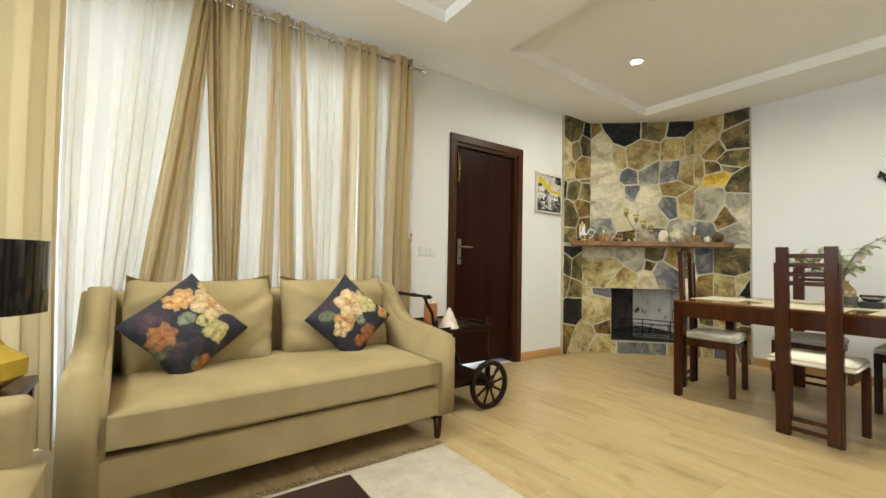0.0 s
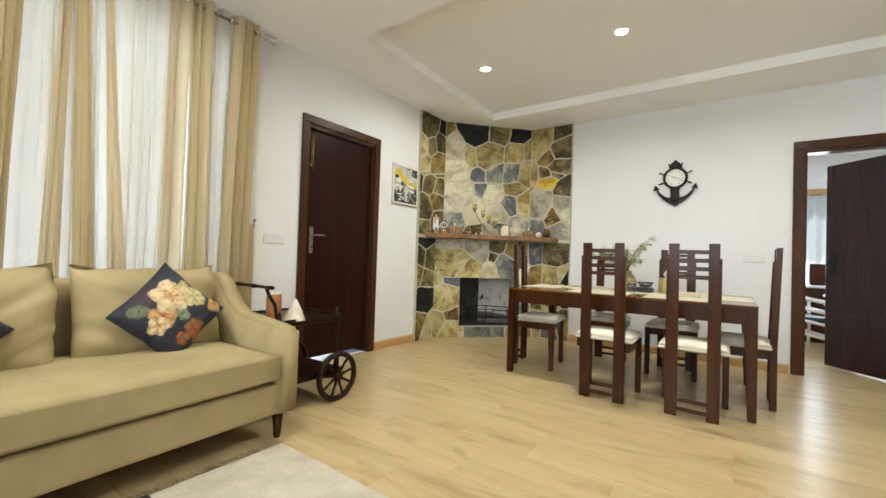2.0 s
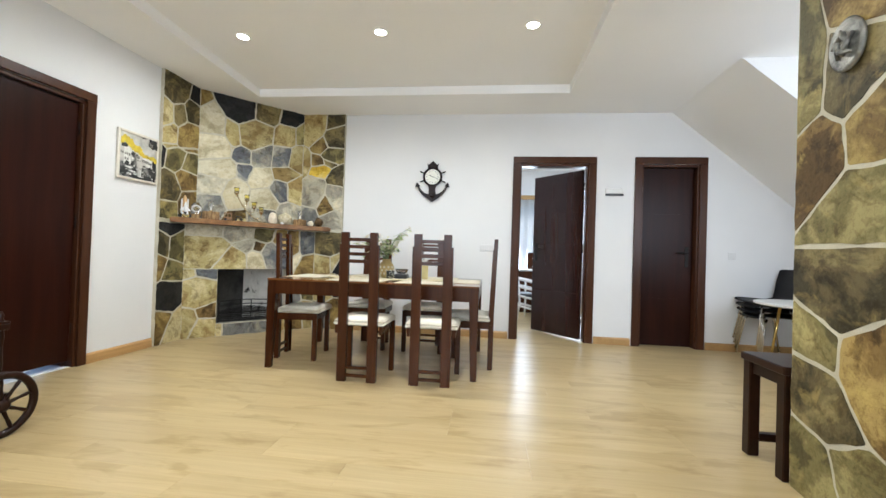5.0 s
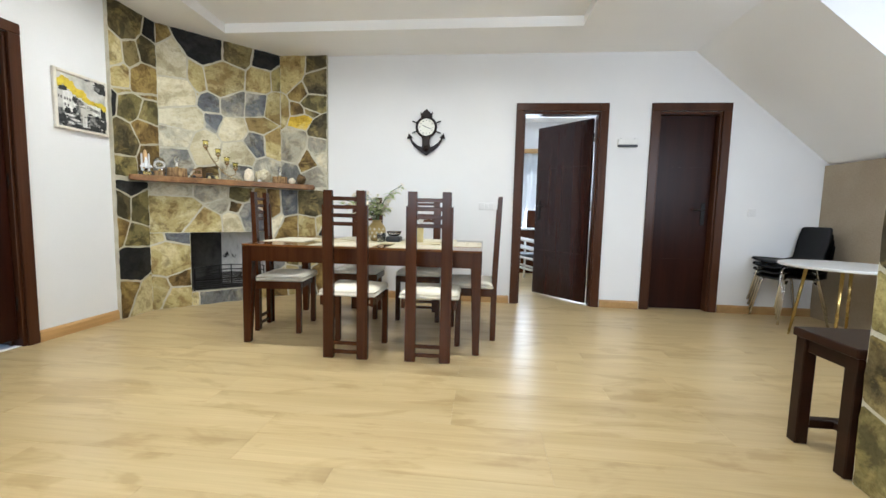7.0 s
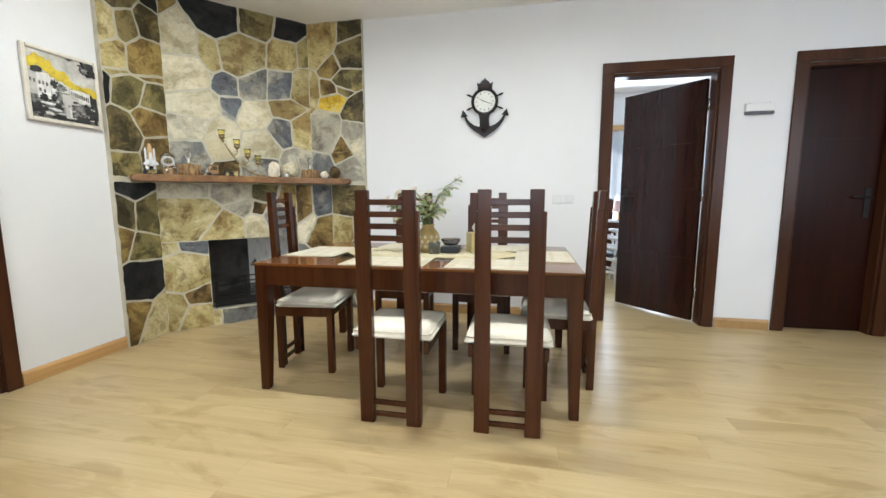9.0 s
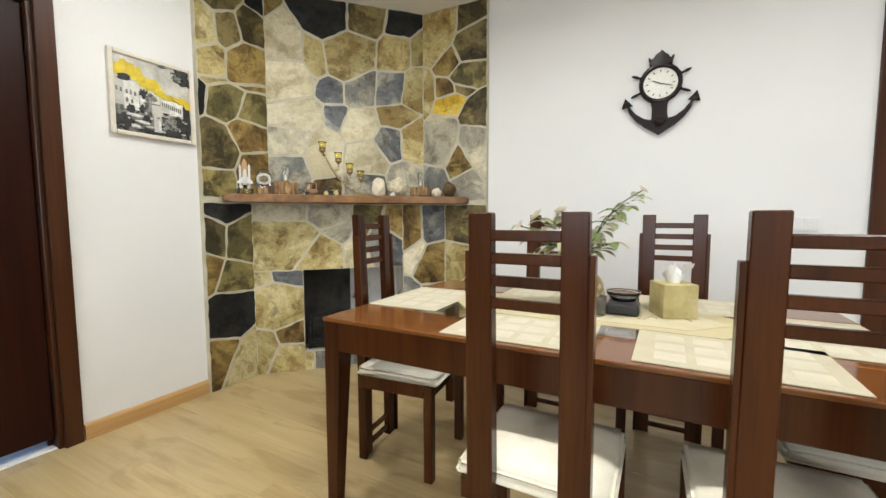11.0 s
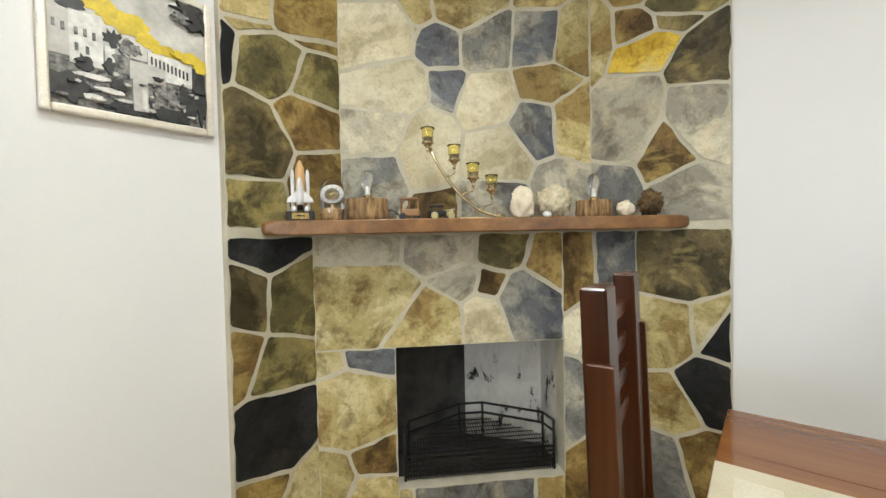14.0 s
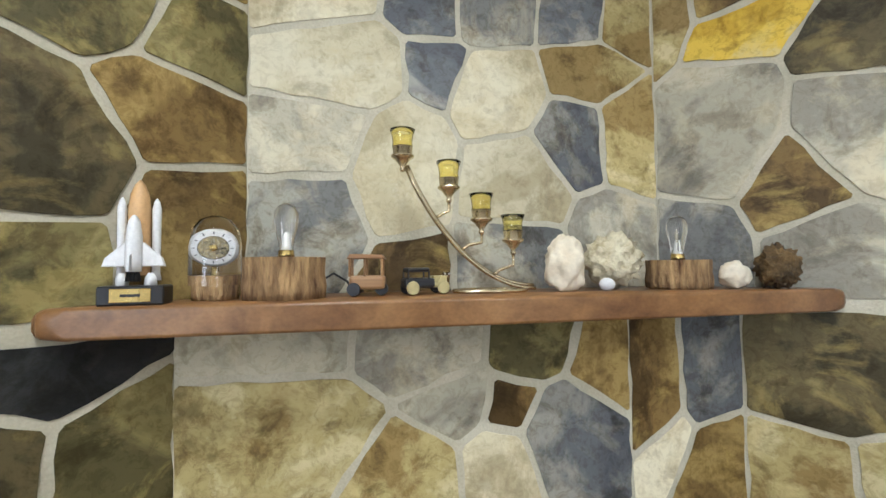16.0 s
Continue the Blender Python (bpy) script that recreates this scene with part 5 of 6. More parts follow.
    for px, pz, rx, rz in ((0.80, 0.44, 0.05, 0.03), (0.88, 0.45, 0.09, 0.045), (0.95, 0.50, 0.06, 0.05)):
        spot("print_tree", px, pz, rx, rz, yellow, 22, 0.4)
    block("print_trunk", 0.895, 0.52, 0.908, 0.72, ink)
    for px, pz, rx, rz in ((0.88, 0.06, 0.11, 0.07), (0.95, 0.12, 0.06, 0.08), (0.82, 0.13, 0.05, 0.05), (0.62, 0.01, 0.04, 0.015), (0.91, 0.18, 0.04, 0.04)):
        spot("print_bough", px, pz, rx, rz, (ink, mid)[px < 0.85], 20, 0.5)
    for k in range(26):
        spot("print_detail", r.uniform(0.05, 0.95), r.uniform(0.68, 0.97), r.uniform(0.01, 0.035), r.uniform(0.006, 0.016), (ink, haze, mid, pale)[k % 4], 12, 0.4)


picture()


def anchor_clock():
    th = thing("anchor_clock", Matrix.Translation((WE, 0.612, 1.885)) @ EASTM @ pose(0, 0, 0), "dark glossy wooden wall clock shaped as ship's wheel and anchor", "clock")
    lac = wood("lacquered_wood", (0.006, 0.0025, 0.002), (0.016, 0.006, 0.0045), 2, 12, 0.16, 0.03, 0.05, Specular_IOR_Level=0.35)
    up = pose(0, 0, 0.062)

    def disc(r0, r1, y0, y1, n=40):
        prof = [(r0, 0), (r1, 0), (r1, (y1 - y0) * 0.6), ((r0 + r1) / 2, y1 - y0), (r0, (y1 - y0) * 0.7), (r0, 0)]
        return turned(prof, sides=n, m=up @ pose(0, -y0, 0, 90), caps=False)

    part("rim", disc(0.094, 0.120, 0.012, 0.045), lac, th, "glossy round rim", smooth=True)
    part("dial", turned([(0.096, 0.0), (0.096, 0.012)], sides=40, m=up @ pose(0, -0.012, 0, 90)), mat("clock_dial", (0.80, 0.79, 0.70), (0.86, 0.85, 0.77), 6, 60, 0.3, relief=0.0), th, "cream dial")
    for k in range(12):
        a = math.pi * k / 6
        part("mark", box((-0.0025, -0.0262, 0.066), (0.0025, -0.0245, 0.08), m=up @ pose(0, 0, 0, 0, math.degrees(a), 0)), M_BLACK, th)
    part("hand_long", box((-0.002, -0.0285, -0.01), (0.002, -0.0275, 0.07), m=up @ pose(0, 0, 0, 0, 108, 0)), M_BLACK, th)
    part("hand_short", box((-0.003, -0.0275, -0.01), (0.003, -0.0265, 0.048), m=up @ pose(0, 0, 0, 0, -65, 0)), M_BLACK, th)
    for k in range(8):
        a = 22.5 + 45 * k
        if abs(a - 180) < 30:
            continue
        part("wheel_handle", tube([up @ pose(0, 0, 0, 0, a, 0) @ Vector((0, -0.022, q)) for q in (0.118, 0.132, 0.142, 0.162, 0.176)], [0.009, 0.006, 0.009, 0.0085, 0.003], sides=8), lac, th, smooth=True)
    part("crown", prism([(-0.062, 0.108), (0.062, 0.108), (0.064, 0.128), (0.05, 0.15), (0.038, 0.152), (0.034, 0.17), (0.014, 0.176), (0.0, 0.2), (-0.014, 0.176), (-0.034, 0.17), (-0.038, 0.152), (-0.05, 0.15), (-0.064, 0.128)], 0.01, 0.036, 0.005, m=up @ pose(0, 0, 0, 90)), lac, th)
    part("shank", prism([(-0.052, -0.04), (0.052, -0.04), (0.036, -0.085), (0.036, -0.12), (0.05, -0.17), (-0.05, -0.17), (-0.036, -0.12), (-0.036, -0.085)], 0.008, 0.038, 0.006, m=pose(0, 0, 0, 90)), lac, th)
    part("boss", turned([(0.03, 0), (0.028, 0.012), (0.012, 0.02), (0.002, 0.022)], sides=18, m=pose(0, -0.036, -0.175, 90)), lac, th, smooth=True)
    # crescent arms meeting in a point below
    outer = [(0.19, -0.045), (0.168, -0.105), (0.13, -0.155), (0.085, -0.195), (0.045, -0.22), (0.0, -0.25)]
    inner = [(0.045, -0.155), (0.09, -0.148), (0.135, -0.115), (0.168, -0.06)]
    part("anchor_arm", prism(outer + [(-x, z) for x, z in outer[-2::-1]] + [(-x, z) for x, z in inner[::-1]] + inner, 0.008, 0.034, 0.006, m=pose(0, 0, 0, 90), seg=2), lac, th)
    for s in (-1, 1):
        part("fluke", prism([(s * 0.150, -0.055), (s * 0.214, -0.068), (s * 0.196, -0.005)], 0.01, 0.035, 0.004, m=pose(0, 0, 0, 90)), lac, th)


anchor_clock()
M_SWITCH = mat("switch_plastic", (0.72, 0.712, 0.695), (0.76, 0.752, 0.735), 5, 200, 0.45, relief=0.02)
M_STRIP = mat("grey_plastic", (0.05, 0.05, 0.055), (0.07, 0.07, 0.075), 8, 200, 0.4, relief=0.03)
th = thing("wall_unit", Matrix.Translation((WE, -1.555, 1.79)) @ EASTM, "small white wall box with a dark grey lower edge", "wall unit")
part("case", box((-0.10, -0.03, -0.018), (0.10, 0.0, 0.045), 0.006, 2), M_WHITE, th)
part("strip", box((-0.10, -0.029, -0.042), (0.10, 0.0, -0.018), 0.004, 2), M_STRIP, th, "dark grey lower edge")
for x in (-0.07, 0.07):
    part("screw", turned([(0.004, 0), (0.004, 0.006)], sides=10, m=pose(x, -0.012, 0.045)), M_STRIP, th)


def switch(m, gangs, label):
    th = thing("wall_switch", m, label, "switch", "white wall switches")
    w = 0.05 * gangs + 0.03
    part("plate", box((-w / 2, -0.009, -0.04), (w / 2, 0.0, 0.04), 0.004, 2), M_SWITCH, th)
    for k in range(gangs):
        x = (k - (gangs - 1) / 2) * 0.05
        part("rocker", box((x - 0.022, -0.013, -0.03), (x + 0.022, -0.009, 0.03), 0.002, 1), M_SWITCH, th)


switch(pose(2.07, WN, 1.10), 3, "wide white three-gang light switch beside the door")
switch(Matrix.Translation((WE, -0.088, 1.086)) @ EASTM, 3, "wide white three-gang switch on the plain wall")
switch(Matrix.Translation((WE, -2.86, 1.08)) @ EASTM, 1, "single white switch near the stairs")
th = thing("wall_plaque", pose(2.03, YP, 1.865), "oval grey relief plaque on the stone pillar", "plaque")
pl = mat("plaque_pewter", (0.07, 0.07, 0.062), (0.34, 0.33, 0.29), 16, 60, 0.35, 0.5, relief=0.6, dist=0.01)
bm = turned([(0.088, 0), (0.092, 0.008), (0.08, 0.018), (0.07, 0.012), (0.04, 0.022), (0.002, 0.026)], sides=30, m=pose(0, 0, 0, -90))
bm.transform(Matrix.Diagonal((0.9, 1, 1.15, 1)))
part("disc", bm, pl, th, smooth=True)
for k in range(5):
    part("relief", tube([(0.05 * math.cos(k * 1.3), 0.022, 0.06 * math.sin(k * 1.3)), (0.02 * math.cos(k * 1.3 + 1), 0.03, 0.03 * math.sin(k * 1.3 + 1)), (0.03 * math.cos(k * 1.3 + 2), 0.024, 0.05 * math.sin(k * 1.3 + 2))], [0.006, 0.012, 0.005]), pl, th, smooth=True)

# stool beside the pillar
th = simple_table("stool", pose(2.49, -1.675, 0), 0.33, 0.37, 0.53, 0.055, 0.04, M_EBONY, "dark polished wooden stool against the stone pillar", "stool")
for s in (-1, 1):
    part("stretcher", box((s * 0.125 - 0.02, -0.12, 0.075), (s * 0.125 + 0.02, 0.12, 0.115), 0.003), M_EBONY, th)
    part("apron", box((-0.1, s * 0.147 - 0.015, 0.43), (0.1, s * 0.147 + 0.015, 0.491), 0.003), M_EBONY, th)
part("stretcher", box((-0.105, -0.02, 0.078), (0.105, 0.02, 0.112), 0.003), M_EBONY, th)

# ---- under the stairs ----
setting("panel_stairs", box((3.95, -3.58, 0), (WE - 0.001, -3.52, 1.575), 0.003), mat("beige_board", (0.36, 0.29, 0.20), (0.43, 0.36, 0.26), 2, 90, 0.7, relief=0.1), "plain beige board closing the space under the stairs", "panel")


def stack_chair(m, label):
    th = thing("stacking_chair", m, label, "chair", "stack of black chairs")
    bm = bmesh.new()
    path = [(0.21, 0.425), (0.19, 0.445), (0.05, 0.44), (-0.12, 0.43), (-0.19, 0.45), (-0.225, 0.52), (-0.25, 0.64), (-0.275, 0.77), (-0.28, 0.785)]
    rows = []
    for i, (y, z) in enumerate(path):
        w = (0.20, 0.21, 0.215, 0.215, 0.205, 0.195, 0.205, 0.19, 0.16)[i]
        rows.append([bm.verts.new((x * w, y + (0.03 * abs(x) ** 3 if i > 4 else 0), z + 0.018 * abs(x) ** 3 * (i < 5))) for x in (-1, -0.8, -0.5, 0, 0.5, 0.8, 1)])
    for a, b in zip(rows, rows[1:]):
        for k in range(6):
            bm.faces.new((a[k], a[k + 1], b[k + 1], b[k]))
    made = bmesh.ops.solidify(bm, geom=list(bm.faces), thickness=0.012)
    part("shell", bm, M_BLACK, th, "black moulded plastic shell", smooth=True)
    for s in (-1, 1):
        part("leg", tube([(s * 0.15, 0.12, 0.425), (s * 0.17, 0.15, 0.38), (s * 0.21, 0.21, 0.0)], 0.0105), M_CHROME, th, "chrome leg", smooth=True)
        part("leg", tube([(s * 0.15, -0.12, 0.42), (s * 0.17, -0.15, 0.38), (s * 0.21, -0.24, 0.0)], 0.0105), M_CHROME, th, "chrome leg", smooth=True)
    return th


for k in range(4):
    stack_chair(pose(5.03, -3.12 + 0.012 * k, 0.055 * k), "black plastic stacking chair with chrome legs, in stack")


def round_table():
    th = thing("round_table", pose(4.28, -3.03, 0), "small round white table with slim splayed brass legs", "table")
    part("tabletop", turned([(0.44, 0.632), (0.45, 0.638), (0.45, 0.65), (0.444, 0.655), (0.002, 0.655)], sides=56), M_WHITE, th)
    for k in range(4):
        a = math.pi / 4 + math.pi / 2 * k
        part("leg", tube([(0.25 * math.cos(a), 0.25 * math.sin(a), 0.633), (0.33 * math.cos(a), 0.33 * math.sin(a), 0.0)], [0.014, 0.010]), M_BRASS, th, smooth=True)


round_table()

# bedroom things
th = thing("bedroom_dresser", pose(7.9, -0.95, 0), "dark wooden bedroom dresser with a mirror frame", "dresser")
part("case", box((-0.2, -0.35, 0), (0.2, 0.35, 0.74), 0.01), M_DARK, th)
part("top", box((-0.22, -0.37, 0.74), (0.22, 0.37, 0.77), 0.005), M_WHITE, th)
part("mirror_post", box((0.1, -0.10, 0.77), (0.14, 0.14, 1.08), 0.02, 2), M_DARK, th)
th = thing("bedroom_lamp", pose(7.75, -1.08, 0.77), "small bedside lamp with a pale pink shade", "lamp")
part("stand", turned([(0.05, 0), (0.02, 0.03), (0.015, 0.14)], sides=14), M_BRASS, th, smooth=True)
part("shade", turned([(0.10, 0.12), (0.06, 0.28)], sides=20, caps=False), mat("pink_shade", (0.6, 0.38, 0.32), (0.7, 0.48, 0.42), 6, 90, 0.8), th, smooth=True)


def hoop_chair(m):
    th = thing("hoop_chair", m, "white painted hoop-backed bedroom chair", "chair")
    for r, z in ((0.26, 0.62), (0.25, 0.50), (0.25, 0.36), (0.22, 0.20)):
        part("hoop", tube([(r * math.cos(a), r * math.sin(a), z + 0.05 * math.sin(a)) for a in (2 * math.pi * k / 28 for k in range(28))], 0.017, sides=8, closed=True), M_WHITE, th, smooth=True)
    for k in range(5):
        a = 2 * math.pi * k / 5
        part("leg", tube([(0.25 * math.cos(a), 0.25 * math.sin(a), 0.62), (0.20 * math.cos(a), 0.20 * math.sin(a), 0.3), (0.26 * math.cos(a), 0.26 * math.sin(a), 0.0)], 0.016), M_WHITE, th, smooth=True)
    part("seat", turned([(0.20, 0.36), (0.23, 0.38), (0.2, 0.42), (0.01, 0.43)], sides=28), M_BLACK, th, "dark seat pad", smooth=True)


hoop_chair(pose(6.95, -0.72, 0))
hoop_chair(pose(7.35, -1.15, 0, 0, 0, 30))


# ---- on the dining table ----
M_MAT = mat("woven_mat", (0.46, 0.41, 0.28), (0.56, 0.51, 0.38), 7, 300, 0.8, relief=0.3)
M_MATPALE = mat("woven_check", (0.53, 0.485, 0.365), (0.62, 0.575, 0.45), 9, 300, 0.8, relief=0.3)


def placemat(x, y, turn):
    th = thing("placemat", pose(x, y, TZ, 0, 0, turn), "cream woven placemat with pale square checks", "placemat", "placemats on the table")
    part("weave", box((-0.235, -0.165, 0.0), (0.235, 0.165, 0.004), 0.0015), M_MAT, th)
    for i in range(4):
        for j in range(3):
            part("check", box((-0.192 + 0.1 * i, -0.13 + 0.095 * j, 0.004), (-0.116 + 0.1 * i, -0.06 + 0.095 * j, 0.0044)), M_MATPALE, th)


for x, y, a in ((4.0, 1.545, 1), (3.678, 0.985, 91), (3.678, 0.40, 89), (4.37, 1.03, 90), (4.37, 0.42, 92), (4.03, 0.12, 0)):
    placemat(x, y, a)
th = thing("table_runner", pose(4.045, 0.83, TZ), "cream embroidered table runner with pointed ends", "table runner")
out = [(0, 0.60), (-0.19, 0.44), (-0.19, -0.44), (0, -0.60), (0.19, -0.44), (0.19, 0.44)]
part("cloth", prism(out, 0.0, 0.003), mat("runner_cloth", (0.46, 0.39, 0.21), (0.54, 0.47, 0.28), 6, 300, 0.75, relief=0.25), th)
part("panel", prism([(0.72 * x, 0.80 * y) for x, y in out], 0.003, 0.0045), mat("runner_panel", (0.50, 0.44, 0.28), (0.60, 0.54, 0.37), 12, 260, 0.7, relief=0.25), th, "paler embroidered middle")
emb = mat("embroidery", (0.36, 0.29, 0.15), (0.46, 0.38, 0.22), 20, 200, 0.7)
r = random.Random(8)
for k in range(14):
    y = -0.36 + 0.055 * k
    part("stitching", tube([(0.05 * math.sin(k * 1.7), y, 0.005), (0.05 * math.sin(k * 1.7) + 0.03, y + 0.02, 0.0055), (0.05 * math.sin(k * 1.7 + 0.9), y + 0.045, 0.005)], 0.0032, sides=5), emb, th, smooth=True)


def vase():
    th = thing("flower_vase", pose(4.06, 0.848, TZ + 0.0045), "round gold and cream patterned vase of pale silk flowers", "vase of flowers")
    prof = [(0.035, 0), (0.05, 0.012), (0.074, 0.06), (0.078, 0.09), (0.066, 0.13), (0.04, 0.16), (0.038, 0.172), (0.046, 0.18), (0.042, 0.181), (0.034, 0.17)]
    part("pot", turned(prof, sides=30, caps=False), mat("vase_gold", (0.30, 0.21, 0.07), (0.42, 0.31, 0.12), 8, 120, 0.35, 0.3, relief=0.1), th, smooth=True)
    for k in range(12):
        for j, z in enumerate((0.045, 0.075, 0.105)):
            a = 2 * math.pi * (k + 0.5 * (j % 2)) / 12
            rr = (0.070, 0.0785, 0.0755)[j]
            m = pose(rr * math.cos(a), rr * math.sin(a), z, 0, 0, math.degrees(a))
            part("inlay", prism([(-0.011, 0), (0, -0.014), (0.011, 0), (0, 0.014)], -0.001, 0.0014, m=m @ pose(0, 0, 0, 90, 0, 90)), M_MATPALE, th)
    stem_m, leaf_m = mat("stem_green", (0.05, 0.10, 0.03), (0.10, 0.17, 0.06), 20, 120, 0.6), cloth("leaf_silk", (0.30, 0.38, 0.16), (0.46, 0.55, 0.24), 0.4, 0.6)
    pale_leaf = cloth("leaf_pale_silk", (0.66, 0.64, 0.44), (0.74, 0.72, 0.48), 0.4, 0.6)
    petal_m = cloth("petal_silk", (0.86, 0.80, 0.70), (0.88, 0.82, 0.70), 0.45, 0.7)
    heart_m = mat("flower_heart", (0.50, 0.40, 0.16), (0.62, 0.50, 0.22), 30, 100, 0.8)
    r = random.Random(21)

    def leaf(p, d, length, width, material):
        d = d.normalized()
        side = d.cross(Vector((0, 0, 1)))
        if side.length < 0.1:
            side = Vector((1, 0, 0))
        side.normalize()
        bm = bmesh.new()
        rows = []
        for k in range(6):
            q = k / 5
            w = width * math.sin(math.pi * (0.08 + 0.9 * q)) ** 0.8
            c = p + d * length * q + Vector((0, 0, -0.5 * length * q * q))
            rows.append([bm.verts.new(c - side * w + Vector((0, 0, 0.2 * w))), bm.verts.new(c), bm.verts.new(c + side * w + Vector((0, 0, 0.2 * w)))])
        for a, b in zip(rows, rows[1:]):
            for k in range(2):
                bm.faces.new((a[k], a[k + 1], b[k + 1], b[k]))
        bmesh.ops.solidify(bm, geom=list(bm.faces), thickness=0.0008)
        part("leaf", bm, material, th, smooth=True)

    def bloom(p, d, size):
        ax = d.to_track_quat("Z", "Y").to_matrix().to_4x4()
        m = Matrix.Translation(p) @ ax
        for ring, (n, tilt, s) in enumerate(((7, 62, 1.0), (6, 40, 0.8), (4, 18, 0.55))):
            for k in range(n):
                bm = bmesh.new()
                rows = []
                for j in range(5):
                    q = j / 4
                    w = size * s * 0.34 * math.sin(math.pi * (0.15 + 0.72 * q))
                    rows.append([bm.verts.new((x * w, 0.02 * size * abs(x) + 0.18 * size * q * q * s, size * s * q)) for x in (-1, 0, 1)])
                for a, b in zip(rows, rows[1:]):
                    for i in range(2):
                        bm.faces.new((a[i], a[i + 1], b[i + 1], b[i]))
                bm.transform(m @ Matrix.Rotation(2 * math.pi * (k + ring * 0.4) / n, 4, "Z") @ Matrix.Rotation(-radians(tilt), 4, "X"))
                part("petal", bm, petal_m, th, smooth=True)
        bm = bmesh.new()
        bmesh.ops.create_icosphere(bm, subdivisions=2, radius=size * 0.2, matrix=m @ Matrix.Translation((0, 0, size * 0.15)))
        part("flower_heart", bm, heart_m, th, smooth=True)

    sprays = [((0.02, 0.20, 0.20), 0.05, 1), ((-0.05, 0.25, 0.16), 0.045, 1), ((0.07, 0.11, 0.22), 0.045, 1), ((-0.10, 0.06, 0.13), 0.045, 1), ((0.05, -0.04, 0.12), 0.045, 1),
              ((0.06, -0.20, 0.30), 0.034, 1), ((0.03, -0.13, 0.24), 0.03, 1), ((-0.02, 0.33, 0.14), 0.0, 0), ((-0.09, 0.20, 0.05), 0.0, 0), ((0.10, 0.02, 0.20), 0.0, 0), ((-0.08, -0.10, 0.10), 0.0, 0), ((0.09, 0.22, 0.10), 0.0, 0)]
    for (dx, dy, dz), size, flower in sprays:
        tip = Vector((dx, dy, 0.18 + dz))
        pts = [Vector((0, 0, 0.10)), Vector((dx * 0.15, dy * 0.15, 0.18 + dz * 0.35)), Vector((dx * 0.55, dy * 0.55, 0.18 + dz * 0.8)), tip]
        part("stem", tube(pts, [0.003, 0.0028, 0.0025, 0.002], sides=6), stem_m, th, smooth=True)
        way = pts[3] - pts[2]
        for k in range(14):
            q = 0.25 + 0.053 * k
            p = pts[1].lerp(tip, q)
            leaf(p, Vector((r.uniform(-1, 1), r.uniform(-1, 1), r.uniform(0.0, 0.6))), r.uniform(0.05, 0.095), r.uniform(0.011, 0.026), leaf_m if r.random() < 0.5 else pale_leaf)
        if flower:
            bloom(tip, (way.normalized() + Vector((0, 0, 0.4))), 0.72 * size)
        else:
            leaf(tip, way, 0.10, 0.012, pale_leaf)


vase()
th = thing("tissue_box", pose(4.12, 0.53, TZ + 0.0045, 0, 0, 24), "gold patterned cube tissue box, white tissue showing", "tissue box")
part("box", box((-0.062, -0.062, 0), (0.062, 0.062, 0.128), 0.004, 2), mat("tissue_gold", (0.40, 0.32, 0.12), (0.56, 0.48, 0.24), 9, 60, 0.5, relief=0.1), th)
bm = bmesh.new()
rows = []
for j in range(6):
    q = j / 5
    rows.append([bm.verts.new((0.045 * math.cos(a) * (0.5 + 0.9 * q * abs(math.cos(a * 1.5))) + 0.02 * q, 0.02 * math.sin(a) * (1 + q) - 0.05 * q * q * (math.cos(a) > 0), 0.124 + 0.055 * q * (1 + 0.4 * math.sin(3 * a)))) for a in (2 * math.pi * k / 18 for k in range(18))])
for a, b in zip(rows, rows[1:]):
    for k in range(18):
        bm.faces.new((a[k], a[(k + 1) % 18], b[(k + 1) % 18], b[k]))
part("tissue", bm, M_WHITE, th, "crumpled white tissue", smooth=True)
th = thing("candle_dish", pose(4.075, 0.70, TZ + 0.0045), "glass bowl in a square black stand", "bowl")
part("stand", box((-0.06, -0.06, 0), (0.06, 0.06, 0.045), 0.012, 2), M_BLACK, th)
part("bowl", turned([(0.02, 0.046), (0.045, 0.052), (0.06, 0.075), (0.064, 0.088), (0.06, 0.088), (0.055, 0.075), (0.04, 0.058), (0.002, 0.054)], sides=28, caps=False), M_GLASS, th, "clear glass bowl", smooth=True)
th = thing("glass_jar", pose(3.99, 0.79, TZ + 0.0045), "small frosted glass tumbler", "glass")
part("tumbler", turned([(0.03, 0), (0.035, 0.004), (0.038, 0.075), (0.035, 0.075), (0.031, 0.008), (0.002, 0.007)], sides=24, caps=False), glass("frosted_glass", (0.95, 0.95, 0.92), 0.25), th, smooth=True)


# ---- on the mantel ----
SZ = 1.2855


def shelf(x, y, turn=0):
    return Matrix.Translation((x, y, SZ)) @ Matrix.Rotation(math.atan2(NB[1] - NA[1], NB[0] - NA[0]) + radians(turn), 4, "Z")


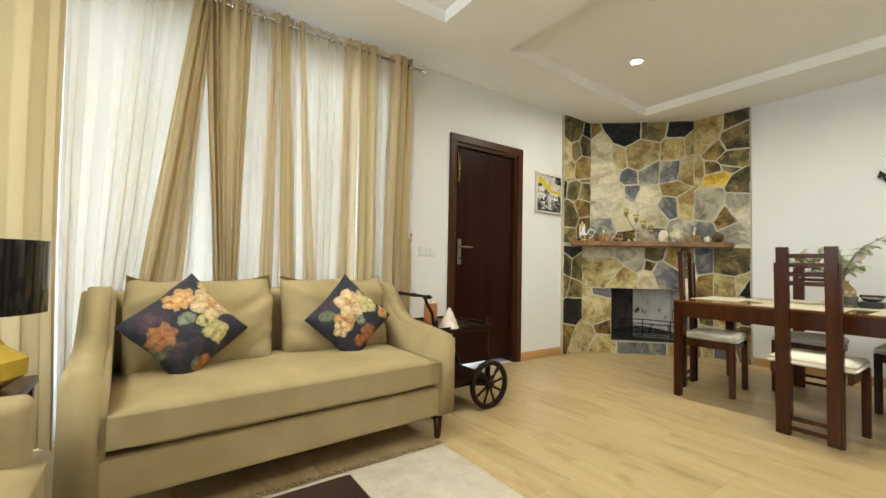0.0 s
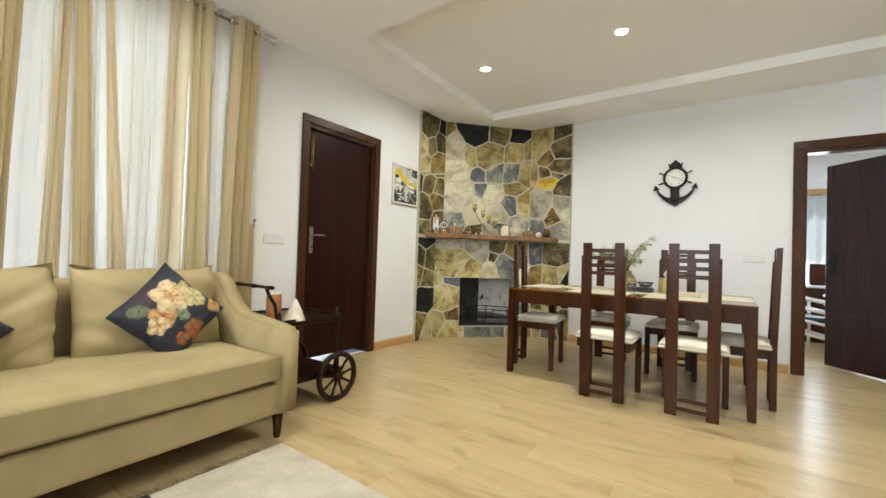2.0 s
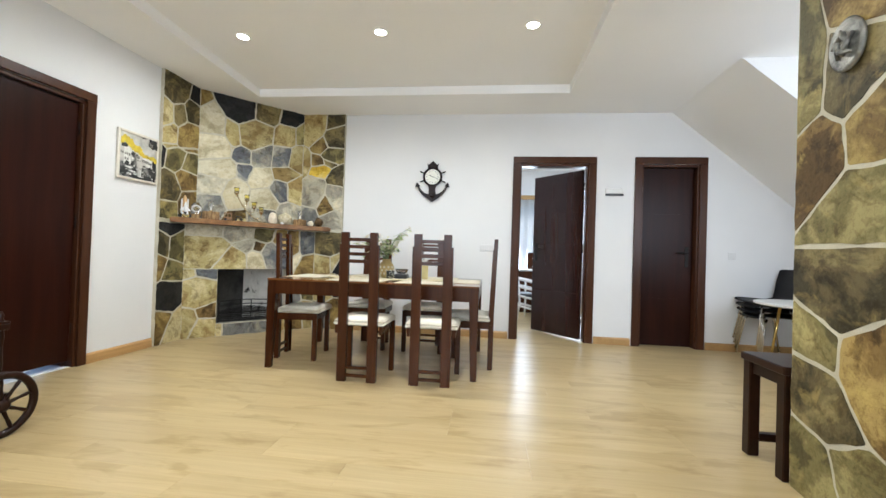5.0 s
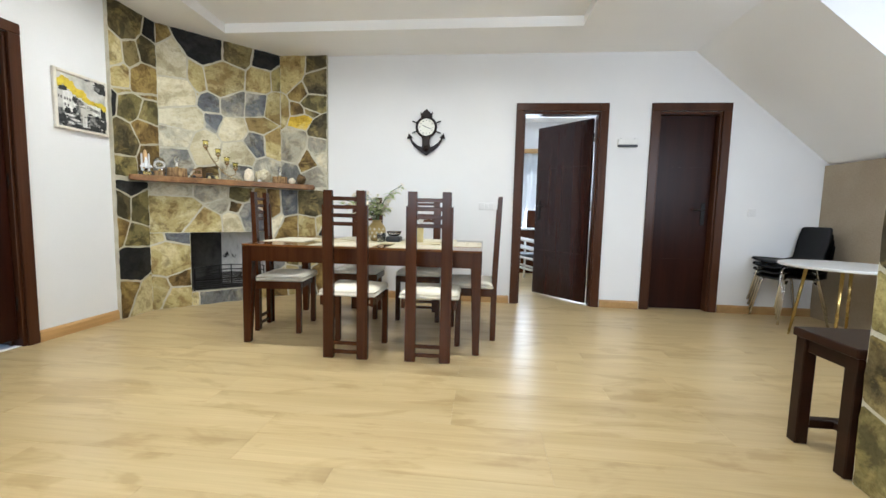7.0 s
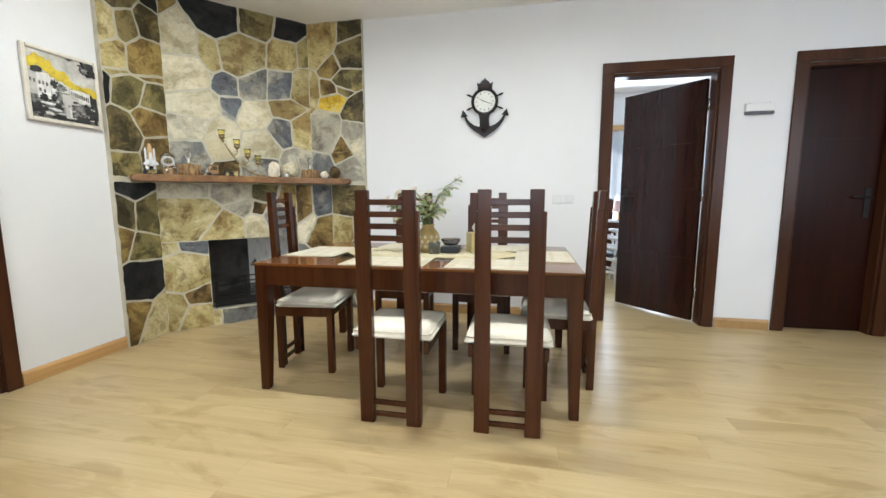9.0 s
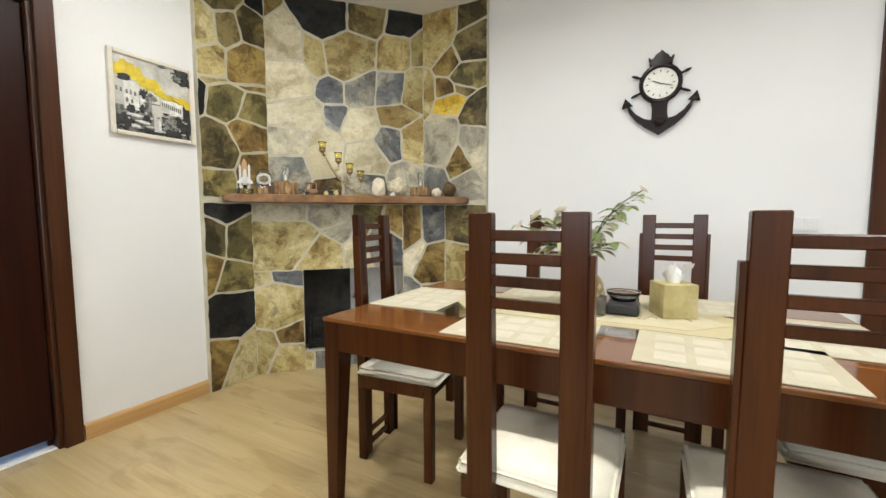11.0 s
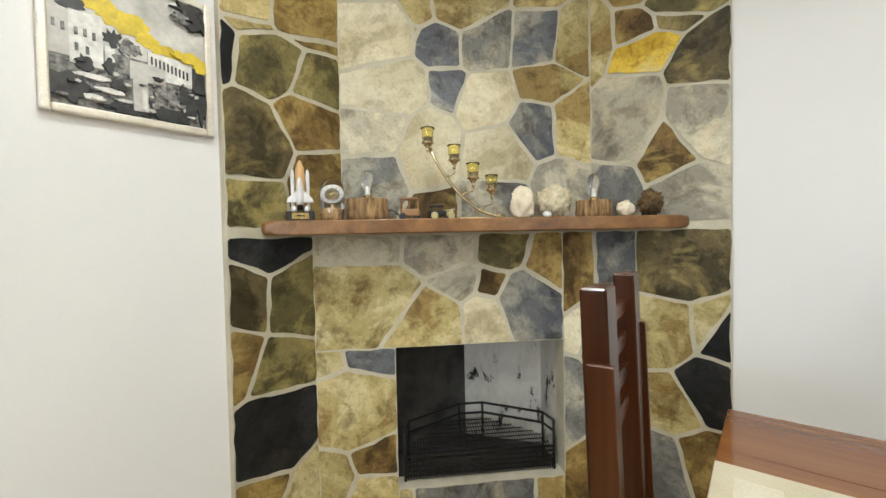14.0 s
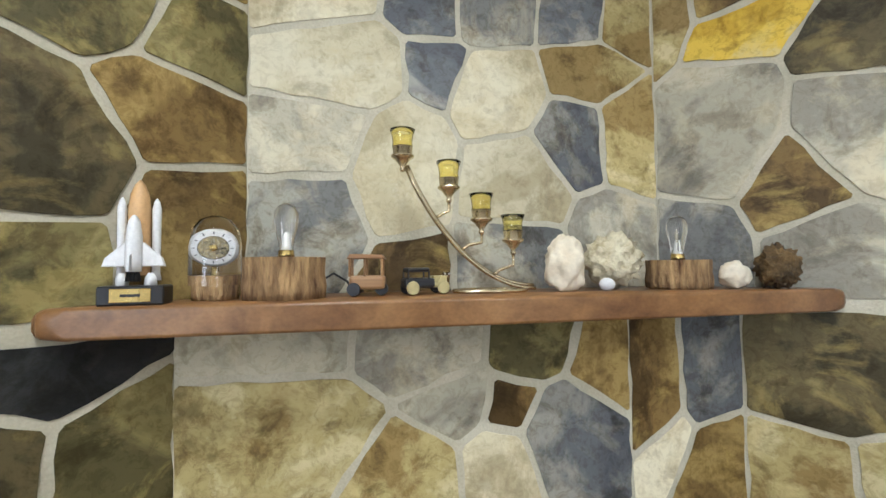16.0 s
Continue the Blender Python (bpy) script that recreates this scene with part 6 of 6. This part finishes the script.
M_SHUTTLE = mat("model_white", (0.72, 0.72, 0.72), (0.82, 0.82, 0.82), 10, 120, 0.35, relief=0.02)
th = thing("model_shuttle", shelf(4.132, 3.022, 8) @ Matrix.Diagonal((0.74, 0.85, 0.96, 1)), "model space shuttle with orange tank on black plinth", "model")
part("plinth", box((-0.068, -0.035, 0), (0.068, 0.04, 0.036), 0.003), M_BLACK, th)
pl = part("plate", box((-0.042, -0.0365, 0.006), (0.042, -0.035, 0.031), 0.001), M_BRASS, th, "brass plate")
part("plate_bar", box((-0.02, -0.0374, 0.016), (0.02, -0.0365, 0.021)), M_BLACK, pl)
part("tank", turned([(0.020, 0.055), (0.0235, 0.062), (0.0235, 0.185), (0.020, 0.212), (0.011, 0.232), (0.002, 0.242)], sides=22, m=pose(0, 0.012, 0)), mat("orange_tank", (0.62, 0.38, 0.16), (0.70, 0.46, 0.22), 10, 120, 0.5), th, "orange fuel tank", smooth=True)
for s in (-1, 1):
    part("booster", turned([(0.012, 0.045), (0.009, 0.06), (0.010, 0.185), (0.006, 0.20), (0.001, 0.207)], sides=14, m=pose(s * 0.037, 0.012, 0)), M_SHUTTLE, th, smooth=True)
    part("nozzle", turned([(0.014, 0.036), (0.013, 0.05), (0.006, 0.06)], sides=12, m=pose(s * 0.03, 0.0, 0)), M_SHUTTLE, th, smooth=True)
part("orbiter", turned([(0.016, 0.062), (0.018, 0.08), (0.017, 0.13), (0.012, 0.158), (0.005, 0.168), (0.001, 0.17)], sides=16, m=pose(0, -0.02, 0)), M_SHUTTLE, th, smooth=True)
part("wing", prism([(-0.066, 0.072), (0.066, 0.072), (0.06, 0.088), (0.02, 0.118), (-0.02, 0.118), (-0.06, 0.088)], 0.012, 0.018, 0.002, m=pose(0, 0, 0, 90)), M_SHUTTLE, th)
part("fin", prism([(0.018, 0.064), (0.055, 0.064), (0.05, 0.09), (0.018, 0.105)], -0.002, 0.002, m=Matrix(((0, 0, 1, 0), (-1, 0, 0, 0), (0, 1, 0, 0), (0, 0, 0, 1)))), M_SHUTTLE, th)
for s in (-1, 0, 1):
    part("engine", turned([(0.008, 0.044), (0.004, 0.062)], sides=10, m=pose(s * 0.009, -0.02, 0)), M_IRON, th, smooth=True)

M_BARK = mat("log_bark", (0.10, 0.045, 0.016), (0.58, 0.38, 0.17), 55, 160, 0.85, relief=1.0, dist=0.012, stretch=(1, 1, 0.22))
M_CUT = wood("log_cut", (0.36, 0.22, 0.10), (0.52, 0.35, 0.18), 2, 12, 0.6)


def log_slice(th, r, h, seed):
    bm = bmesh.new()
    rr = random.Random(seed)
    wob = [1 + rr.uniform(-0.06, 0.05) for _ in range(32)]
    rings = [[bm.verts.new((r * w * q * math.cos(2 * math.pi * k / 32), r * w * q * math.sin(2 * math.pi * k / 32), z)) for k, w in enumerate(wob)] for z, q in ((0, 1.0), (h * 0.3, 1.02), (h * 0.6, 0.98), (h, 0.99))]
    for a, b in zip(rings, rings[1:]):
        for k in range(32):
            bm.faces.new((a[k], a[(k + 1) % 32], b[(k + 1) % 32], b[k]))
    bm.faces.new(rings[0])
    part("bark", bm, M_BARK, th, "rough bark side", smooth=True)
    bm = bmesh.new()
    bm.faces.new([bm.verts.new((r * w * 0.99 * math.cos(2 * math.pi * k / 32), r * w * 0.99 * math.sin(2 * math.pi * k / 32), h)) for k, w in enumerate(wob)])
    bmesh.ops.solidify(bm, geom=list(bm.faces), thickness=0.002)
    part("cut_face", bm, M_CUT, th, "pale cut face")


th = thing("dome_clock", shelf(4.262, 3.0, 3), "small silver clock on a log under glass dome", "clock")
log_slice(th, 0.042, 0.05, 2)
part("dial", turned([(0.002, 0.012), (0.020, 0.012), (0.033, 0.009), (0.036, 0.004), (0.036, 0)], sides=32, m=pose(0, 0.002, 0.105, 90)), mat("silver_dial", (0.58, 0.57, 0.54), (0.72, 0.71, 0.68), 30, 90, 0.3, 0.15, relief=0.2), th, "silver dial")
part("movement", turned([(0.023, 0), (0.022, 0.003), (0.001, 0.003)], sides=28, m=pose(0, -0.0095, 0.105, 90)), mat("clock_works", (0.02, 0.018, 0.014), (0.40, 0.33, 0.18), 190, 400, 0.3, 0.7, relief=0.4), th, "open brass movement")
part("centre", turned([(0.007, 0), (0.006, 0.004), (0.002, 0.005)], sides=20, m=pose(0, -0.0125, 0.105, 90)), M_BRASS, th)
for k in range(12):
    part("mark", box((-0.0008, -0.0125, 0.026), (0.0008, -0.0105, 0.031), m=pose(0, 0, 0.105, 0, 30 * k, 0)), M_BLACK, th)
part("post", tube([(0, 0, 0.05), (0, 0, 0.066)], 0.005), M_BRASS, th)
dome = part("dome", turned([(0.049, 0.03), (0.049, 0.11), (0.044, 0.145), (0.030, 0.165), (0.010, 0.174), (0.001, 0.175)], sides=32, caps=False), M_GLASS, th, "clear glass dome", smooth=True)
dome.visible_shadow = False


M_BULB = glass("bulb_glass", (1.0, 0.99, 0.96), 0.18)


M_STEM = mat("milky_glass", (0.78, 0.77, 0.72), (0.86, 0.85, 0.80), 20, 90, 0.15, relief=0.0)


def bulb_lamp(x, y, r, h, seed, label):
    th = thing("bulb_lamp", shelf(x, y, 20 * seed), label, "lamp", "log lamps with bare bulbs")
    log_slice(th, r, h, seed)
    part("socket", turned([(0.016, h), (0.017, h + 0.004), (0.016, h + 0.016)], sides=18), M_BRASS, th, smooth=True)
    b = part("bulb", turned([(0.013, h + 0.014), (0.016, h + 0.03), (0.021, h + 0.055), (0.026, h + 0.08), (0.025, h + 0.097), (0.017, h + 0.111), (0.005, h + 0.117), (0.001, h + 0.1175)], sides=26, caps=False), M_BULB, th, "clear glass bulb", smooth=True)
    b.visible_shadow = False
    part("glass_stem", turned([(0.009, h + 0.016), (0.006, h + 0.03), (0.0045, h + 0.052), (0.001, h + 0.056)], sides=14), M_STEM, th, "milky glass stem", smooth=True)
    part("filament", tube([(-0.006, 0, h + 0.02), (-0.008, 0, h + 0.075), (-0.003, 0.002, h + 0.04), (0.0, 0, h + 0.08), (0.003, -0.002, h + 0.04), (0.008, 0, h + 0.075), (0.006, 0, h + 0.02)], 0.0014, sides=5), M_CHROME, th)
    part("cable", tube([(r * 0.9, 0.03, 0.03), (r + 0.03, 0.04, 0.05), (r + 0.06, 0.03, 0.03), (r + 0.07, 0.02, 0.006), (r + 0.10, 0.03, 0.005)], 0.003, sides=6), M_BLACK, th, "black flex", smooth=True)


bulb_lamp(4.362, 2.903, 0.085, 0.086, 1, "bare bulb lamp on a bark log slice")
bulb_lamp(5.075, 2.235, 0.076, 0.074, 3, "bare bulb lamp on a darker log slice")

th = thing("toy_rickshaw", shelf(4.487, 2.785, -8) @ Matrix.Scale(1.08, 4), "tiny carved wooden three-wheeled rickshaw", "toy")
carved = wood("carved_wood", (0.13, 0.055, 0.02), (0.46, 0.27, 0.11), 0, 18, 0.45)
part("body", box((-0.036, -0.02, 0.014), (0.036, 0.02, 0.042), 0.006, 2), carved, th)
part("roof", prism([(-0.04, 0.076), (0.036, 0.076), (0.03, 0.084), (-0.034, 0.086)], -0.023, 0.023, 0.002, m=pose(0, 0, 0, 90)), carved, th)
for x in (-0.034, -0.004, 0.03):
    for y in (-0.018, 0.018):
        part("pillar", tube([(x, y, 0.04), (x, y, 0.078)], 0.003, sides=6), carved, th)
for x, y in ((-0.026, -0.022), (-0.026, 0.022), (0.028, 0.0)):
    part("wheel", turned([(0.013, -0.004), (0.014, 0), (0.013, 0.004)], sides=16, m=pose(x, y, 0.0145, 90)), M_BLACK, th)
th = thing("toy_car", shelf(4.58, 2.70, 12) @ Matrix.Scale(1.12, 4), "tiny vintage model car in cream and black", "toy")
cream = mat("car_cream", (0.52, 0.44, 0.20), (0.62, 0.54, 0.28), 10, 90, 0.3, 0.3)
part("body", box((-0.045, -0.016, 0.014), (0.02, 0.016, 0.034), 0.005, 2), M_BLACK, th)
part("bonnet", box((0.016, -0.013, 0.014), (0.048, 0.013, 0.038), 0.004, 2), cream, th)
part("hood", box((-0.04, -0.017, 0.046), (0.008, 0.017, 0.055), 0.004, 2), M_BLACK, th)
for x in (-0.038, 0.006):
    for y in (-0.015, 0.015):
        part("hood_post", tube([(x, y, 0.03), (x, y, 0.048)], 0.0018, sides=5), M_BLACK, th)
for x in (-0.03, 0.036):
    for y in (-0.02, 0.02):
        part("wheel", turned([(0.012, -0.003), (0.014, 0), (0.012, 0.003)], sides=16, m=pose(x, y, 0.0145, 90)), cream if y < 0 else M_BLACK, th)
for y in (-0.01, 0.01):
    part("headlight", turned([(0.006, 0), (0.005, 0.005)], sides=12, m=pose(0.048, y, 0.04, 0, 90)), M_CHROME, th)


def candle_holder():
    th = thing("candle_holder", shelf(4.696, 2.612), "curved pale gold candle holder with four amber glass cups", "candle holder")
    metal = mat("aged_silver", (0.58, 0.48, 0.30), (0.74, 0.63, 0.42), 14, 150, 0.2, 0.95, relief=0.05)
    amber = glass("amber_glass", (1.0, 0.93, 0.50), 0.08)
    u0 = 0.55
    main = lambda q: Vector((0.37 - u0 + 0.315 * q ** 1.1, 0.0, 0.285 * (1 - q) ** 2.0 + 0.012))
    for off in (-0.006, 0.006):
        part("arm", tube([main(k / 16) + Vector((0, off, off * 0.6)) for k in range(17)], [0.0068 - 0.0025 * k / 16 for k in range(17)], sides=8), metal, th, smooth=True)
    part("foot_ring", tube([(0.02 + 0.09 * math.cos(a), 0.045 * math.sin(a), 0.005) for a in (2 * math.pi * k / 32 for k in range(32))], 0.005, sides=8, closed=True), metal, th, smooth=True)
    cups = [(0.36 - u0, 0.285), (0.47 - u0, 0.215), (0.55 - u0, 0.14), (0.63 - u0, 0.09)]
    for k, (x, z) in enumerate(cups):
        if k:
            q = (0.24, 0.44, 0.68)[k - 1]
            a = main(q)
            part("branch", tube([a, a + Vector((0.018, 0, 0.012)), Vector((x, 0, (a.z + z) / 2)), Vector((x, 0, z))], 0.004, sides=8), metal, th, smooth=True)
        cup = part("cup", turned([(0.005, z), (0.007, z + 0.006), (0.005, z + 0.012), (0.018, z + 0.028), (0.027, z + 0.034), (0.027, z + 0.038), (0.022, z + 0.04), (0.024, z + 0.058), (0.001, z + 0.058)], sides=22, m=pose(x, 0, 0)), metal, th, "fluted metal cup", smooth=True)
        insert = part("amber_cup", turned([(0.001, z + 0.0585), (0.024, z + 0.0585), (0.023, z + 0.07), (0.025, z + 0.085), (0.030, z + 0.098), (0.0285, z + 0.098), (0.0235, z + 0.085), (0.0215, z + 0.07), (0.022, z + 0.061), (0.001, z + 0.061)], sides=22, m=pose(x, 0, 0), caps=False), amber, cup, "amber glass insert", smooth=True)
        insert.visible_shadow = False


candle_holder()


def rock(name, m, sx, sy, sz, rough, freq, material, label, category, seed):
    bm = bmesh.new()
    bmesh.ops.create_icosphere(bm, subdivisions=4, radius=1.0)
    for v in bm.verts:
        p = v.co.normalized()
        k = 1 + rough * noise.noise(p * freq + Vector((seed, 3, 1))) + rough * 0.5 * noise.noise(p * freq * 2.7 + Vector((seed, 9, 4)))
        v.co = Vector((p.x * sx, p.y * sy, p.z * sz)) * k
    low = min(v.co.z for v in bm.verts)
    for v in bm.verts:
        v.co.z = max(v.co.z - low - 0.12 * sz, 0.0)
    ob = part(name, bm, material, None, smooth=True)
    ob.matrix_world = m
    return tagged(ob, label, category)


M_CORAL = mat("coral_cream", (0.52, 0.44, 0.26), (0.80, 0.74, 0.54), 30, 120, 0.85, relief=0.7, dist=0.008)
M_QUARTZ = mat("quartz_white", (0.70, 0.60, 0.43), (0.88, 0.81, 0.64), 16, 80, 0.6, relief=0.4, dist=0.006)
rock("quartz_stone", shelf(4.84, 2.46), 0.05, 0.04, 0.072, 0.30, 1.6, M_QUARTZ, "rough upright cream quartz stone on the mantel", "stone", 2.0)
rock("stone_egg", shelf(4.905, 2.375), 0.02, 0.017, 0.0165, 0.0, 1.0, M_SHUTTLE, "small smooth white stone egg", "stone egg", 1.0)
rock("coral", shelf(4.975, 2.375), 0.074, 0.05, 0.066, 0.34, 4.2, M_CORAL, "knobbly cream coral lump", "coral", 5.0)
rock("sea_shell", shelf(5.12, 2.115), 0.036, 0.032, 0.036, 0.22, 1.8, M_QUARTZ, "small chunky white sea shell", "shell", 7.0)
rock("coral", shelf(5.155, 2.025), 0.045, 0.04, 0.052, 0.42, 5.0, mat("coral_brown", (0.045, 0.027, 0.009), (0.20, 0.125, 0.045), 30, 120, 0.9, relief=0.8, dist=0.008), "dark brown branching coral lump", "coral", 11.0)


# ---- fire basket ----
def fire_basket():
    th = thing("fire_basket", mL @ pose(0, 0, OPEN[2]), "black iron fire basket with back rails", "fire basket")
    u0, u1 = OPEN[0] + 0.03, OPEN[1] - 0.03
    back = [(u0, 0.05), (u0 + 0.02, 0.14), ((u0 + u1) / 2 - 0.06, 0.30), ((u0 + u1) / 2 + 0.06, 0.30), (u1 - 0.02, 0.14), (u1, 0.05)]
    for z in (0.175, 0.225):
        part("back_rail", tube([(x, y, z) for x, y in back], 0.006, sides=6), M_IRON, th, smooth=True)
    for x, y in back:
        part("upright", tube([(x, y, 0.0), (x, y, 0.228)], 0.006, sides=6), M_IRON, th, smooth=True)
    for k in range(5):
        part("front_rail", tube([(u0, 0.05, 0.02 + 0.022 * k), (u1, 0.05, 0.02 + 0.022 * k)], 0.0045, sides=6), M_IRON, th, smooth=True)
    for k in range(9):
        y = 0.06 + 0.028 * k
        xs = [x for x in np.linspace(u0, u1, 61) if np.interp(x, [p[0] for p in back], [p[1] for p in back]) >= y - 0.012]
        part("cross_wire", tube([(xs[0], y, 0.102 + 0.05 * k / 9), (xs[-1], y, 0.102 + 0.05 * k / 9)], 0.0026, sides=5), M_IRON, th)
    n = 56
    for k in range(n + 1):
        x = u0 + (u1 - u0) * k / n
        yb = np.interp(x, [p[0] for p in back], [p[1] for p in back])
        part("grate_bar", tube([(x, 0.04, 0.012), (x, 0.045, 0.085), (x, max(0.06, yb), 0.10 + 0.05 * max(0.0, yb - 0.06) / 0.25)], 0.003, sides=5), M_IRON, th)


fire_basket()


# ---- floor planks, last ----
floor = tagged(new("floor"), "honey oak laminate plank floor with a soft sheen", "floor", kind="structure")
part("underlay", slab(2, -0.12, -0.012, (WW - 0.2, WE + 0.13), (YS - 0.2, WN + 0.24)), M_MORTAR, floor)
PW, PL = 0.193, 1.285
whole = None
rng = random.Random(11)
X0, X1, Y0, Y1 = WW, WE + 0.12, YS, WN + 0.1
i = 0
while X0 + i * PW < X1:
    xa, xb = X0 + i * PW, min(X0 + (i + 1) * PW, X1)
    y = Y0 - rng.choice((0.0, 0.43, 0.86, 0.21, 0.64, 1.07))
    while y < Y1:
        ya, yb = max(y, Y0), min(y + PL, Y1)
        y += PL
        if yb - ya < 0.02 or (xb < 2.05 and yb < YP - 0.25):
            continue
        full = abs(yb - ya - PL) < 1e-6 and abs(xb - xa - PW) < 1e-6
        size = (xb - xa, yb - ya)
        if full and whole:
            ob = new("plank", whole)
            ob.parent = floor
        else:
            bm = box((0.0002, 0.0002, -0.012), (size[0] - 0.0002, size[1] - 0.0002, 0.0), 0.0006, 1)
            ob = part("plank", bm, M_FLOOR, floor)
            if full:
                whole = ob.data
        ob.location = (xa, ya, 0)
    i += 1
